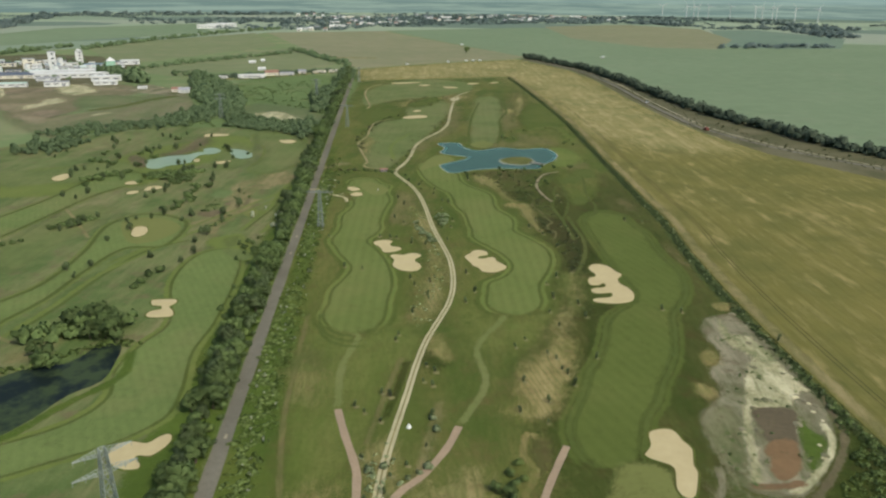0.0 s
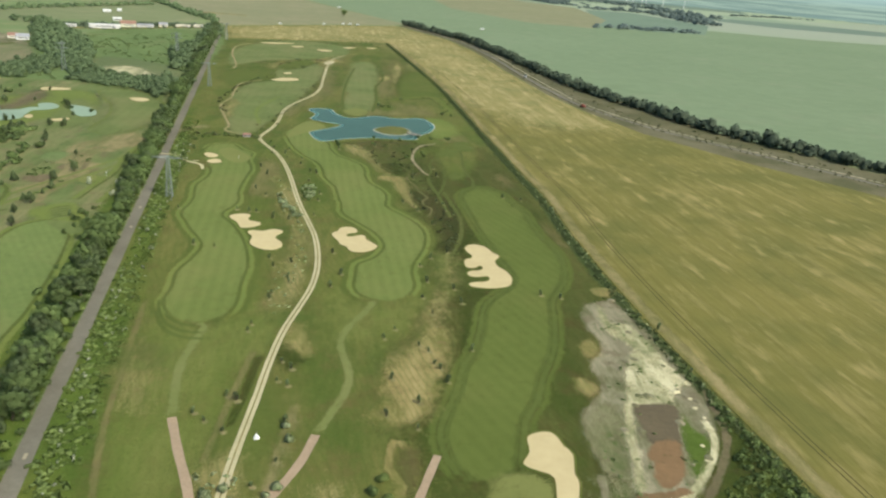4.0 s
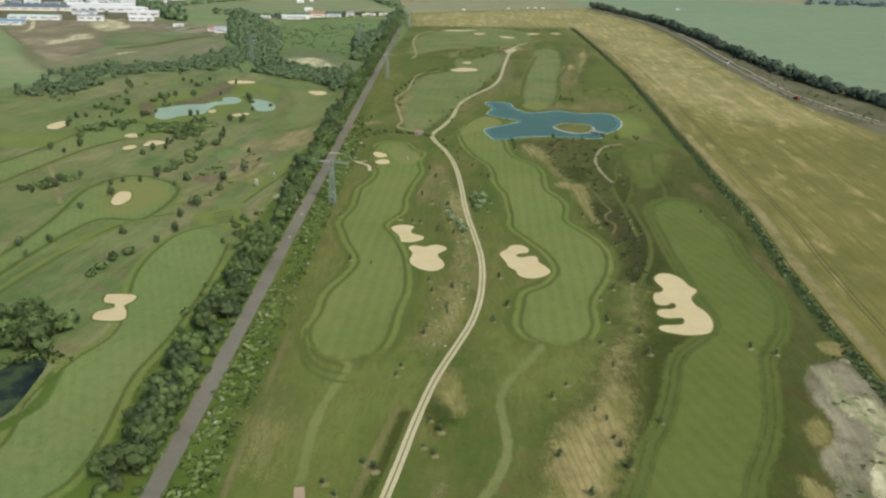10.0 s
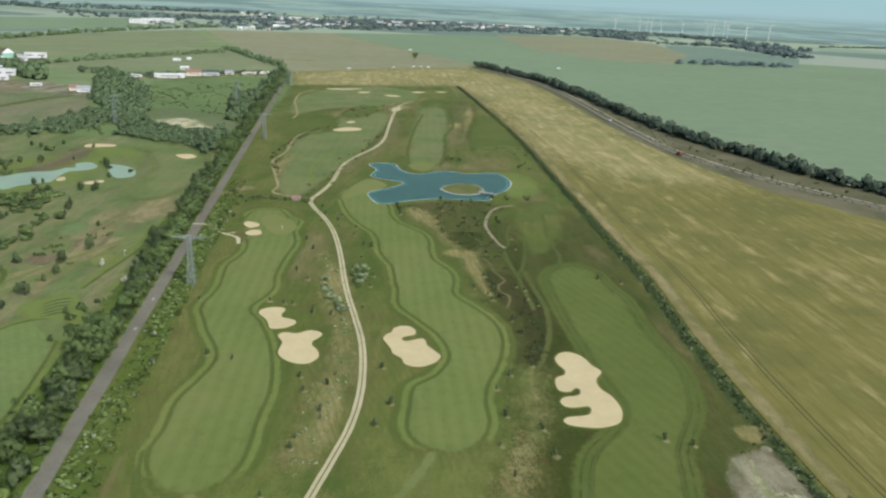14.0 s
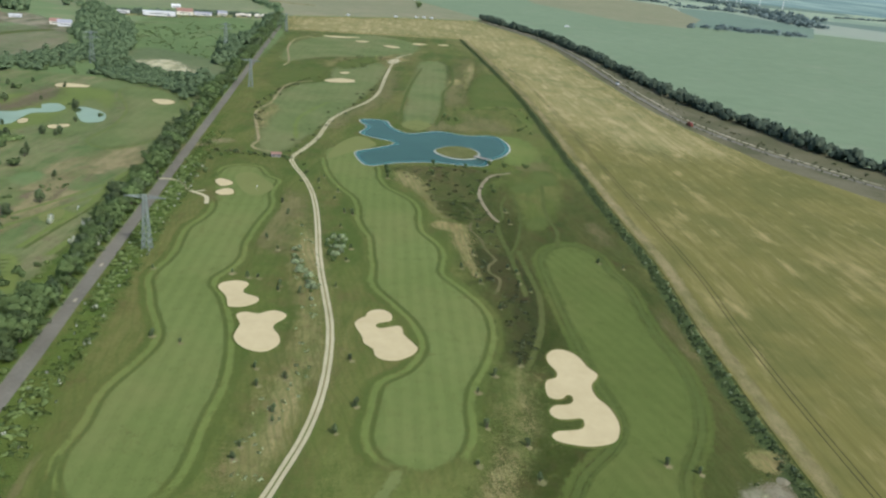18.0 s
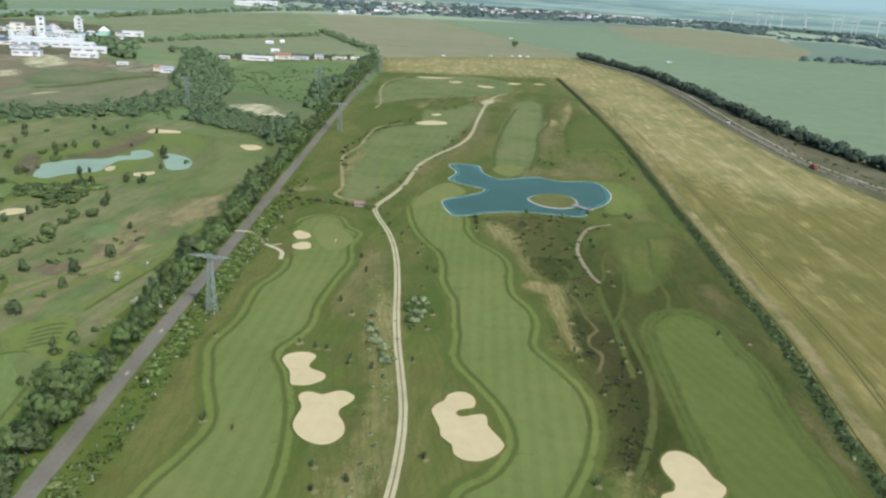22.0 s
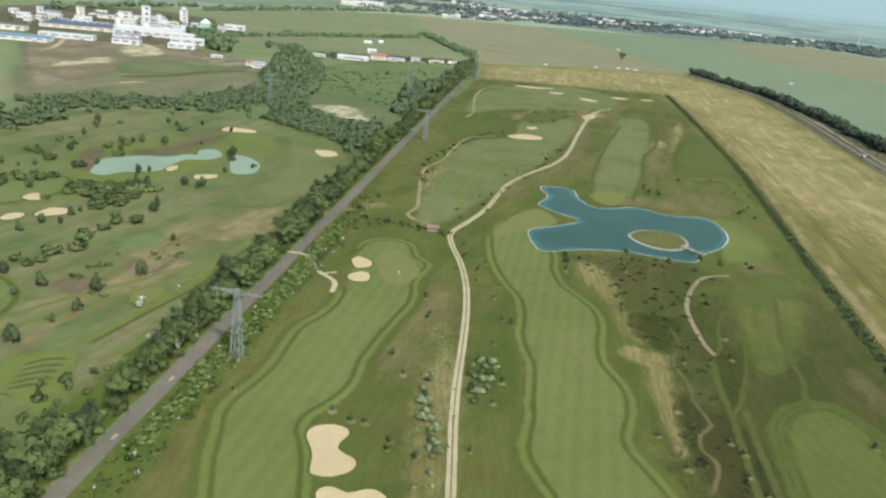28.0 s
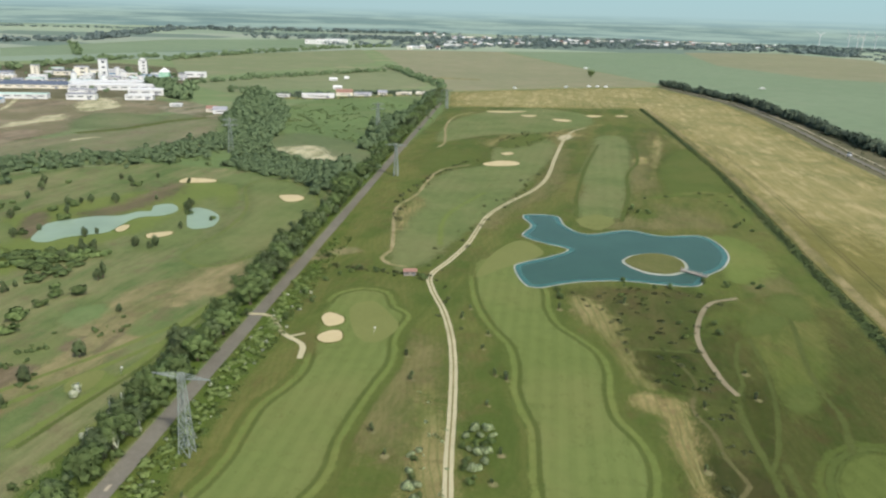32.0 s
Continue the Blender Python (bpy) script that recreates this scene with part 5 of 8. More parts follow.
isle = sheet("lake_island", grown(island_loop, 1.2), 0.16, SHORE, "low grassy island with a pale stone rim in the lake", "island")
child(new("grass_top", sheet("grass_top", [p + Vector((0, 0.9, 0)) for p in grown(island_loop, -0.2)], 0.35, ISLE_GRASS, "", "", parent=isle).data), isle)

# ---- older course, west of the road ----
patch("putting_green_4", ((-85.8, 305.9), (-82.2, 300.3), (-81.8, 295.5), (-84.1, 292.5), (-88.4, 293.2), (-97.9, 305.6), (-96.4, 309.1), (-91.5, 309.2)), FAIR_FAR, "round mown green with stepped rings", "green", 0.13, 0)
patch("putting_green_5", ((-99, 373.1), (-97.4, 381.1), (-92.5, 383.1), (-90.6, 373.8), (-94.1, 367.8)), GREEN, "small mown tee on the older course", "green", 0.13, 0)
patch("putting_green_6", ((-164.4, 358.5), (-156.7, 369.6), (-138.9, 363), (-128.4, 346.1), (-135.2, 326.2), (-148.5, 322)), GREEN, "pale green beside a bunker", "green", 0.13, 0)
patch("step_slope", ((-92.3, 333.5), (-101.9, 331.4), (-109.1, 320.2), (-85.9, 290), (-77.2, 291.7), (-80.3, 302.8)), SEMI, "pale mown slope with steps", z=0.095, soft=2.0)
for i, pts in enumerate((((-92.1, 330.9), (-97.7, 328.9), (-102.2, 323.2)), ((-91.3, 327.5), (-96.8, 325.5), (-101.2, 320)), ((-90.5, 324.1), (-95.9, 322.2), (-100.3, 316.9)), ((-89.7, 320.9), (-95, 319), (-99.4, 313.9)), ((-89, 317.8), (-94.2, 315.9), (-98.5, 311)))):
    path_of("step_ring_%d" % (i + 1), pts, 1.3, DARK_CUT, "dark grass step beside the green", 0.10, 1)
    path_of("step_light_%d" % (i + 1), [(x, y - 1.9) for x, y in pts], 1.3, FAIR_FAR, "light mown step beside the green", 0.101, 1)
patch("scrub_west_1", ((-110.3, 417.8), (-109, 424.1), (-103.5, 419.6), (-100.8, 411.7), (-99.9, 401.3), (-100.1, 393.8), (-107.1, 392), (-113.9, 395.3), (-113.2, 403.2), (-108.9, 406.9)), SCRUB_WEST, "brown scrub hollow", "patch", 0.082, 1.5)
patch("scrub_west_2", ((-126.6, 375.8), (-122.4, 381.2), (-113.1, 383.5), (-106.4, 378.4), (-107.2, 371.8), (-114.2, 368.1), (-122.1, 370.4)), SCRUB_WEST, "brown scrub on a slope", "patch", 0.082, 1.5)
patch("scrub_west_3", ((-195.5, 548.9), (-185, 566.1), (-182.7, 589.1), (-180.8, 616), (-174.5, 627.1), (-167.6, 602.3), (-169, 574.3), (-175.2, 553), (-186.5, 544.1)), SCRUB_WEST, "reddish brown scrub beside the pond", "patch", 0.082, 6)
patch("scrub_west_4", ((-204.7, 511.9), (-216.4, 538.1), (-213, 548.4), (-200.9, 530.6), (-192.8, 504.7), (-196.5, 503.6)), SCRUB_WEST, "reddish brown bank of the pond", "patch", 0.0821, 2.5)
patch("dry_bank_1", ((-111, 337.5), (-111.2, 350), (-109.2, 360.3), (-106.8, 371.1), (-103.6, 376.9), (-100.5, 379.8), (-101.3, 371.2), (-104, 360.3), (-106.4, 350.4), (-107.3, 339.3), (-108.4, 335)), DRY_WEST, "beige worn slope below the brown scrub", "patch", 0.081, 1.5)
patch("dry_bank_2", ((-113.8, 400.4), (-109.7, 408.4), (-110.3, 417.8), (-109.9, 426.9), (-106.4, 442.8), (-98, 456.4), (-86.1, 463.4), (-80, 459.9), (-82.8, 447.8), (-98.3, 445.7), (-102.7, 434.5), (-104.6, 424), (-109, 424.1), (-108.7, 414.8), (-110.3, 405.5)), DRY_WEST, "beige worn track across the older course", "patch", 0.0811, 2)
patch("lush_bank", ((-127.4, 419.3), (-126.1, 429), (-117.1, 431.3), (-114.5, 419.7), (-117.9, 411.8), (-122.2, 411.9)), LUSH, "bright green bank", "patch", 0.0812, 2)
patch("mown_tongue", ((-97.9, 369.9), (-98.4, 379.4), (-90.8, 383), (-85.9, 377.7), (-90.2, 370.9)), SEMI, "pale mown tongue of grass", "patch", 0.0813, 1.5)
patch("dry_west_2", ((-105.3, 453.1), (-102.3, 476.8), (-91.7, 491.9), (-83.6, 476.5), (-77.7, 445.8), (-88.6, 448.6)), DRY_WEST, "dry grass beside the hedge")
patch("mown_west", ((-183.3, 607.7), (-169.5, 634.8), (-136.6, 620), (-126.2, 556.7), (-153.2, 514.6), (-182.6, 444.9), (-258.2, 418.4), (-294.6, 465.1), (-271.5, 499.3), (-229.4, 517.1), (-217, 559.4)), SEMI, "pale mown grass round the pond", z=0.05)
for y, w in ((345, 2.2), (362, 1.8)):
    path_of("mown_line_%d" % y, ((-85, y + 60), (-100, y + 30), (-122, y - 10), (-150, y - 75)), w, SEMI, "mown line across the rough", 0.07, 1)
path_of("cart_path_west", ((-150, 200), (-168, 212), (-185, 230), (-230, 260)), 2.2, DRY_WEST, "dry path past the dark pond", 0.08, soft=1)
path_of("cart_path_north", ((-172, 330), (-196, 372), (-215, 400), (-232, 410)), 2.0, DRY_WEST, "dry path through the older course", 0.08, soft=1)
path_of("pond_rim", ((-150, 168), (-132, 136), (-118, 155), (-106, 175), (-109, 195)), 3.5, VERGE, "weedy rim of the dark pond", 0.125, soft=1)

WEST_LINES = (((-95, 339.5), (-91, 361.3), (-85.1, 390.6), (-84.4, 421.7), (-79.5, 457.6)), ((-83.1, 334), (-79, 356.3), (-74.5, 386.4), (-69.8, 409.8), (-65.5, 429.9)), ((-160.9, 206.7), (-154.1, 236.2), (-148.3, 272.2), (-138.5, 307.9), (-120.3, 325.5)), ((-103.7, 164.7), (-103, 193.9), (-99.3, 210.9), (-96, 224.3), (-110.4, 263)))
for i, pts in enumerate(WEST_LINES):
    path_of("mown_edge_%d" % (i + 1), pts, 2.6, SEMI, "light mown edge on the older course", 0.072, 1)
    path_of("long_edge_%d" % (i + 1), [(x + 2.4, y) for x, y in pts], 1.6, DARK_CUT, "dark long grass beside a mown edge", 0.074, 1)
for i, pts in enumerate((((-107.7, 358), (-105.6, 369.4), (-101.1, 384.3), (-99.3, 400.7), (-96.6, 410.1)), ((-97.3, 432.7), (-90.4, 451.4), (-81.4, 469.3), (-70.1, 485.8), (-55.3, 504.4), (-42.3, 515.3)), ((-113.3, 402.9), (-113.7, 429.6), (-111.9, 445.9), (-104.1, 462.2)), ((-220.3, 410), (-211.6, 423.5), (-200.2, 453.5), (-198.2, 464.9)), ((-126.6, 351.4), (-109, 373.4), (-104.6, 426.6), (-95.8, 441.6)), ((-152.1, 187.7), (-146.1, 191.8), (-143.7, 195.3)))):
    path_of("dry_slope_%d" % (i + 1), pts, 8.0, DRY_WEST, "dry straw-coloured slope on the older course", 0.078, 1)
for i, pts in enumerate((((-114.6, 368.1), (-111.7, 379), (-109, 395), (-106.7, 404), (-117.8, 406.8), (-126.5, 396.5), (-125.7, 384.4)), ((-116, 407), (-108.3, 417.9), (-116.5, 429.5), (-125.6, 430.8), (-126.1, 417.5)), ((-133.3, 491.4), (-120.2, 521.5), (-122.6, 560.5), (-143, 596.5), (-146.1, 561.5), (-146.4, 519.3)), ((-271.9, 448.3), (-241.8, 455), (-214.4, 462.1), (-198.2, 496.8), (-224.3, 527.1), (-255.3, 498.7), (-291.5, 490.8)), ((-190.3, 281.7), (-185.5, 314.6), (-179.8, 353.7), (-178.9, 388.7), (-198, 395.8), (-206.9, 360.4), (-211, 315.8)))):
    patch("mown_patch_%d" % (i + 1), pts, FAIR_FAR, "pale mown grass on the older course", z=0.066, soft=5.0)

# ---- land beyond the older course ----
patch("pasture", ((-422.7, 778.4), (-342.5, 759.8), (-328.5, 851.7), (-307.3, 925.1), (-244.6, 928.1), (-189.2, 784.1), (-199.5, 726.6), (-233.4, 681.1), (-279.4, 656.4), (-316.6, 631.3)), PASTURE, "olive rough pasture in front of the tip", z=0.035, soft=10.0)
patch("scrubland", ((-304.1, 635.1), (-276.2, 651.3), (-231.6, 677.4), (-171.2, 675.2), (-128.5, 662.6), (-87.6, 647.6), (-70.8, 635.7), (-69.2, 756.3), (-57.7, 879.8), (-58, 1116.4), (-122.4, 1087), (-194.3, 998.4), (-212.9, 918.8), (-270.3, 1019.5), (-259.7, 921.9), (-218.3, 774), (-243, 700.5), (-289.1, 672.3), (-320.1, 658.3)), LUSH, "rough bushy land behind the course", z=0.04)
patch("meadow_1", ((-224.6, 985.3), (-197.1, 1116.4), (-77.7, 1173.9), (-58, 1116.4), (-77.6, 951.3), (-95, 884.2), (-149.8, 829.2), (-176.8, 836.1)), LUSH, "bright green weedy meadow", z=0.06)
patch("meadow_2", ((-174, 786), (-161, 838), (-101, 797), (-81, 739), (-86, 696), (-116, 703), (-146, 728)), VERGE_FAR, "dry meadow round an old quarry", z=0.06)
patch("quarry_floor", ((-160, 752), (-145, 774), (-128, 776), (-113, 746), (-100, 722), (-105, 709), (-122, 722), (-133, 736), (-147, 742)), PALE_SOIL, "bare pale quarry floor", z=0.09, soft=4.5)
patch("bare_ground_1", ((-575.3, 1004.2), (-546.1, 1063), (-504.7, 1101.9), (-426.4, 1061.9), (-356.3, 1013.3), (-328.5, 938.4), (-350.3, 877.7), (-351.4, 830.5), (-349.1, 783.5), (-357.2, 751), (-373.6, 721.6)), BARE, "reddish bare ground of a tip", "patch", 0.05, 6)
patch("bare_ground_2", ((-431.2, 953.3), (-448.7, 1002.9), (-449.2, 1033.6), (-421.5, 1013), (-388.6, 968.3), (-390.7, 931.9), (-401.2, 918.7)), PALE_SOIL, "pale sand heap on the tip", "patch", 0.08, 5)
patch("bare_ground_3", ((-408.6, 799), (-420.3, 831.7), (-408.8, 846.9), (-417, 872.9), (-406.2, 889.5), (-389.3, 861.1), (-396.2, 835.3), (-401.8, 811.6)), PALE_SOIL, "pale sandy strip on the tip", "patch", 0.081, 5)
patch("bare_ground_4", ((-383.9, 888.1), (-370, 915.1), (-334.3, 913.2), (-303.8, 884.2), (-315.5, 841.5), (-336.8, 813.6), (-357.5, 814.4)), VERGE_FAR, "grass growing over the tip", "patch", 0.079, 6)
patch("bare_ground_5", ((-502.3, 954.7), (-491.4, 987.1), (-456.6, 988.3), (-443, 959.7), (-465.4, 936), (-482.5, 925)), RED_SOIL, "reddish brown band of earth on the tip", "patch", 0.079, 6)
patch("bare_ground_6", ((-389.9, 771.7), (-384.4, 792.7), (-368.3, 790.9), (-358, 759.5), (-365.7, 742.9)), RED_SOIL, "reddish brown bank of the tip", "patch", 0.0791, 6)
path_of("tip_track_1", ((-435.1, 1045.4), (-384, 1003.3), (-339.1, 975.1), (-300.9, 957.5), (-260.9, 946.8)), 9, GREY_SOIL, "pale road past the tip", 0.082, 1)
path_of("tip_track_2", ((-321.1, 752.5), (-314.8, 765.8), (-305.4, 774.4)), 5, PALE_SOIL, "pale track below the tip", 0.0821, 1)
path_of("tip_track_3", ((-475.2, 879.9), (-487.3, 923.3), (-521.6, 993.6), (-536.8, 1032.2)), 5, PALE_SOIL, "winding track on the tip", 0.0822, 1)
path_of("tip_hedge", ((-336.6, 787.2), (-310.5, 821.5), (-294.1, 875), (-270.7, 911.7)), 9, LONG_CUT, "dark grass strip below the tip", 0.083, 1)
patch("yard", ((-351.1, 982.6), (-344.1, 1032.8), (-280.3, 961), (-269.6, 917.8), (-302.3, 927.2), (-335, 947.3)), GREY_SOIL, "grey paved yard", z=0.08)
region("factory_yard", ((-820, 1150), (-690, 1020), (-480, 1010), (-395, 1060), (-410, 1260), (-520, 1480), (-700, 1560), (-830, 1440)), 0.05, BANK, "grey-green factory yard")
region("field_west_1", ((-711.5, 1803.4), (-411.7, 2402.1), (-267.8, 1822.1), (-346.5, 1628.3), (-475.2, 1316.9)), 0.06, OLIVE_CROP, "yellow-green field behind the hedgerow", "field")
region("field_west_2", ((-431.4, 1234.8), (-328.8, 1558.8), (-223.3, 1732.5), (-101.1, 1341.4), (-153.8, 1246.4), (-286.2, 1208.4), (-336.3, 1132.7)), 0.06, OLIVE_CROP, "narrow crop field behind the hamlet", "field")
region("field_west_3", ((-971, 1623.3), (-805.2, 1951), (-545.8, 2411), (-715.5, 3077.6), (-1090.1, 2645.6), (-1152.3, 1888.9)), 0.05, GREEN_CROP, "pale green field in the distance", "field")
region("field_dark", ((1178.2, 2741.2), (1371.7, 2762.4), (1392.4, 2237), (1122.9, 1805.8), (954.7, 1788.8), (847.2, 1841.9)), 0.072, HAZE_FIELD, "strip of far meadow with a haze-blue tint in its colour", "field")
region("field_brown", ((607, 2971), (1000.4, 3204.9), (1178.2, 2839), (998.7, 2155), (787.8, 1768.9), (640.2, 1825), (531.9, 2198.2)), 0.07, BROWN_CROP, "brown ripe patch in the green field", "field")
path_of("hamlet_yard", ((-285, 1098), (-215, 1110), (-165, 1154), (-120, 1188), (-80, 1206)), 15, DRY, "pale bare yard before the farm sheds", 0.082, soft=1)
path_of("field_strip", ((-150, 1500), (-60, 1490), (-30, 1485)), 18, DRY, "pale bare strip in the field", 0.08, soft=1)

# ---- railway strip east of the wheat ----
region("embankment", ((720, -300), (450, 250), (345, 440), (305, 535), (290, 640), (286, 720), (292, 867), (306, 1100), (302, 1250), (252, 1462), (272, 1500), (338, 1240), (350, 1000),
                      (343, 820), (354, 720), (372, 600), (392, 520), (480, 330), (760, -280)), 0.06, BANK, "dry grassy embankment beside the field")
RAIL = ((500, 220), (380, 450), (325, 560), (299, 660), (298, 740), (303, 850), (317, 1050), (314, 1230), (270, 1440))
path_of("embankment_road", RAIL, 5.0, ASPHALT, "grey road on the embankment", 0.10)
path_of("embankment_track", [(x + 9, y) for x, y in RAIL], 2.5, GRAVEL, "pale service track on the embankment", 0.10, soft=1)
DITCH = ((126, -100), (127.5, 60), (128.5, 138), (132, 218), (138.5, 290), (146, 346), (150, 411), (157, 517), (170, 703), (176, 908), (178.5, 1134))
path_of("ditch", DITCH, 6.0, DITCH_GRASS, "weedy dark green field ditch", 0.055, soft=1)
# dark ribbon stands in for the shade along the ditch's east edge
path_of("ditch_shadow_side", [(x + 3.6, y) for x, y in DITCH], 0.7, DEEP_ROUGH, "dark strip painted as shade along the field ditch", 0.0556, soft=1)
path_of("field_edge", [(x + 7.5, y) for x, y in DITCH], 4.5, DRY_WHEAT, "paler edge of the wheat field", 0.07, soft=1)
path_of("field_end_ditch", ((178, 1136), (120, 1115), (50, 1093), (-45, 1081)), 4.5, VERGE, "weedy ditch at the end of the course", 0.06, soft=1)
for off in (16.0, 17.8):
    path_of("tramline", [(x + off * (1 + 0.0004 * max(0, y)), y) for x, y in DITCH[:-1]], 0.45, WHEEL_MARK, "wheel mark through the wheat", 0.075)
for y in (133, 300, 328):
    child(new("centre_mark", ribbon_mesh("centre_mark", [Vector((-62.9, y, 0)), Vector((-62.9, y + 1.2, 0)), Vector((-62.9, y + 2.4, 0))], 0.9, 0.105, GRAVEL)), road)


# ---- plants ----
def ball_grid():
    """Points and quads of a cube blown up to a ball."""
    pts, quads = [], []
    for axis in range(3):
        for s in (-1.0, 1.0):
            o = len(pts)
            for u in (-1.0, 0.0, 1.0):
                for v in (-1.0, 0.0, 1.0):
                    p = [0.0, 0.0, 0.0]
                    p[axis], p[(axis + 1) % 3], p[(axis + 2) % 3] = s, u, v * s
                    pts.append(p)
            quads += [(o + 3 * a + b, o + 3 * a + b + 3, o + 3 * a + b + 4, o + 3 * a + b + 1) for a in (0, 1) for b in (0, 1)]
    pts = np.array(pts)
    return pts / np.linalg.norm(pts, axis=1)[:, None], np.array(quads)


BALL, BALL_QUADS = ball_grid()


def leaf_cloud(seed, radius, height, base, count, leaf, lumps=7, cone=0.0, loose=0.42, core=0.72):
    """Vertices, faces and normals of a crown: many small bent leaves over a lumpy leafy mass."""
    rng = np.random.default_rng(seed)
    cs = rng.normal(0, loose, (lumps, 3))
    cs[:, 2] = rng.uniform(-0.55, 0.6, lumps)
    size = rng.uniform(0.42, 0.6, lumps) * (7 / max(7, lumps)) ** 0.4
    k = rng.integers(0, lumps, count)
    d = rng.normal(0, 1, (count, 3))
    d /= np.linalg.norm(d, axis=1)[:, None]
    scale = np.array((radius, radius, height / 2))

    def shaped(p):
        p = p.copy()
        p[:, 2] = np.clip(p[:, 2], -1, 1.1)
        if cone:
            p[:, :2] *= (1 - cone * (p[:, 2:3] + 1) / 2.1)
        p *= scale
        p[:, 2] += base + height / 2
        return p

    p = shaped(cs[k] + d * (size[k] * rng.uniform(0.72, 1.15, count))[:, None])
    a = np.cross(d, rng.normal(0, 1, (count, 3)))
    a /= np.linalg.norm(a, axis=1)[:, None]
    b = np.cross(d + rng.normal(0, 0.45, (count, 3)), a)
    b /= np.linalg.norm(b, axis=1)[:, None]
    s = leaf * rng.uniform(0.6, 1.3, (count, 1))
    q = np.stack([p - a * s, p - b * s * 0.75 + d * s * 0.25, p + a * s, p + b * s * 0.75 + d * s * 0.25], 1).reshape(-1, 3)
    away = np.repeat(d * 0.38 + p / np.array((radius, radius, height)) * (1, 1, 0.6) + (0, 0, 0.1), 4, 0)
    mass = np.concatenate([shaped(c + BALL * r * core * rng.uniform(0.92, 1.08, (len(BALL), 1))) for c, r in zip(cs, size)])
    if core < 0.5:
        return q, np.arange(count * 4).reshape(-1, 4), away / np.linalg.norm(away, axis=1)[:, None]
    out = np.tile(BALL, (lumps, 1)) * 0.38 + mass / np.array((radius, radius, height)) * (1, 1, 0.6) + (0, 0, 0.1)
    quads = np.concatenate([np.arange(count * 4).reshape(-1, 4)] + [BALL_QUADS + count * 4 + i * len(BALL) for i in range(lumps)])
    away = np.concatenate([away, out])
    return np.concatenate([q, mass]), quads, away / np.linalg.norm(away, axis=1)[:, None]


def foliage(name, q, f, away, material):
    me = mesh_of(name, q.tolist(), f.tolist(), material, True)
    me.normals_split_custom_set_from_vertices(away.tolist())
    return me


def trunk_mesh(name, height, radius, material, limbs=3, seed=1):
    rng = random.Random(seed)
    verts, faces = [], []

    def tube(a, b, ra, rb):
        w = (b - a).normalized()
        u = w.orthogonal().normalized()
        v = w.cross(u)
        o = len(verts)
        for c, r in ((a, ra), (b, rb)):
            verts.extend(c + (u * math.cos(t) + v * math.sin(t)) * r for t in (i * math.tau / 6 for i in range(6)))
        faces.extend((o + i, o + (i + 1) % 6, o + 6 + (i + 1) % 6, o + 6 + i) for i in range(6))

    top = Vector((rng.uniform(-0.1, 0.1) * height, rng.uniform(-0.1, 0.1) * height, height))
    tube(Vector((0, 0, -0.1)), top * 0.5, radius * 1.3, radius)
    tube(top * 0.5, top, radius, radius * 0.45)
    for i in range(limbs):
        a = rng.uniform(0, math.tau)
        tube(top * rng.uniform(0.45, 0.75), top * 0.9 + Vector((math.cos(a), math.sin(a), 0.3)) * height * 0.35, radius * 0.5, radius * 0.2)
    return mesh_of(name, verts, faces, material)


def tree_kind(name, label, category, radius, height, bole, count, leaf, material, seed, cone=0.0, lumps=7, loose=0.42):
    """One tree: an empty at its foot with trunk and crown."""
    root = tagged(new(name), label, category)
    child(new("trunk", trunk_mesh("trunk", bole + height * 0.5, 0.035 * height + 0.05, BARK, 3, seed)), root)
    q, f, away = leaf_cloud(seed, radius, height, bole, count, leaf, lumps, cone, loose, 0.56)
    child(new("crown", foliage("crown", q, f, away, material)), root)
    root.matrix_basis = pose(0, -900, -60)
    return root


def plant(kinds, spots, group, low=0.8, high=1.2, apart=2.5, seed=3):
    """Copies of the kinds at the spots, none twice in one place."""
    rng = random.Random(seed)
    out = []
    for x, y in spots:
        if any((x - a) ** 2 + (y - b) ** 2 < apart * apart for a, b in PLANTED[-400:]):
            continue
        PLANTED.append((x, y))
        s = rng.uniform(low, high)
        ob = copy_thing(rng.choice(kinds), pose(x, y, 0.03, 0, 0, rng.uniform(0, 360)))
        ob.scale = (s * rng.uniform(0.88, 1.12), s * rng.uniform(0.88, 1.12), s)
        tagged(ob, group=group)
        out.append(ob)
    return out


PLANTED = []
hedge_kinds = [tree_kind("hedge_tree", "broad leafy hedgerow tree beside the road", "tree", 3.3 + 0.35 * i, 6.2 + 0.5 * i, 0.6, 1700, 0.25, LEAF if i % 3 else LEAF_DARK, 20 + i, lumps=20, loose=0.32) for i in range(5)]
bush_kinds = [tree_kind("roadside_bush", "dense green bush in the hedgerow", "bush", 2.2 + 0.3 * i, 3.2 + 0.4 * i, 0.1, 520, 0.25, LEAF if i else LEAF_VERGE, 40 + i, lumps=8, loose=0.36) for i in range(3)]
young_kinds = [tree_kind("young_tree", "small dark young tree in rough grass", "tree", 0.95 + 0.18 * i, 3.0 + 0.4 * i, 0.3, 260, 0.22, LEAF_DARK, 60 + i, 0.25, 5, 0.26) for i in range(3)]
silver_kinds = [tree_kind("silver_bush", "silvery grey-green bush beside the track", "bush", 1.45 + 0.2 * i, 1.7, 0.1, 620, 0.20, LEAF_GREY, 70 + i, lumps=7, loose=0.42) for i in range(2)]
west_kinds = [tree_kind("park_tree", "dark solitary tree on the older course", "tree", 2.0 + 0.35 * i, 4.6 + 0.7 * i, 0.4, 420, 0.40, LEAF_DARK, 80 + i, 0.35, 7, 0.3) for i in range(4)]
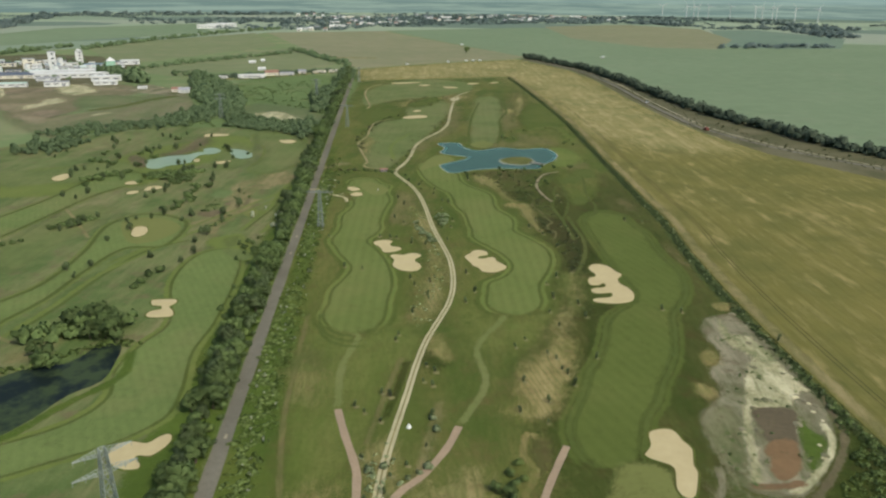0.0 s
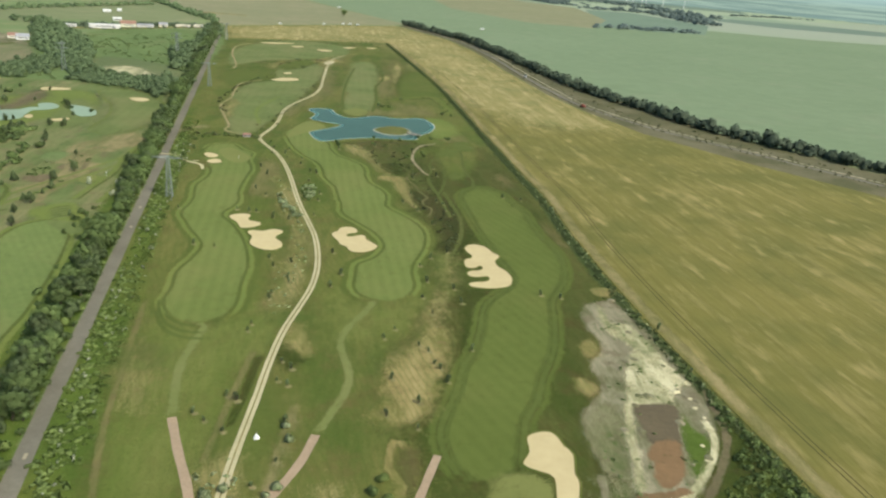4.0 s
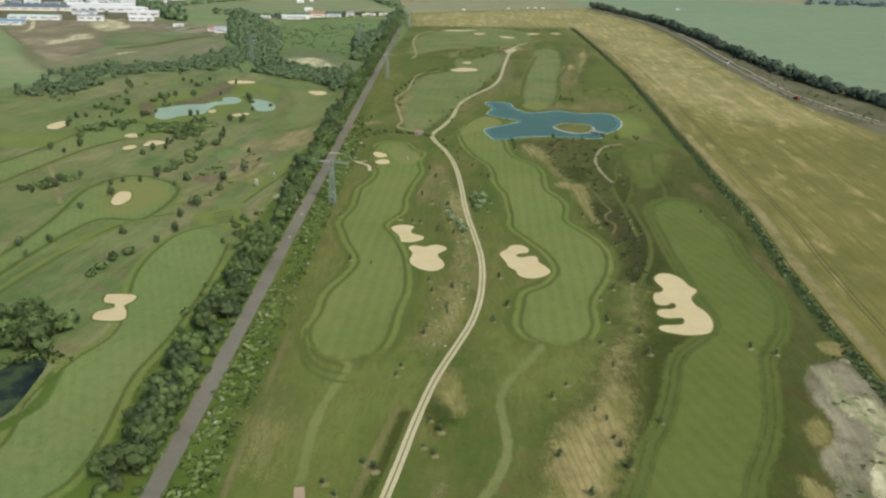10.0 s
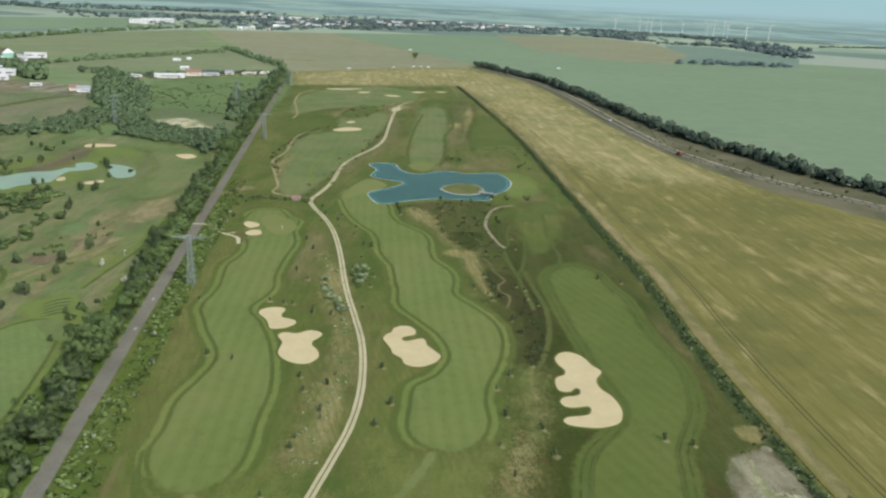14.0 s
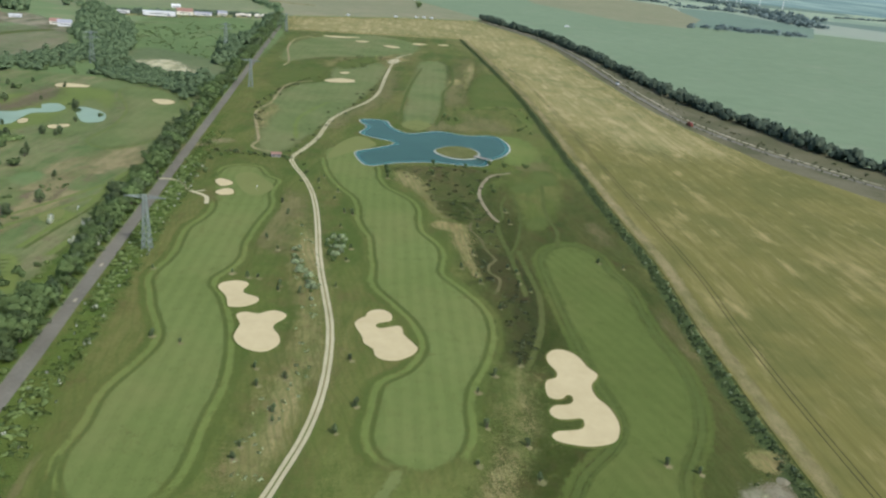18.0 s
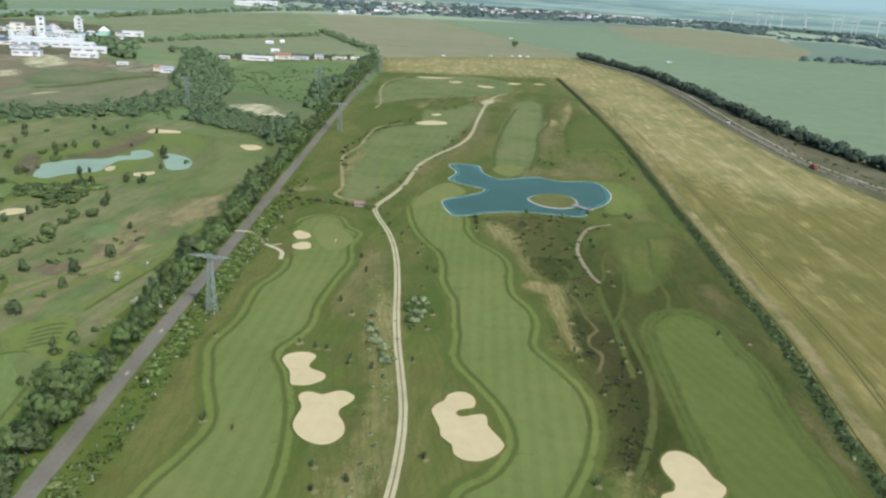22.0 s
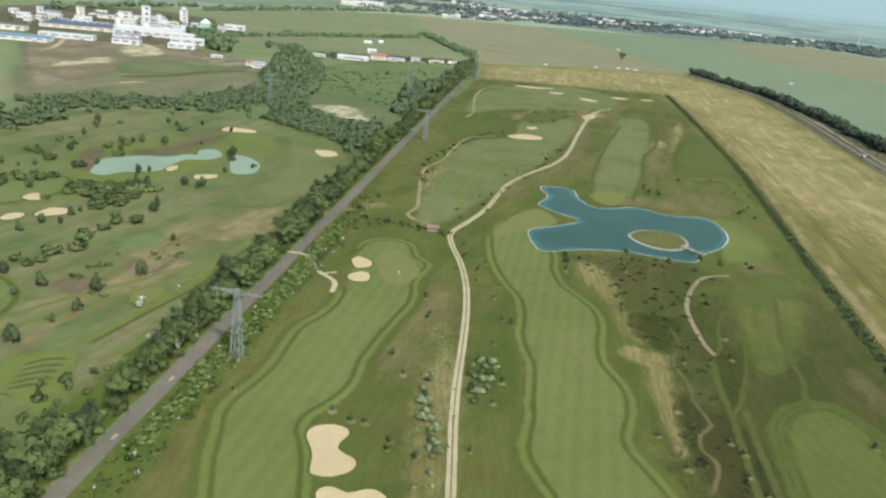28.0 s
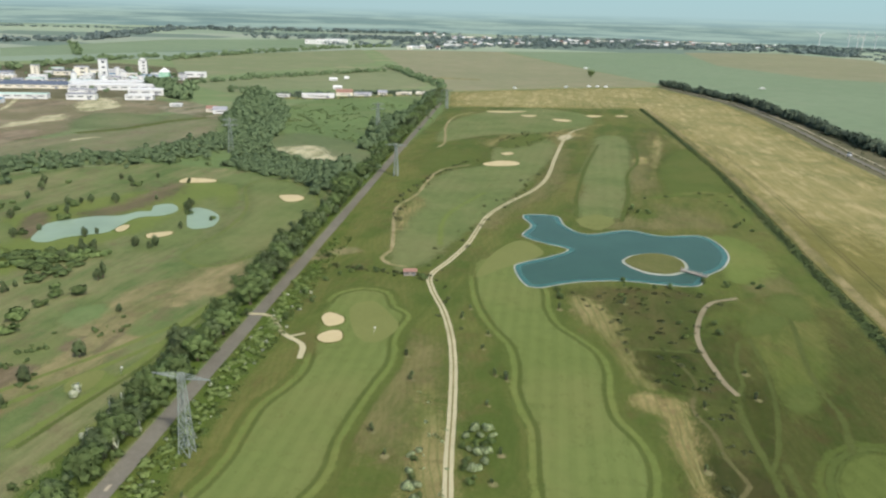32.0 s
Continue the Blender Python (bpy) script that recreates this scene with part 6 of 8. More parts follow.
shrub_kinds = [tree_kind("park_shrub", "low spreading green shrub on the older course", "bush", 2.8 + 0.3 * i, 2.6, 0.1, 200, 0.5, LEAF, 90 + i, lumps=6) for i in range(2)]
copse_kinds = [tree_kind("pond_tree", "tall leafy tree beside the dark pond", "tree", 3.6 + 0.5 * i, 7.5, 0.8, 700, 0.5, LEAF, 100 + i) for i in range(2)]
poplar_kinds = [tree_kind("columnar_tree", "tall narrow dark tree", "tree", 1.7, 9.5, 0.5, 300, 0.5, LEAF_DARK, 110, 0.3)]
blossom_kinds = [tree_kind("blossom_bush", "bush with white blossom in the hedgerow", "bush", 1.8, 2.6, 0.2, 190, 0.36, BLOSSOM, 120, lumps=5)]

rng = random.Random(5)
spots_a, spots_b = [], []
y = -20.0
while y < 1215:
    for x0, x1, low, high in ((-77.0, -75.2, 0.8 if y < 130 else 0.3 if y < 300 else 0.05, 0.3), (-74.0, -72.0, 0.85 if y < 300 else 0.6 if y < 430 else 0.4, 0.62), (-70.6, -68.4, 0.95, 0.85)):
        if 108 < y < 143 and x1 < -72.5 or 425 < y < 437 or rng.random() > low:
            continue
        (spots_a if rng.random() < high else spots_b).append((rng.uniform(x0, x1), y + rng.uniform(-1.6, 1.6)))
    y += 4.6 if y < 520 else 6.5
plant(hedge_kinds, [p for p in spots_a if p[1] < 150], "hedgerow along the road", 0.68, 1.12)
plant(hedge_kinds, [p for p in spots_a if 150 <= p[1] < 430], "hedgerow along the road", 0.82, 1.24)
plant(hedge_kinds, [p for p in spots_a if p[1] >= 430], "hedgerow along the road", 0.9, 1.5)
plant(bush_kinds, spots_b, "hedgerow along the road", 0.8, 1.2)
plant(bush_kinds, [(-66.6 + rng.uniform(-0.8, 0.4), y + rng.uniform(-3, 3)) for y in range(60, 430, 9)], "hedgerow along the road", 0.55, 0.85, 2.0)
plant(bush_kinds + hedge_kinds[1:3], [(rng.uniform(-79, -68), rng.uniform(62, 104)) for _ in range(48)], "hedgerow along the road", 0.6, 0.95, 2.0)
plant(young_kinds, ((-18.4, 326.4), (-12.6, 323.4), (-9.1, 322.9), (-1.4, 313.6), (-45.5, 328.1), (-3.5, 262.5), (-2.1, 253.4), (3.2, 241.4), (-3.5, 227), (5, 257), (22.9, 267.8), (24, 244.3), (18.9, 232.6), (-26.4, 275.7), (-35, 279.5), (-22.2, 145.1), (-17.1, 139.5), (-13.9, 154.5), (-22.2, 120.1), (-21.1, 114.9), (-14.3, 111.5), (-15.8, 104), (-21.4, 100.1), (-1, 141.8), (-3.7, 125.2), (-9.6, 116.3), (1.9, 170.8), (0.3, 161.2)), "young trees on the course", 0.42, 0.8, 3.4)
plant(young_kinds, ((-2.3, 250.9), (3.2, 237.1), (-4.3, 222.2), (-11.5, 196.8), (23.5, 243.8), (17.8, 229.5), (-0.9, 175.6), (0.6, 169.7), (-2.6, 164), (-25.1, 149.2), (-16.5, 156.9), (31.5, 162.2), (46.4, 178.6), (26.9, 142.6), (48, 166.7), (48.4, 158.8), (37.4, 148.4), (34.4, 135.4), (61.1, 178.2), (44, 182.5), (29.9, 164.9), (46.8, 170.1), (46.6, 161), (57.6, 235.4), (52.8, 220.1), (53.5, 206.1), (37.9, 194.9), (33, 188.3)), "young trees on the course", 0.42, 0.8, 3.4)
plant(young_kinds, ((133.1, 345.2), (65.7, 339.2), (71.1, 326), (87.1, 336.8), (88.7, 320.2), (74.6, 304.9), (73.2, 267.1), (64.3, 261), (57.8, 252.1), (58.3, 236.4), (66.7, 227.7), (-6.7, 406.6), (-3.4, 390.8), (-9.4, 360.8), (-4.6, 350.4), (8.2, 440.3), (17.9, 426.9), (16.6, 415.3), (24.5, 394.6), (19.4, 378.5), (23.4, 354.5), (21.7, 342.3), (43.7, 469.2), (42.9, 454.2), (68, 464.1), (70.6, 483.4), (97, 409.2), (95.6, 392.8), (79.3, 385.6), (72.3, 353.9)), "young trees on the course", 0.42, 0.8, 3.4)
plant(young_kinds, ((10.7, 449.4), (15.8, 426.4), (20.9, 397), (21.3, 379.6), (63.8, 340.6), (70.4, 331.4), (84.4, 341.3), (86, 327), (124.4, 350.3), (152.9, 426.3), (5.9, 312.1), (18, 318.4), (100.6, 220.4), (107.8, 217.1), (135.2, 188.7), (59, 253.4), (66.8, 228.2), (66.6, 214.5), (-10.4, 201.8), (-3.8, 226.5), (3.2, 240.7), (18.2, 232.8), (24.1, 245.2), (-2.4, 253.5), (-1.3, 317.2)), "young trees on the course", 0.42, 0.8, 3.4)
plant(silver_kinds, ((1.8, 351), (3.8, 352.9), (2.3, 343.9), (2.7, 337.3), (5, 338.6), (5, 332.7), (6.8, 329.5), (4.8, 329.1), (8.4, 325.2), (8.7, 319.7), (10.1, 318.9), (8.5, 316.5), (10.4, 315.9), (14.6, 361.1), (16.7, 364.8), (18.5, 361.9), (19.9, 365.5), (21.6, 362.6), (15.9, 355.2), (18.2, 354.2), (20.5, 354.6), (16.6, 346.6), (18.7, 347.1), (20, 350.2), (10.3, 307.1)), "silver bushes by the track", 0.65, 1.15, 1.2)
plant(bush_kinds, ((3, 349), (3.4, 341), (6, 335), (7.4, 323), (9.6, 313), (14.3, 356.3), (17.6, 358), (16.7, 341.2), (17.6, 343.5), (15.6, 350), (19.4, 357.5), (21, 359.3), (15.2, 347)), "green bushes by the track", 0.3, 0.5, 1.0)
plant(silver_kinds, ((-11.7, 107.9), (-9.4, 110.1), (-6.3, 112.2), (-3.9, 114.5), (-0.6, 139.9), (-0.2, 133.6), (-16.1, 115.7), (-19.8, 113.5)), "silver bushes by the track", 0.6, 1.05, 1.5)
plant(bush_kinds, ((-82.5, 325.5), (-84.1, 316.8), (-82.3, 309.2), (-78.6, 316), (-80.5, 328), (-88, 292), (-85.5, 301)), "loose bushes beside the hedgerow", 0.4, 0.65, 1.5)
plant(west_kinds, ((-182.2, 372.6), (-224.5, 495.2), (-234.3, 495.8), (-238.8, 492.6), (-219.3, 500.2), (-210.7, 465.6), (-238.7, 482.3), (-197.6, 464.7), (-207, 426.7), (-155.2, 344.2), (-157.7, 365.2), (-161.1, 325.6), (-131, 297.6), (-150, 366.9), (-144.6, 375.5), (-131.4, 362.2), (-134, 455.6), (-110, 348.8), (-91, 315.6), (-111.2, 302.5), (-114.7, 320.2), (-114.3, 289.9), (-116, 338.2), (-155.7, 286.4), (-158.2, 272.2), (-164.9, 281.3), (-109.2, 350.9), (-110.5, 426.8)), "trees on the older course", 0.5, 0.85)
plant(west_kinds, ((-133.7, 498.2), (-125.1, 547.5), (-146.9, 575.9), (-186, 362), (-192.7, 345.1), (-188.8, 349.8), (-186.3, 354.7), (-199.8, 502.6), (-209.6, 563.7), (-200.4, 569.9), (-170.7, 584.4), (-161.6, 360.1), (-166.6, 414.3), (-158.4, 427.4), (-170.2, 509.9), (-159.8, 499.9), (-221.2, 532.7), (-238.5, 529.8), (-272.7, 540), (-238.1, 572.2), (-205.7, 624.3), (-194.6, 637.3), (-170.7, 627.7), (-234.3, 470.5), (-216.4, 461.3), (-219.5, 418.1), (-209.5, 413.4)), "trees on the older course", 0.5, 0.85)
plant(shrub_kinds, ((-211.7, 320.3), (-208.7, 323), (-205.2, 326.6), (-197.9, 349.2), (-194.7, 354.4), (-192.1, 362), (-189.4, 367.5), (-123.8, 270.9), (-121.6, 276.8), (-125.6, 263.8), (-127.2, 257), (-83.5, 229.4), (-210.6, 462), (-219.2, 475.9), (-216.2, 446.1), (-183.1, 452.8), (-178.8, 464.2), (-175.8, 474.3), (-163.4, 457), (-157.4, 463.4), (-145, 443.4), (-139.5, 428), (-88.2, 309.9), (-86.8, 319.1), (-82.4, 328.6)), "shrubs on the older course", 0.6, 1.0)
plant(copse_kinds, ((-149.2, 201.2), (-142.5, 192.5), (-137.2, 186.9), (-136.9, 214.6), (-130.6, 209.1), (-130.6, 217.9), (-125.4, 212.4), (-120.9, 208.5), (-117.5, 204.3), (-121.1, 204.5), (-127, 204.9), (-133.5, 182.3), (-128.9, 221.3), (-123.7, 217.9), (-119.5, 214.6), (-122.1, 211.1), (-127.1, 214.3)), "copse by the dark pond", 0.7, 1.1)
plant(west_kinds + shrub_kinds, ((-149.8, 573.5), (-141.5, 556.9), (-125.3, 551), (-162, 493), (-166.9, 514.7), (-200.3, 547.2), (-141.3, 500.3), (-132.6, 501.9), (-195.8, 515.9), (-155.2, 490.1), (-161.5, 476.9), (-159.1, 481.2), (-163.8, 472.7), (-166.2, 464.9), (-156.6, 485.7), (-133.8, 531), (-149.3, 577.5), (-187.8, 571.9), (-238.4, 561.2), (-213.8, 628.5), (-198.5, 612.4), (-238.1, 611.4), (-195.4, 613.1), (-250.5, 608.6), (-204.9, 568.3)), "trees round the pond", 0.55, 0.95)
plant(west_kinds, ((-160.4, 437.8), (-159.8, 443.8), (-165, 425.1), (-170.6, 415.3), (-164.4, 416.9), (-110.2, 425.6), (-128.2, 371), (-108.2, 358.6), (-112.6, 349), (-111.5, 333.7), (-110.7, 373.1), (-104.3, 390.3), (-101.9, 393.3), (-140.5, 498.3), (-132.5, 500.7), (-143.4, 562.2), (-121.9, 550), (-134.5, 531.8), (-161.3, 489.2), (-168.1, 512.4), (-132.4, 455.9), (-209.2, 621.5), (-196.9, 608.4), (-242.2, 592.1), (-271.4, 561.1)), "trees on the older course", 0.6, 1.0, 5.0)
plant(shrub_kinds, ((-148, 386.8), (-143.3, 384.6), (-141.1, 387.1), (-140.8, 389.6), (-141.1, 397.7), (-139.6, 400.2), (-136.3, 402.7), (-140.2, 414.8), (-141.1, 418.7), (-141.9, 426.7), (-138.9, 435.4), (-136.1, 436.8), (-134.1, 439.4), (-238.9, 524.4), (-231.7, 520.7), (-225.9, 519), (-218.9, 513.1), (-242.7, 523.2), (-209.5, 484.3), (-201.8, 477.1), (-199.8, 484.3), (-208.6, 475.1), (-238.2, 549.5), (-228.5, 547.2), (-225.3, 548.3), (-204.5, 562.3), (-210.3, 549.3), (-194.8, 536.3), (-199.8, 507.9)), "shrubs on the older course", 0.75, 1.25, 4.0)
plant(bush_kinds, ((43.5, 474.5), (44.1, 465.3), (71, 490), (67.9, 471.6), (83.2, 483.8), (89.3, 484.1), (104.5, 494.2), (112.3, 490), (124.5, 495), (125.7, 489.6), (95.6, 609.1), (100.3, 607.6), (93.2, 617.4), (97.3, 447.9), (96.8, 439.1), (85, 446.2), (84.4, 434.5), (142.6, 585.9), (148.8, 579.9)), "bushes round the lake", 0.4, 0.75, 2.0)
plant(poplar_kinds, ((-133.8, 458.8), (-110.2, 425.2), (-138.9, 425.8), (-158.7, 445.9), (-158.3, 438.6), (-138.2, 434.3), (-133.9, 437.9)), "columnar trees", 0.6, 1.0)
plant(blossom_kinds, ((-78.2, 348.2), (-75.9, 346.6), (-74.1, 347.4), (-75.7, 355.9), (-73.3, 355.7), (-92.6, 368)), "blossom bushes in the hedgerow", 0.8, 1.2, 1.0)
plant(bush_kinds, ((8.2, 94.7), (13.7, 103.1), (18.6, 109.9), (21.7, 114.7), (21.9, 107.1), (18.1, 98.1), (14.2, 92.4), (10, 92.4)) + ((15, 98), (12, 96), (19, 104), (17, 101), (20, 110), (10, 90), (14, 88)), "bushes between the tees", 0.5, 0.9, 1.5)
plant(bush_kinds, ((-48, 470), (-52, 455), (-44, 478), (-40, 482), (-50, 440), (-52, 430), (-47, 447), (-30, 484), (-22, 480), (-54, 500), (-38, 486), (-10, 478)), "bushes by the junction", 0.4, 0.75, 2)
plant(hedge_kinds, ((164.8, 1631.2),), "single trees in the fields", 1.6, 1.7)
for kinds in (hedge_kinds, bush_kinds, young_kinds, silver_kinds, west_kinds, shrub_kinds, copse_kinds, poplar_kinds, blossom_kinds):
    for k in kinds:
        for o in (*k.children_recursive, k):
            bpy.data.objects.remove(o)


def thicket(name, spots, material, label, category, count=44, lumps=4, seed=7, core=0.85, leaf=0.26):
    """Many crowns in one mesh; spots are x, y, radius, height."""
    vs, fs, ns, n = [], [], [], 0
    kinds = [leaf_cloud(seed + i, 1.0, 1.0, 0.0, count, leaf, lumps, core=core) for i in range(6)]
    r = np.random.default_rng(seed)
    for x, y, rad, h in spots:
        q, f, away = kinds[r.integers(6)]
        t = r.uniform(0, math.tau)
        m = np.array(((math.cos(t), -math.sin(t), 0), (math.sin(t), math.cos(t), 0), (0, 0, 1)))
        vs.append((q @ m.T) * (rad, rad, h) + (x, y, 0))
        fs.append(f + n)
        lift = away @ m.T + (0, 0, 0.45)
        ns.append(lift / np.linalg.norm(lift, axis=1)[:, None])
        n += len(q)
    me = foliage(name, np.concatenate(vs), np.concatenate(fs), np.concatenate(ns), material)
    return tagged(new(name, me), label, category, kind="stuff")


def along(line, step, spread, rad, height, seed):
    """Spots scattered along a line."""
    r = random.Random(seed)
    out = []
    for a, b in zip(line, line[1:]):
        a, b = Vector((*a, 0)), Vector((*b, 0))
        n = max(1, int((b - a).length / step))
        for i in range(n):
            p = a + (b - a) * ((i + r.random()) / n)
            s = r.uniform(0.65, 1.25)
            out.append((p.x + r.uniform(-1, 1) * spread, p.y + r.uniform(-1, 1) * spread, rad * s, height * s * r.uniform(0.8, 1.15)))
    return out


def within(points, count, rad, height, seed):
    """Spots scattered inside an outline."""
    r = random.Random(seed)
    xs, ys = [p[0] for p in points], [p[1] for p in points]
    out = []
    while len(out) < count:
        x, y = r.uniform(min(xs), max(xs)), r.uniform(min(ys), max(ys))
        inside = False
        for (ax, ay), (bx, by) in zip(points, points[1:] + points[:1]):
            if (ay > y) != (by > y) and x < (bx - ax) * (y - ay) / (by - ay) + ax:
                inside = not inside
        if inside:
            s = r.uniform(0.6, 1.25)
            out.append((x, y, rad * s, height * s))
    return out


mounds("spoil_lumps", within(((123.7, 201.4), (123.3, 181.2), (124, 163.4), (125.6, 149.4), (115.1, 144.5), (106.8, 145), (97.4, 135.1), (90.6, 117), (80.9, 106.7), (89.6, 125.9), (107.4, 152.4), (112.8, 172.7), (116.9, 191.3)), 7, 1.6, 0.35, 61) + within(((116.8, 212.9), (128.7, 218.1), (128, 195.8), (125, 163.4), (127.5, 149.3), (122.3, 130.3), (111.4, 112.9), (99.3, 101.7), (85.7, 100), (79.7, 104.2), (81.5, 117.5), (91.1, 135.5), (96.9, 153), (108.7, 172.9), (110.3, 191.7)), 14, 1.4, 0.35, 62), GREY_SOIL, "low lumps of grey spoil")
mounds("pale_spoil_lumps", within(((123.7, 201.4), (123.3, 181.2), (124, 163.4), (125.6, 149.4), (115.1, 144.5), (106.8, 145), (97.4, 135.1), (90.6, 117), (80.9, 106.7), (89.6, 125.9), (107.4, 152.4), (112.8, 172.7), (116.9, 191.3)), 16, 1.2, 0.3, 63) + within(((126.4, 147.5), (121.5, 130.4), (111.7, 114.3), (100.7, 104.1), (95.3, 103.2), (108.8, 115.9), (117, 130.6), (119.8, 142.4)), 6, 1.0, 0.25, 64), PALE_SOIL, "low lumps of pale chalky spoil")
def outside(points, spots):
    """The spots that lie outside an outline."""
    keep = []
    for s in spots:
        inside = False
        for (ax, ay), (bx, by) in zip(points, points[1:] + points[:1]):
            if (ay > s[1]) != (by > s[1]) and s[0] < (bx - ax) * (s[1] - ay) / (by - ay) + ax:
                inside = not inside
        if not inside:
            keep.append(s)
    return keep


CLEARING = ((-174, 786), (-161, 838), (-101, 797), (-81, 739), (-86, 696), (-116, 703), (-146, 728))
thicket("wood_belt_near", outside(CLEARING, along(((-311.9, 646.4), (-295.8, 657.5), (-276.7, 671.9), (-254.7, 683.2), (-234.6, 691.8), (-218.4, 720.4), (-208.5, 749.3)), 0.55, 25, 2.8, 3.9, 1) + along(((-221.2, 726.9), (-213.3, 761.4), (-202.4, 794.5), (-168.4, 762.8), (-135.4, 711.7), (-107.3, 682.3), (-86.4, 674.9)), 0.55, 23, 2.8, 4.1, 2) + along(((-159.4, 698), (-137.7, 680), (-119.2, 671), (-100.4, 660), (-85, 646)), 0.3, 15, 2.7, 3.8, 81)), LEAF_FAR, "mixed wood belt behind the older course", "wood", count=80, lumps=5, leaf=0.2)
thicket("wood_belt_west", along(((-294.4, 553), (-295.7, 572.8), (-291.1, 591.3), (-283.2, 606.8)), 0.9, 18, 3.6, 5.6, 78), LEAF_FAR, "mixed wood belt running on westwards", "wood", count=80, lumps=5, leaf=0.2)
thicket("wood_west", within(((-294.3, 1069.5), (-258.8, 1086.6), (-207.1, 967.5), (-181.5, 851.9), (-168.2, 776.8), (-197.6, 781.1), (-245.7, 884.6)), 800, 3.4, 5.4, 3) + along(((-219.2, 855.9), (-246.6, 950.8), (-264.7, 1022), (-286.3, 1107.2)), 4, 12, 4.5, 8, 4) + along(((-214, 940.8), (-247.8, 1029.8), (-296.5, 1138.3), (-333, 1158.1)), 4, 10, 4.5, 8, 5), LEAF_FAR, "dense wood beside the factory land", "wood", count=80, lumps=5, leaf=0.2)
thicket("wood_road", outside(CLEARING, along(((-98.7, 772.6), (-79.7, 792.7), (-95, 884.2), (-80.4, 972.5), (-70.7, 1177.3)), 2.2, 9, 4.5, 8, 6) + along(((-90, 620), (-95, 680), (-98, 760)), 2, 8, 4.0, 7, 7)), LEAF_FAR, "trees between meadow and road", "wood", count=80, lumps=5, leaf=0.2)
thicket("bushes_west", outside(CLEARING, within(((-304.1, 635.1), (-276.2, 651.3), (-231.6, 677.4), (-171.2, 675.2), (-128.5, 662.6), (-87.6, 647.6), (-70.8, 635.7), (-69.2, 756.3), (-57.7, 879.8), (-58, 1116.4), (-122.4, 1087), (-194.3, 998.4), (-212.9, 918.8), (-270.3, 1019.5), (-259.7, 921.9), (-218.3, 774), (-243, 700.5), (-289.1, 672.3), (-320.1, 658.3)), 420, 2.0, 1.5, 8)) + within(((-224.6, 985.3), (-197.1, 1116.4), (-77.7, 1173.9), (-58, 1116.4), (-77.6, 951.3), (-95, 884.2), (-149.8, 829.2), (-176.8, 836.1)), 60, 2.4, 0.8, 9), LEAF_MEADOW, "scattered bushes on rough land", "bush", count=50)
thicket("hamlet_bushes", along(((-300, 1096), (-232, 1131), (-170, 1182), (-85, 1226)), 2.2, 7, 3.4, 5.0, 82) + along(((-280, 1090), (-205, 1103), (-150, 1160), (-90, 1195)), 7, 5, 2.4, 2.2, 83), LEAF_ROW, "bushes and low trees round the farm sheds", "bush", count=50, leaf=0.2)
thicket("hedgerow_far", along(((-426.9, 1219.1), (-377.4, 1330.7), (-311.4, 1443.9), (-213.9, 1591.7)), 5, 6, 4.5, 7, 10) + along(((-668.1, 1676.1), (-614.9, 1981.1), (-494.8, 2391.6), (-369.6, 2624.4)), 7, 9, 6, 9, 11) + along(((-221, 1700.2), (-152.5, 1519.2), (-110.2, 1401.8), (-73.9, 1294.8)), 6, 5, 5, 8, 12) + along(((-766.3, 1305.5), (-768.4, 1456.8), (-762.7, 1593.6), (-722.1, 1767.3)), 7, 8, 6, 9, 13) + along(((-453, 1223.1), (-386.9, 1092.1), (-345.8, 1044.6)), 4, 7, 5, 9, 14) + along(((-398.5, 1086.2), (-402.4, 1161.7), (-382.4, 1132)), 4, 10, 5, 9, 15) + along(((-1106.9, 2114.2), (-877.3, 1735.5)), 6, 5, 6, 10, 16),
        LEAF_FAR, "far hedgerows between the fields", "hedge")
TREEROW = ((620, 60), (520, 270), (440, 430), *((378.5, 552.9), (369.9, 598.4), (362, 648.5), (346.6, 716.8), (336.4, 822.5), (342.3, 1024.6), (330.3, 1271.8), (270.3, 1505.3)))
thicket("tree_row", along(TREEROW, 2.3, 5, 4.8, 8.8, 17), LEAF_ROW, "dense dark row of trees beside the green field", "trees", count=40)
thicket("embankment_bushes", along([(x - 5, y) for x, y in RAIL], 5.0, 1.2, 1.1, 1.2, 18) + along([(x + 6, y) for x, y in RAIL], 5.0, 1.2, 1.1, 1.2, 76) + along([(x + 20, y) for x, y in RAIL], 8, 8, 1.5, 1.4, 19), LEAF_SCRUB, "small bushes on the embankment", "bush", count=26, lumps=3, core=0.3)
thicket("ditch_bushes", along(DITCH, 0.7, 2.2, 0.95, 0.8, 20), LEAF_DITCH, "low bushes and weeds in the field ditch", "bush", count=30, lumps=3, core=0.3)
thicket("ditch_flowers", along(DITCH[1:7], 5.5, 2.4, 0.7, 1.3, 21), LEAF_GREY, "pale flowering weeds in the ditch", "weeds", count=26, lumps=3, core=0.3)
thicket("verge_weeds", along([(-54.5, y) for y in range(30, 560, 50)], 0.6, 4.6, 1.3, 0.6, 22), LEAF_LIGHT, "tall green weeds on the road verge", "weeds", count=26, lumps=3, core=0.3)
thicket("verge_bushes", along([(-56.0, y) for y in range(30, 300, 45)], 0.9, 4.0, 1.15, 0.65, 52) + along([(-56.0, y) for y in range(300, 520, 45)], 1.0, 3.6, 1.2, 0.9, 53), LEAF_VERGE, "tall dense weeds and brambles beside the road", "weeds", count=40, lumps=4)
thicket("verge_flowers", along([(-54.5, y) for y in range(60, 480, 50)], 4.5, 5.0, 0.7, 1.2, 23), BLOSSOM, "white flowering umbels among the weeds", "weeds", count=26, lumps=3, core=0.3)
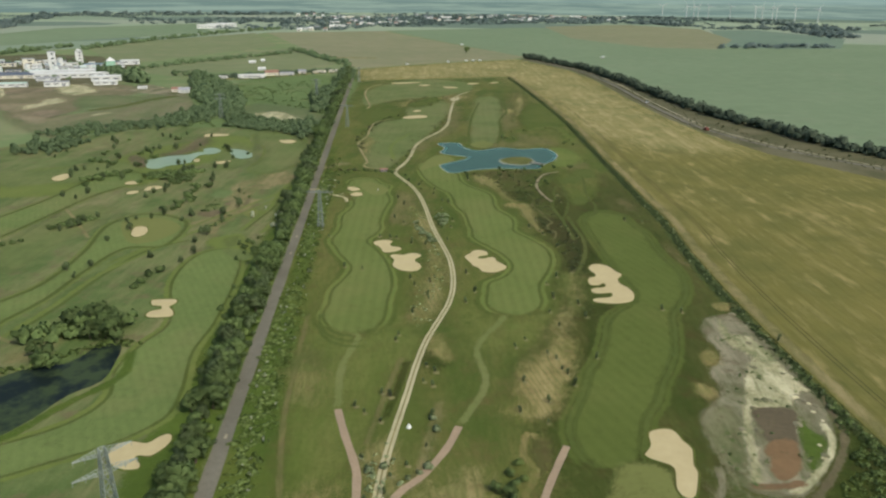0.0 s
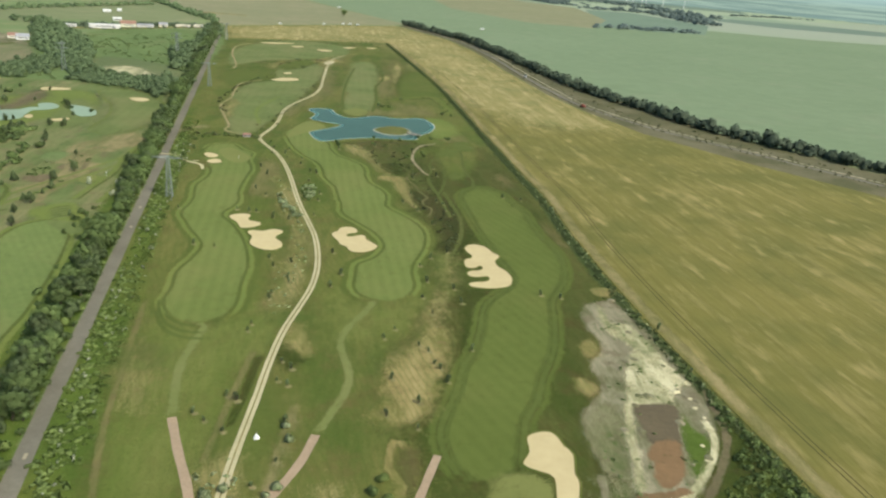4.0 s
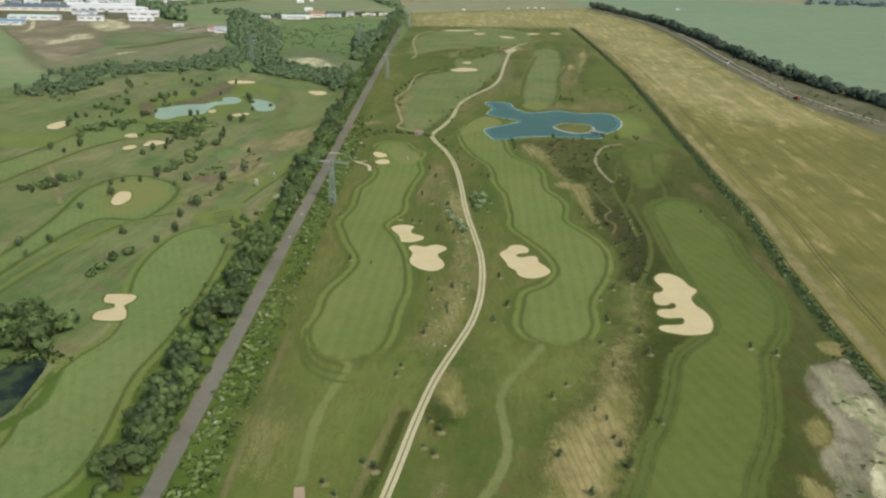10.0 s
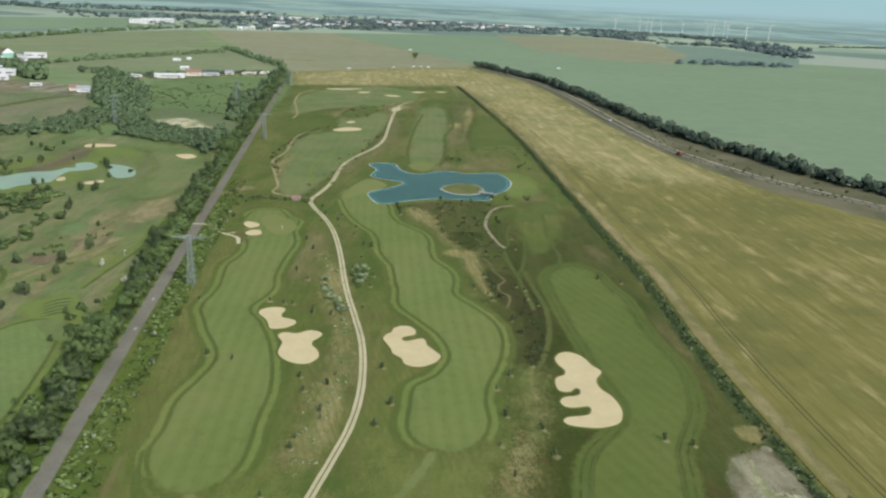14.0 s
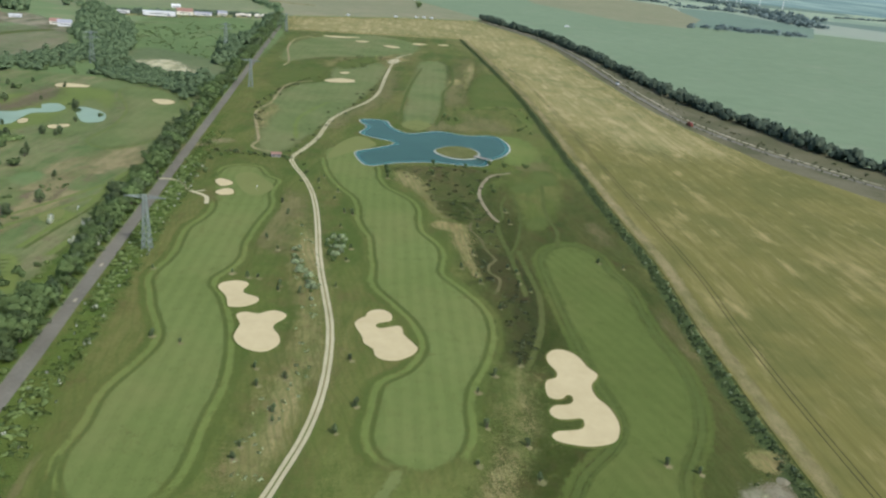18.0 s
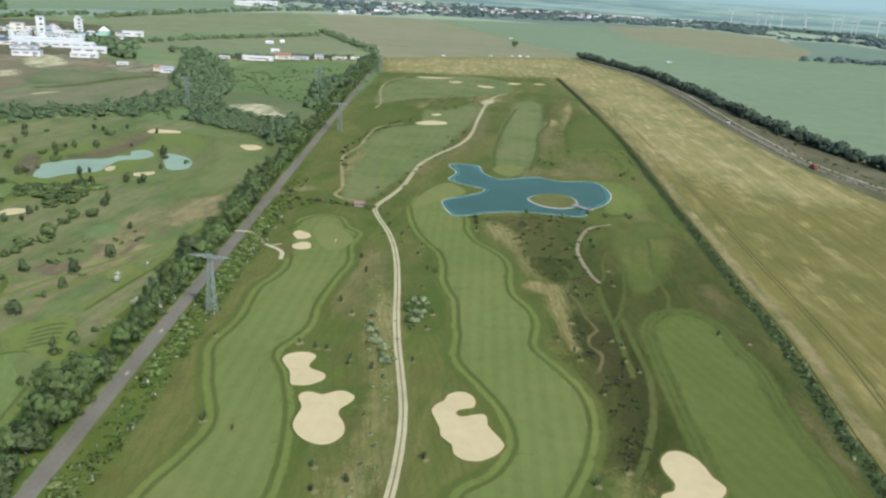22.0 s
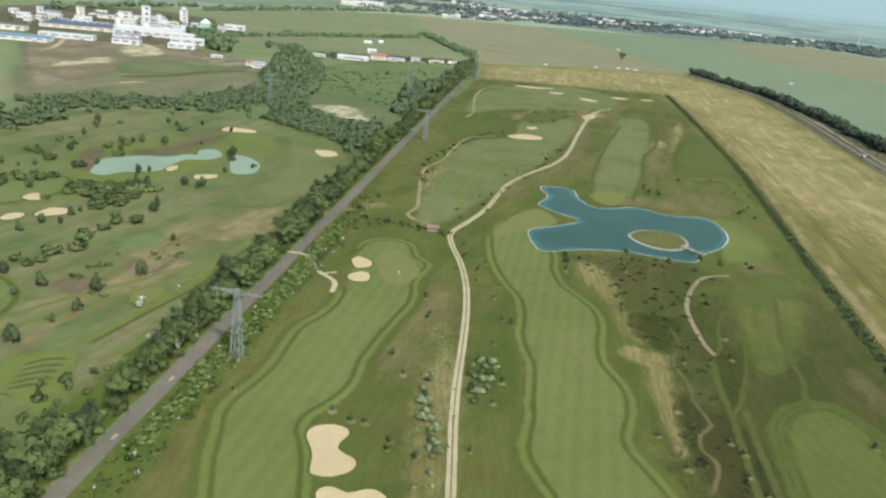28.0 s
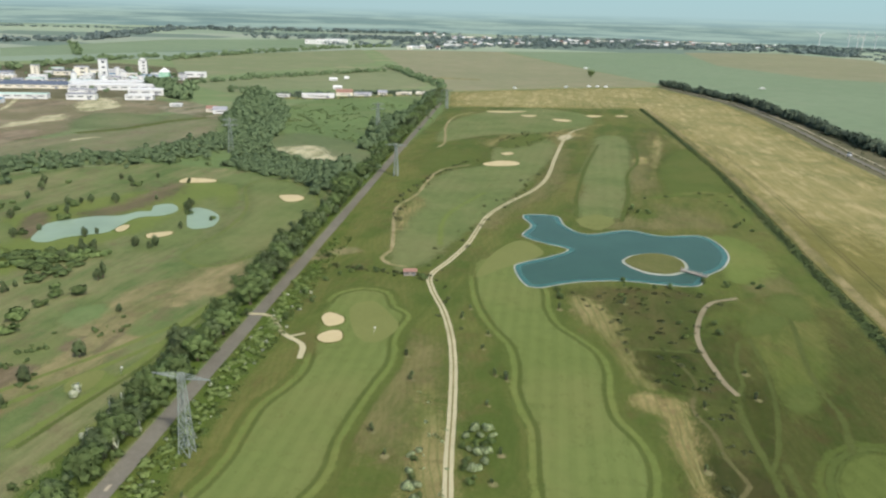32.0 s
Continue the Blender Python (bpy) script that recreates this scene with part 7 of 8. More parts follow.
thicket("scrub_bushes", within(((46.6, 474.7), (69.5, 481.9), (100.2, 480.6), (109.5, 466.9), (94.5, 456), (86.6, 425.3), (89.4, 398.1), (86.3, 369.8), (83.8, 347.5), (77.2, 346.7), (76.8, 365.8), (75.3, 392.6), (65.1, 409.4), (58.9, 430), (53.9, 457.7)), 90, 1.5, 0.5, 24) + within(((72.3, 352.4), (80.5, 348), (85.3, 328.2), (86.5, 302.1), (81.2, 276.4), (73.9, 266.5), (71.6, 275.7), (75.7, 301), (73.7, 322.1)), 45, 1.5, 0.5, 25), LEAF_SCRUB, "low brown-green bushes in the scrub", "bush", count=26, lumps=3, core=0.3)
thicket("spoil_weeds", within(((116.8, 212.9), (128.7, 218.1), (128, 195.8), (125, 163.4), (127.5, 149.3), (122.3, 130.3), (111.4, 112.9), (99.3, 101.7), (85.7, 100), (79.7, 104.2), (81.5, 117.5), (91.1, 135.5), (96.9, 153), (108.7, 172.9), (110.3, 191.7)), 45, 0.9, 0.6, 26) + within(((130, 150), (130, 100), (118, 60), (108, 85), (122, 120)), 150, 1.4, 1.3, 27), LEAF, "weeds on the spoil ground", "weeds", count=26, lumps=3, core=0.3)
thicket("track_weeds", within(((0, 385), (8, 372), (13.5, 340), (13.5, 300), (12.5, 270), (8, 238), (2, 215), (-4, 205), (-6, 222), (0, 250), (6, 275), (6, 305), (2, 340)), 70, 0.8, 0.6, 28) + within(((-22.3, 124.2), (-14.4, 129), (-13.1, 112.9), (-16.2, 94.5), (-21.7, 95), (-20.5, 108.7)), 30, 0.9, 0.9, 29), LEAF_GREY, "grey-green weeds beside the track", "weeds", count=26, lumps=3, core=0.3)
thicket("west_bushes", along(((-175, 470), (-160, 478), (-150, 490)), 1.5, 6, 2.6, 3.0, 30) + along(((-205, 480), (-218, 470), (-222, 455)), 2, 5, 2.4, 2.8, 31) + along(((-190, 350), (-180, 372)), 2, 4, 2.0, 2.0, 32) + along(((-150, 205), (-122, 215)), 1.0, 6, 3.0, 4.5, 33),
        LEAF, "bushes grown together on the older course", "bush", count=60)
thicket("pond_thicket", within(((-184.3, 473.2), (-182.6, 485.6), (-159.1, 485.1), (-150.1, 477), (-150.3, 455.5), (-158.1, 445.7), (-172.9, 463.5)), 60, 2.6, 2.2, 77), LEAF, "dense bushes below the milky pond", "bush", count=50, lumps=5, leaf=0.2)
thicket("corner_bushes", within(((92.3, 82.5), (111.3, 103.8), (130.3, 120.1), (129.9, 102), (114.5, 80.4)), 90, 1.3, 1.0, 35), LEAF_VERGE, "dense dark bushes in the field corner", "bush", count=30, lumps=3, core=0.3)
thicket("far_course_bushes", along(((-36.7, 560.9), (-36.8, 625.3), (-28, 667.9), (-17.4, 718.8), (1.4, 745.5)), 6, 4, 1.6, 1.5, 36) + along(((11.8, 835.7), (41.8, 896.9), (67.7, 897.3), (50.6, 852.6), (21.7, 803.6)), 5, 5, 1.5, 1.3, 37) + along(((-18.2, 102.9), (-12.5, 132.1), (-3.9, 175), (7.3, 218.8), (15.9, 256.6), (16.7, 291.7), (13.4, 350.6), (7.1, 429.8), (-7.1, 494), (11.5, 589.4), (48.2, 710.1), (74.8, 909.8), (96.6, 980.7))[-6:-2], 9, 7, 1.3, 1.2, 38) + along(((108, 646.3), (131.6, 663.6), (153.4, 668.4), (154.9, 624), (150.6, 592.5)), 8, 8, 1.4, 1.3, 39), LEAF_SCRUB, "low bushes on the far part of the course", "bush", count=26, lumps=3, core=0.3)
thicket("hedge_blossom", [(max(x + 5, -77.5) + dx, y - 8 + dy, 1.0, 5.2) for x, y in ((-78.2, 348.2), (-75.9, 346.6), (-74.1, 347.4), (-75.7, 355.9), (-73.3, 355.7), (-92.6, 368)) for dx, dy in ((0, 0), (1.4, 2.6))], BLOSSOM, "white elder blossom in the hedgerow", "bush", count=36, lumps=5, core=0.3)
thicket("factory_trees", within(((-740, 1075), (-420, 1080), (-420, 1250), (-560, 1420), (-740, 1350)), 70, 4.0, 6.0, 71), LEAF_FAR, "trees and bushes between the factory buildings", "trees", count=40)
thicket("silo_trees", along(((-451.1, 1190.3), (-428.3, 1154.4), (-399.7, 1111.3), (-368, 1060.9), (-354.2, 1045.3)), 3, 10, 6, 12, 79), LEAF_FAR, "tall dark trees beside the green silo", "trees", count=60, lumps=5, leaf=0.2)
thicket("pond_bank_weeds", along(((-150, 178), (-135, 188), (-120, 200), (-109, 197)), 0.9, 3.0, 1.6, 1.2, 72), LEAF_LIGHT, "bright weeds on the pond bank", "weeds", count=30, lumps=3, core=0.3)
thicket("west_scrub_bushes", within(((-123.1, 371.1), (-120.4, 382.6), (-108, 382.2), (-123.5, 411.3), (-125, 404.2), (-125.1, 383.5), (-125.8, 375.2)), 10, 1.3, 1.4, 73) + within(((-101, 409.4), (-101.7, 416.5), (-106.1, 423.3), (-110.8, 422.5), (-111.3, 412.5), (-110.1, 403.4), (-103.2, 404.5)), 9, 1.2, 1.2, 74) + within(((-108.5, 347.5), (-107.7, 356.1), (-103.7, 371.3), (-109.7, 381.6), (-115.3, 374.2), (-115.7, 359.8), (-116.9, 350.6)), 8, 1.3, 1.3, 75), LEAF, "small bushes on the dry slopes of the older course", "bush", count=34, lumps=3, core=0.8)
thicket("junction_hedge", along(((-50, 488), (-20, 484), (-8, 482)), 1.5, 2, 1.2, 1.3, 34), LEAF_SCRUB, "low hedge by the track junction", "bush", count=26, lumps=3, core=0.3)

# ---- pylons ----
def bars(name, segments, thick, material):
    """Square steel bars between pairs of points, in one mesh."""
    verts, faces = [], []
    for a, b in segments:
        a, b = Vector(a), Vector(b)
        w = (b - a).normalized()
        u = w.orthogonal().normalized() * thick / 2
        v = w.cross(u)
        o = len(verts)
        for c in (a, b):
            verts += [c + u + v, c - u + v, c - u - v, c + u - v]
        faces += [(o + i, o + (i + 1) % 4, o + 4 + (i + 1) % 4, o + 4 + i) for i in range(4)] + [(o + 3, o + 2, o + 1, o), (o + 4, o + 5, o + 6, o + 7)]
    return mesh_of(name, verts, faces, material)


def pylon(x, y, height, base, top, arms, label, turn=0.0, panels=8):
    """A lattice tower; arms are (height, half length)."""
    root = tagged(new("lattice_pylon"), label, "pylon", "pylons of the power line")

    def corner(z, sx, sy):
        w = (base + (top - base) * min(1, z / height)) / 2
        return Vector((sx * w, sy * w, z))

    signs = ((-1, -1), (1, -1), (1, 1), (-1, 1))
    for s in signs:
        child(new("leg", bars("leg", [(corner(0, *s), corner(height, *s))], 0.22, STEEL)), root)
    zs = [height * (1 - (1 - i / panels) ** 1.25) for i in range(panels + 1)]
    for k in range(4):
        a, b = signs[k], signs[(k + 1) % 4]
        seg = []
        for z0, z1 in zip(zs, zs[1:]):
            seg += [(corner(z0, *a), corner(z1, *b)), (corner(z0, *b), corner(z1, *a)), (corner(z1, *a), corner(z1, *b))]
        for s in seg:
            child(new("brace", bars("brace", [s], 0.11, STEEL)), root)
    for z, half in arms:
        seg = []
        for sy in (-1, 1):
            w = top / 2
            for sx in (-1, 1):
                tip = Vector((sx * half, 0.12 * sy, z))
                seg += [((sx * w, sy * w, z - 0.5), tip), ((sx * w, sy * w, z + 0.7), tip)]
                for i in range(6):
                    t0, t1 = i / 6, (i + 1) / 6
                    lo = Vector((sx * w, sy * w, z - 0.5)).lerp(tip, t0)
                    hi = Vector((sx * w, sy * w, z + 0.7)).lerp(tip, t1)
                    lo2 = Vector((sx * w, -sy * w, z - 0.5)).lerp(Vector((sx * half, -0.12 * sy, z)), t1)
                    seg += [(lo, hi), (lo, lo2)]
            seg += [((-w, sy * w, z - 0.5), (w, sy * w, z - 0.5)), ((-w, sy * w, z + 0.7), (w, sy * w, z + 0.7))]
        arm = child(new("crossarm", bars("crossarm", seg, 0.10, STEEL)), root)
        for f in (-1, -0.62, 0.62, 1):
            child(new("insulator", bars("insulator", [((f * half * 0.98, 0, z), (f * half * 0.98, 0, z - 1.2))], 0.09, STEEL)), arm)
    root.matrix_basis = pose(x, y, 0, 0, 0, turn)
    return root


(px, py), = ((-44.1, 74.3),)
for x, y in ((px, py), (-51.2, 344.5), (-51.2, 677.5), (-51.2, 1062)):
    pylon(x, y, 21.4, 2.9, 1.0, ((20.6, 7.4),), "grey-green lattice pylon with one flat crossarm beside the road", -7)
pylon(-75.2, 78.2, 33.5, 4.8, 1.3, ((32.6, 6.2), (28.0, 6.9)), "tall grey lattice pylon with two crossarms near the sand bunker", 38)
for x, y in ((-96.1, 865.7), (-182.6, 732.1)):
    pylon(x, y, 26, 4.0, 1.2, ((24.5, 5.5), (20.5, 6.0)), "distant lattice pylon among trees", 20)


# ---- buildings ----
def box(name, w, d, h, z, material, parent, x=0.0, y=0.0, label=""):
    v = [(x + sx * w / 2, y + sy * d / 2, z + sz * h) for sz in (0, 1) for sx, sy in ((-1, -1), (1, -1), (1, 1), (-1, 1))]
    f = [(3, 2, 1, 0), (4, 5, 6, 7), (0, 1, 5, 4), (1, 2, 6, 5), (2, 3, 7, 6), (3, 0, 4, 7)]
    ob = child(new(name, mesh_of(name, v, f, material)), parent)
    if label:
        ob["label"] = label
    return ob


def hall(name, label, x, y, w, d, h, wall, roof, turn=0.0, windows=6, category="building", group="", pitch=0.0):
    """A flat or low-pitched building with a roof edge, window bands and a gate."""
    root = tagged(new(name), label, category, group)
    box("wall", w, d, h, 0, wall, root)
    if pitch:
        o = 0.4
        v = [(-w / 2 - o, -d / 2 - o, h), (w / 2 + o, -d / 2 - o, h), (w / 2 + o, d / 2 + o, h), (-w / 2 - o, d / 2 + o, h), (-w / 2 - o, 0, h + pitch), (w / 2 + o, 0, h + pitch)]
        child(new("roof", mesh_of("roof", v, [(0, 1, 5, 4), (2, 3, 4, 5), (1, 2, 5), (3, 0, 4), (3, 2, 1, 0)], roof)), root)
    else:
        box("roof", w + 0.6, d + 0.6, 0.5, h, roof, root)
    for i in range(windows):
        px = -w / 2 + (i + 0.5) * w / windows
        box("window", w / windows * 0.62, 0.12, min(1.2, h * 0.2), h * 0.5, GLASS, root, px, -d / 2 - 0.03)
    box("door", min(4.0, w * 0.12), 0.12, min(h * 0.45, 4.0), 0, GREY_ROOF, root, w * 0.3, -d / 2 - 0.05)
    root.matrix_basis = pose(x, y, 0.08, 0, 0, turn)
    return root


def tower(label, x, y, w, d, h, material, cap=0.0, rows=6, turn=20.0):
    root = tagged(new("factory_tower"), label, "tower", "factory buildings")
    box("shaft", w, d, h, 0, material, root)
    box("roof", w + 0.6, d + 0.6, 0.8, h, GREY_ROOF, root)
    if cap:
        box("head", w * 0.6, d * 0.6, cap, h + 0.8, material, root)
    for i in range(rows):
        box("window", w * 0.35, 0.2, h / rows * 0.35, h * (i + 0.4) / rows, GLASS, root, w * 0.1, -d / 2 - 0.06)
    root.matrix_basis = pose(x, y, 0.08, 0, 0, turn)
    return root


tower("tall white concrete factory tower", -548, 1230, 11, 11, 29, WHITE, 0, 4)
tower("white twin factory tower with stepped top", -555, 1362, 12, 12, 20, WHITE, 3, 4)
tower("pale factory tower with a cream front", -655, 1240, 10, 10, 17, CREAM, 0)
tower("short pale factory tower", -712, 1230, 8, 8, 12, WHITE, 0)
tower("ochre brick factory block", -600, 1265, 18, 14, 15, CREAM, 0, 3)
green_silo = tagged(new("green_silo"), "pale green silo tower with a pointed cap", "silo", "factory buildings")
box("shaft", 13, 13, 17, 0, SILO_GREEN, green_silo)
cap = [(-7, -7, 17), (7, -7, 17), (7, 7, 17), (-7, 7, 17), (0, 0, 23)]
child(new("cap", mesh_of("cap", cap, [(0, 1, 4), (1, 2, 4), (2, 3, 4), (3, 0, 4), (3, 2, 1, 0)], WHITE)), green_silo)
for i in range(4):
    box("rib", 0.5, 0.3, 17, 0, WHITE, green_silo, -4.5 + 3 * i, -6.6)
green_silo.matrix_basis = pose(-449, 1207, 0.08, 0, 0, 15)
rng = random.Random(41)
FACTORY_KINDS = ((WHITE, WHITE, "low white production hall"), (WHITE, GREY_ROOF, "white hall with a grey roof"), (CREAM, DARK_ROOF, "cream hall with a dark roof"), (WHITE, MINT, "pale hall with a mint-green roof"),
                 (CREAM, WHITE, "cream hall with a white roof"), (WHITE, BLUE_ROOF, "white hall with a blue roof"), (WHITE, WHITE, "white flat-roofed works building"))
LONG_HALLS = ((-541.3, 943.9, 62, 22, 4.5, WHITE, BLUE_ROOF, "long white hall with a blue roof"),
              (-578, 1124.1, 95, 50, 4.5, CREAM, DARK_ROOF, "large hall with a dark roof"),
              (-469.7, 1126.6, 120, 22, 6, WHITE, WHITE, "very long white production hall"),
              (-398.9, 1031.2, 30, 12, 5, WHITE, WHITE, "white loading hall"),
              (-457, 1013, 30, 14, 6, WHITE, GREY_ROOF, "white workshop"),
              (-608.2, 1022.1, 34, 16, 6, CREAM, DARK_ROOF, "cream hall with a dark roof"),
              (-522.6, 1000.6, 60, 12, 5, WHITE, MINT, "low white hall with a mint roof"))
for x, y, w, d, height, wall, roof, label in LONG_HALLS:
    hall("factory_hall", label + " of the works", x, y, w, d, height, wall, roof, 14, max(3, int(w / 12)), "factory", "factory buildings")
placed_halls = [(-505, 1160, 90, 26), (-415, 1082, 40, 20)]
for x, y, w, d in placed_halls:
    hall("factory_hall", "long white production hall of the works", x, y, w, d, 6.5, WHITE, WHITE, 18, 3, "factory", "factory buildings")
placed_halls += [h[:4] for h in LONG_HALLS]
while len(placed_halls) < 52:
    x, y = rng.uniform(-740, -430), rng.uniform(1075, 1345)
    w, d = rng.uniform(9, 34), rng.uniform(8, 18)
    if x > -470 and y < 1120 or any(abs(x - a) < (w + c) * 0.47 and abs(y - b) < (d + e) * 0.62 for a, b, c, e in placed_halls):
        continue
    placed_halls.append((x, y, w, d))
    wall, roof, label = rng.choice(FACTORY_KINDS)
    hall("factory_hall", label + " among factory yards", x, y, w, d, rng.uniform(3.0, 7.5), wall, roof, 18, 2, "factory", "factory buildings")
for x, y, h in ((-575, 1200, 12), (-530, 1195, 10), (-620, 1180, 9), (-560, 1290, 14), (-480, 1200, 11), (-690, 1200, 8)):
    st = tagged(new("storage_tank"), "white cylindrical storage tank in the factory yard", "tank", "factory buildings")
    ring = [(4 * math.cos(i * math.tau / 16), 4 * math.sin(i * math.tau / 16)) for i in range(16)]
    child(new("shell", mesh_of("shell", [(a, b, z) for z in (0, h) for a, b in ring], [(i, (i + 1) % 16, 16 + (i + 1) % 16, 16 + i) for i in range(16)], WHITE)), st)
    child(new("lid", mesh_of("lid", [(a, b, h) for a, b in ring] + [(0, 0, h + 1.5)], [(i, (i + 1) % 16, 16) for i in range(16)], GREY_ROOF)), st)
    st.matrix_basis = pose(x, y, 0.08)

HAMLET = ((-215, 1121, 46, 18, 7, WHITE, WHITE, "long white warehouse with a pale roof", 0.0), (-259, 1115, 22, 12, 5, WHITE, WHITE, "white shed", 0.0), (-190, 1156, 24, 12, 7, CREAM, RED_ROOF, "farmhouse with a red roof", 4.0),
          (-168, 1164, 26, 10, 5, WHITE, GREY_ROOF, "white outbuilding", 1.5), (-146, 1186, 14, 10, 5, CREAM, GREY_ROOF, "cream house", 3.0), (-120, 1200, 24, 10, 4, CREAM, CREAM, "low pale shed", 1.0),
          (-95, 1214, 26, 10, 4, CREAM, CREAM, "long pale shed", 1.0), (-217, 1236, 14, 9, 5, WHITE, WHITE, "white house", 2.0), (-254, 1370, 14, 9, 4, WHITE, WHITE, "white barn", 2.0), (-240, 1402, 8, 6, 4, WHITE, WHITE, "small white barn", 2.0),
          (-272, 945, 16, 12, 6, WHITE, GREY_ROOF, "white house at the yard", 3.0), (-285, 955, 12, 10, 5, CREAM, RED_ROOF, "house with a red roof at the yard", 3.0), (-336, 985, 14, 10, 4, WHITE, WHITE, "small white hall by the yard", 0.0))
for x, y, w, d, h, wall, roof, label, pitch in HAMLET:
    hall("farm_building", label + " among trees", x, y, w * 0.85, d * 0.75, h * 0.62, wall, roof, 14, 1, "building", "hamlet buildings", pitch)

rng = random.Random(11)
EXTRA = tuple((rng.uniform(-350, 900), rng.uniform(3350, 4150)) for _ in range(44))
for x, y in ((-286.8, 2504.6), (-281.1, 2594), (-255.7, 2572.1), (-245.4, 2669.5), (-208.4, 2568.9), (-198.8, 2757.2), (-176.2, 2826.7), (-151.7, 2750.1), (-149.5, 3012.9), (-112.3, 2883.6), (-103, 3115.8), (-80.4, 2965.1), (-60.3, 3096.5), (-28.5, 3068.2), (1.8, 3154.8), (33.4, 3068.2), (60.3, 3272), (-210.4, 3135.5), (-132.5, 3279.5), (-85.9, 3548.5), (-495.1, 4404.1), (-501.4, 4870.4), (-442.8, 4794.9), (-443.5, 5355)) + ((713.6, 5369.8), (852.2, 6050.3), (995.3, 6654.9), (1071.9, 6770.6), (1145, 6880.9), (568.3, 4161.7), (1111.1, 6418.1), (905.6, 4946.6), (953.1, 4774.3), (985.4, 4602), (1027.9, 4548.9), (1028.3, 4280), (1022.7, 4113.2), (1197.7, 4627.3), (1183.9, 3899.8), (1248.1, 4023.6), (1043.7, 3596.2), (196.6, 3689.4), (234.8, 3506.8), (274.4, 3410.7), (647.9, 6130.2), (195.4, 5117), (103.7, 4022.1)) + EXTRA:
    d = math.hypot(x - 18, y - 190)
    k = min(1.0, rng.uniform(3700, 4150) / d)
    big = rng.random() < 0.25
    w = rng.uniform(26, 60) if big else rng.uniform(11, 18)
    hall("village_house", "distant white house with a pale roof" if not big else "distant long white hall", 18 + (x - 18) * k, 190 + (y - 190) * k, w, 12, rng.uniform(6, 9), WHITE if rng.random() < 0.75 else CREAM,
         WHITE if big or rng.random() < 0.4 else rng.choice((GREY_ROOF, RED_ROOF)), rng.uniform(-20, 20), 3, "house", "village houses", 0 if big else 4)
for x, y in ((-614.2, 2679.6), (-594.7, 2753.6), (-579, 2827.1)):
    hall("far_hall", "long white hall at the edge of a far field", x, y, 70, 30, 12, WHITE, WHITE, 10, 6, "building")


def far_spots(points, step, spread, rad, height, seed, limit=4150):
    pts = []
    for x, y in points:
        k = min(1.0, limit / math.hypot(x - 18, y - 190))
        pts.append((18 + (x - 18) * k, 190 + (y - 190) * k))
    return along(pts, step, spread, rad, height, seed)


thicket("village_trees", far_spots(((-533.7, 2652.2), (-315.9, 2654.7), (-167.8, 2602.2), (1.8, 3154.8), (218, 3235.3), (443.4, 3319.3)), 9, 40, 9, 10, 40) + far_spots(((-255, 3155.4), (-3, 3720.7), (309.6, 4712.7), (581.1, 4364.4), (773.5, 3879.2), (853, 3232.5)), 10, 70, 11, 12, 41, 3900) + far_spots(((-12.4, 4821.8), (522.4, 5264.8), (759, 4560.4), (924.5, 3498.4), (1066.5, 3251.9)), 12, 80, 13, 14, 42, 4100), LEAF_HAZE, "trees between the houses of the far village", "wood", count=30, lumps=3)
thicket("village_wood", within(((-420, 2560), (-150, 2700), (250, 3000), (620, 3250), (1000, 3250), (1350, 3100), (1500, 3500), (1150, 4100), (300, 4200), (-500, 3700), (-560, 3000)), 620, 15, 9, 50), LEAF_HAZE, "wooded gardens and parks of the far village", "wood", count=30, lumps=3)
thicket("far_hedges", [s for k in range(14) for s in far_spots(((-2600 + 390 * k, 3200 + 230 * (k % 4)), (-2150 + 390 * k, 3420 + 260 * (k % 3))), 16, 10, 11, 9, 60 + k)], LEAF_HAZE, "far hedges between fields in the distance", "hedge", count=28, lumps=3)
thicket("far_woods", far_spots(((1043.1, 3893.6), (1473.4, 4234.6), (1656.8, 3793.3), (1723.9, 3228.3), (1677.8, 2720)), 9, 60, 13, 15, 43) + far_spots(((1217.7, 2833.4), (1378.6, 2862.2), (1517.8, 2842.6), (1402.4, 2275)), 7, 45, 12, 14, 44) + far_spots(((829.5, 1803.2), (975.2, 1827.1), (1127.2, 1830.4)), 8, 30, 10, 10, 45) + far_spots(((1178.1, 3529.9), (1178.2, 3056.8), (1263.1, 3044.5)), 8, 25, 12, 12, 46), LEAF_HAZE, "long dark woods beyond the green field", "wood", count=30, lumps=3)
thicket("far_woods_west", far_spots(((-1314.7, 2126.9), (-1263.7, 2445.5), (-1586.4, 3749.5), (-1239.3, 3925.8), (-830.8, 5803.5)), 12, 60, 14, 14, 47) + far_spots(((-1670.2, 3935.8), (-1571.3, 4615.1), (-1283.7, 5983.8), (-590.6, 7898)), 14, 60, 15, 16, 48, 4200) + far_spots(((-900, 3000), (-500, 3300), (-200, 3500)), 12, 40, 12, 12, 49), LEAF_HAZE, "far hedges and woods with haze-tinted leaves", "wood", count=30, lumps=3)


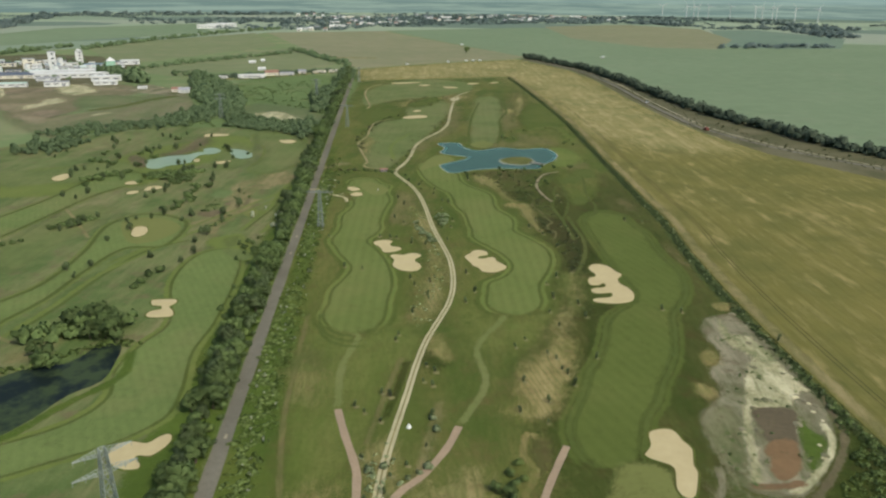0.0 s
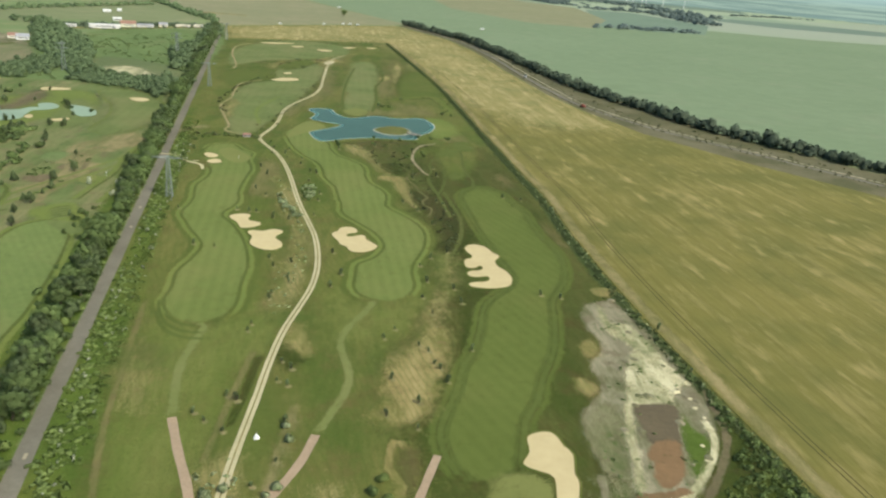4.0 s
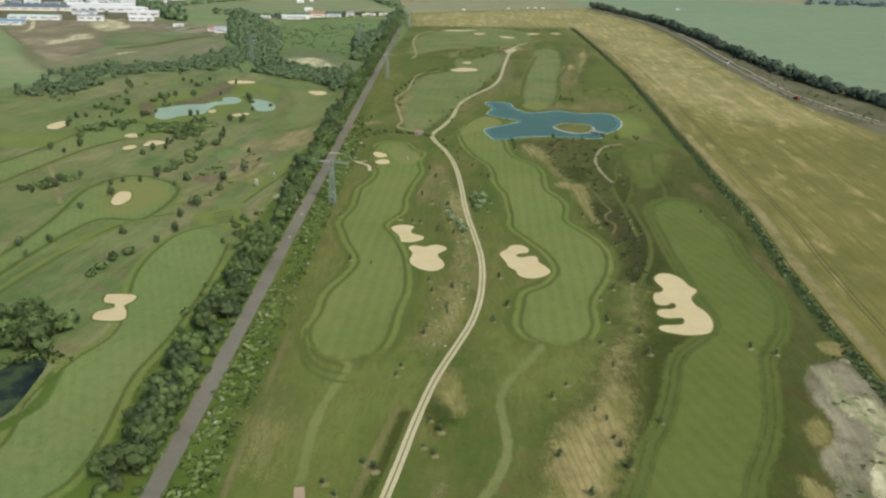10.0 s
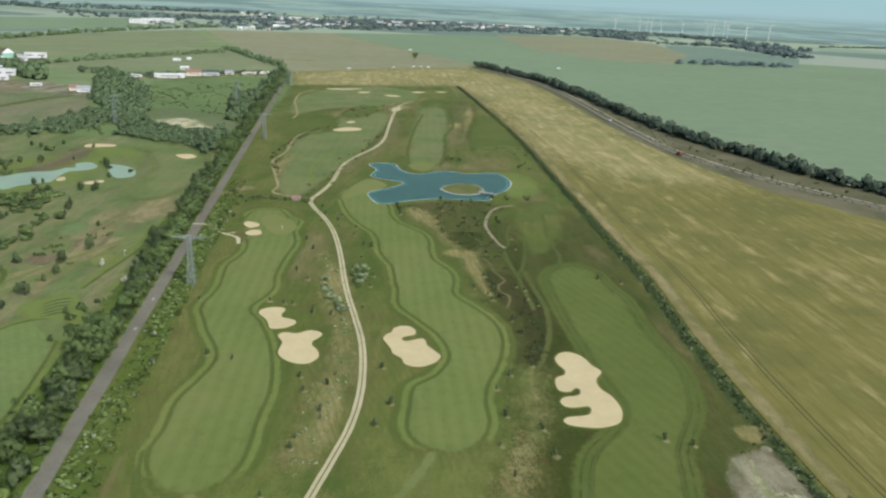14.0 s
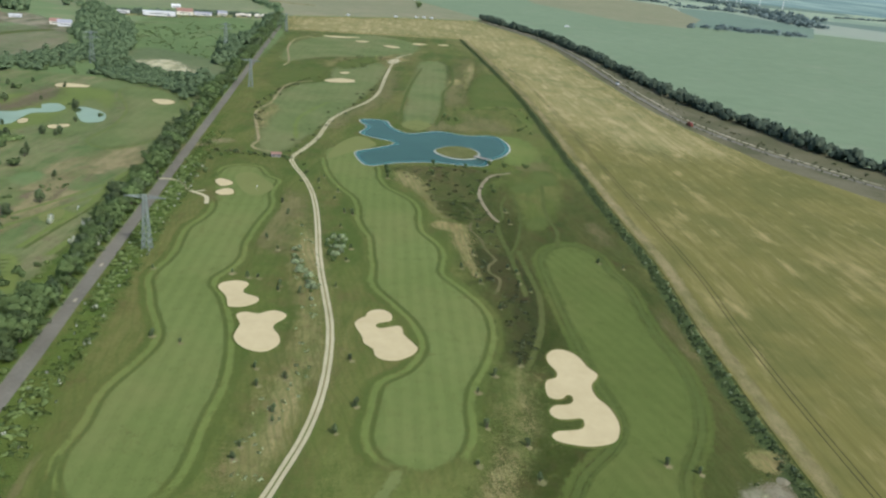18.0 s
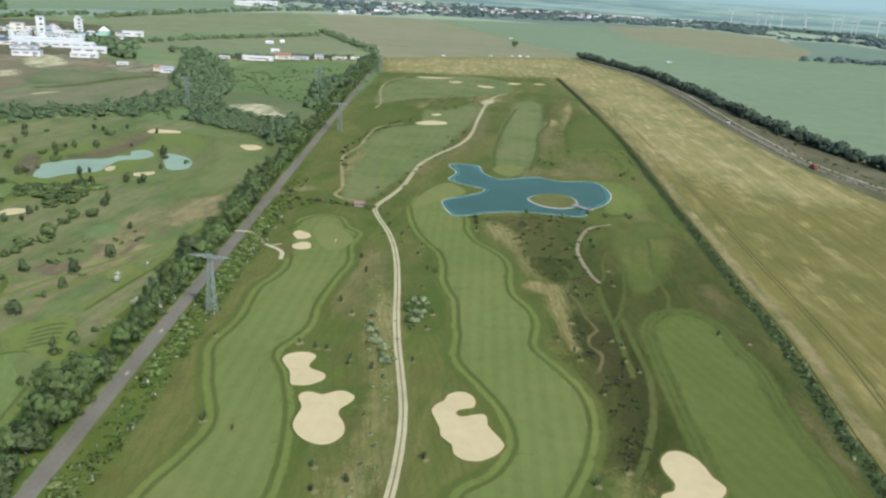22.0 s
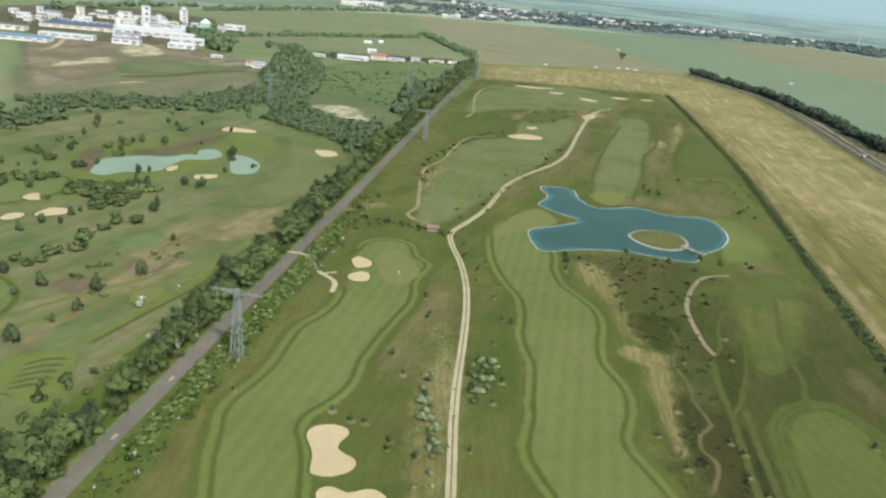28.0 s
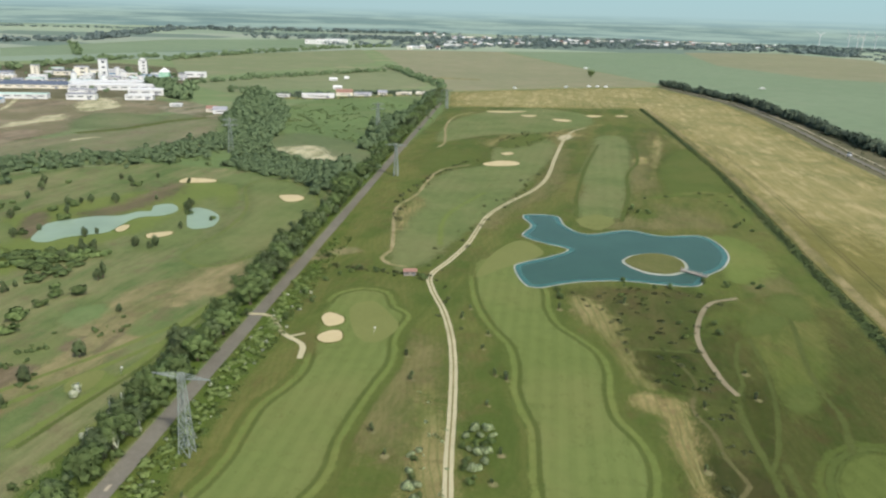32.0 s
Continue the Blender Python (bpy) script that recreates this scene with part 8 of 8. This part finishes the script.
# ---- wind turbines ----
def turbine(x, y, height, spin):
    root = tagged(new("wind_turbine"), "white wind turbine with three blades at rest on the far plain", "wind turbine", "wind turbines")
    ring = [(math.cos(i * math.tau / 8), math.sin(i * math.tau / 8)) for i in range(8)]
    child(new("mast", mesh_of("mast", [(a * r, b * r, z) for z, r in ((0, height * 0.035), (height, height * 0.02)) for a, b in ring], [(i, (i + 1) % 8, 8 + (i + 1) % 8, 8 + i) for i in range(8)], WHITE)), root)
    box("nacelle", 4, 10, 4, height - 1, WHITE, root)
    for k in range(3):
        a = spin + k * math.tau / 3
        tip = Vector((math.sin(a), 0, math.cos(a)))
        side = Vector((math.cos(a), 0, -math.sin(a)))
        c = Vector((0, -6, height + 1))
        v = [c + side * 1.6, c - side * 1.0, c + tip * height * 0.5 - side * 0.3, c + tip * height * 0.5 + side * 0.3]
        v += [p + Vector((0, 0.8, 0)) for p in v]
        child(new("blade", mesh_of("blade", v, [(0, 1, 2, 3), (7, 6, 5, 4), (0, 4, 5, 1), (1, 5, 6, 2), (2, 6, 7, 3), (3, 7, 4, 0)], WHITE)), root)
    root.matrix_basis = pose(x, y, 0.05, 0, 0, -25)


rng = random.Random(17)
for x, y in ((2445.1, 6687.3), (2597.1, 6508.3), (2583.5, 6320.7), (2402.6, 5803.1), (2668.9, 6223.1), (2285.1, 5003.8), (2075.9, 4245.7), (2329.1, 4656.5), (2058.3, 4024.2), (1967.7, 3807.9), (1991.3, 3666.5), (2068.2, 3593.3)):
    k = min(1.0, 4200 / math.hypot(x - 18, y - 190))
    turbine(18 + (x - 18) * k, 190 + (y - 190) * k, 62, rng.uniform(0, 2))


# ---- small things ----
def vehicle(name, label, x, y, turn, w, l, h, paint, cab=True):
    root = tagged(new(name), label, "vehicle")
    box("body", w, l, h * 0.55, 0.45, paint, root)
    box("cab", w * 0.92, l * 0.5, h * 0.42, 0.45 + h * 0.55, GLASS if cab else paint, root, 0, -l * 0.05)
    for sx in (-1, 1):
        for sy in (-0.32, 0.32):
            ring = [(math.cos(i * math.tau / 10) * 0.42, math.sin(i * math.tau / 10) * 0.42) for i in range(10)]
            v = [(sx * w / 2 + dx, sy * l + a, 0.42 + b) for dx in (-0.12, 0.12) for a, b in ring]
            child(new("wheel", mesh_of("wheel", v, [(i, (i + 1) % 10, 10 + (i + 1) % 10, 10 + i) for i in range(10)] + [range(10), range(19, 9, -1)], RUBBER)), root)
    root.matrix_basis = pose(x, y, 0.1, 0, 0, turn)


vehicle("lorry", "red lorry with a white cab on the embankment road", 297.5, 650, 4, 2.4, 6.5, 2.8, CAR_RED, False)
vehicle("van", "white van on the embankment road", 303, 842, -4, 2.1, 5.5, 2.4, WHITE)
for x, y in ((26.5, 1335.7), (105.1, 1385.8), (141.9, 1411.4), (155.9, 1418.6), (168.9, 1415.7)):
    vehicle("van", "white van parked at the end of the wheat field", x, y + 6, 70, 2.1, 5.8, 2.5, WHITE, False)
for x, y in ((178.4, 1878.6), (433.2, 1505.8)):
    vehicle("trailer", "white trailer standing in the crop field", x, y, 75, 2.6, 9, 3, WHITE, False)
hall("red_shed", "small shed with a red roof beside the track junction", -16, 483.5, 5, 3.2, 1.7, WOOD, RED_ROOF, 10, 2, "shed", "", 0.9)
for x, y in ((-8.4, 135.9), (-16.2, 100.7)):
    w = tagged(new("white_marker"), "small white cone-shaped cover on the rough grass", "marker", "white markers")
    ring = [(0.9 * math.cos(i * math.tau / 8), 0.9 * math.sin(i * math.tau / 8), 0) for i in range(8)]
    child(new("cover", mesh_of("cover", ring + [(0, 0, 1.5)], [(i, (i + 1) % 8, 8) for i in range(8)], WHITE)), w)
    child(new("peg", bars("peg", [((0, 0, 1.2), (0, 0, 1.9))], 0.08, WOOD)), w)
    w.matrix_basis = pose(x, y, 0.05)
for x, y in ((-19.9, 422.3), (-86.9, 382)):
    fl = tagged(new("flagstick"), "thin flagstick with a small flag on the green", "flagstick", "flagsticks")
    child(new("pole", bars("pole", [((0, 0, 0), (0, 0, 2.2))], 0.06, WHITE)), fl)
    child(new("flag", bars("flag", [((0.03, 0, 1.95), (0.55, 0, 1.95))], 0.34, WHITE)), fl)
    fl.matrix_basis = pose(x, y, 0.13)
pier = tagged(new("footbridge"), "narrow wooden footbridge from the shore to the island", "footbridge")
(ax, ay), (bx, by) = ((98.1, 508.2), (106.9, 500.1))
a, b = Vector((ax, ay, 0.6)), Vector((bx, by, 0.6))
across = (b - a).cross(Vector((0, 0, 1))).normalized()
N = 24
for i in range(N):
    c = a.lerp(b, (i + 0.5) / N)
    child(new("plank", bars("plank", [(c - across * 0.7, c + across * 0.7)], 0.42, WOOD)), pier)
for s in (-0.75, 0.75):
    child(new("rail", bars("rail", [(a + across * s + Vector((0, 0, 0.9)), b + across * s + Vector((0, 0, 0.9)))], 0.1, WOOD)), pier)
    for i in range(6):
        c = a.lerp(b, i / 5) + across * s
        child(new("post", bars("post", [(c - Vector((0, 0, 0.6)), c + Vector((0, 0, 0.95)))], 0.12, WOOD)), pier)

# worn rings of soil under the young trees
rng = random.Random(23)
young_spots = [o.matrix_basis.translation for o in scene.objects if o.name.startswith("young_tree") and o.parent is None]
verts, faces, fades = [], [], []
for p in young_spots:
    o, r = len(verts), rng.uniform(0.9, 1.7)
    verts.append((p.x, p.y, 0.097))
    fades.append(1.0)
    for f, v in ((0.55, 0.85), (1.0, 0.0)):
        verts += [(p.x + 0.4 + r * f * math.cos(i * math.tau / 12), p.y - 0.5 + r * f * math.sin(i * math.tau / 12), 0.097) for i in range(12)]
        fades += [v] * 12
    faces += [(o, o + 1 + i, o + 1 + (i + 1) % 12) for i in range(12)]
    faces += [(o + 1 + i, o + 13 + i, o + 13 + (i + 1) % 12, o + 1 + (i + 1) % 12) for i in range(12)]
rings = mesh_of("worn_rings", verts, faces, softened(WORN_RING))
rings.attributes.new("fade", "FLOAT", "POINT").data.foreach_set("value", fades)
tagged(new("worn_rings", rings), "pale worn rings of soil under young trees", "soil", kind="stuff")

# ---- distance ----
# added ring that glows with painted haze and sky past the far ground
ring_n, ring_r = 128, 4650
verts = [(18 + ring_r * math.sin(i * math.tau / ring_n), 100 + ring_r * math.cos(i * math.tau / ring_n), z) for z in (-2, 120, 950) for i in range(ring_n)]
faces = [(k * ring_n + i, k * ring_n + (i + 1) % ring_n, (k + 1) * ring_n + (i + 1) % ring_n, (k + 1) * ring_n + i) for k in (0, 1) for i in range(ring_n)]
tagged(new("backdrop", mesh_of("backdrop", verts, faces, DISTANCE)), "glowing backdrop ring painted with far plain, haze and sky", "backdrop", kind="structure")
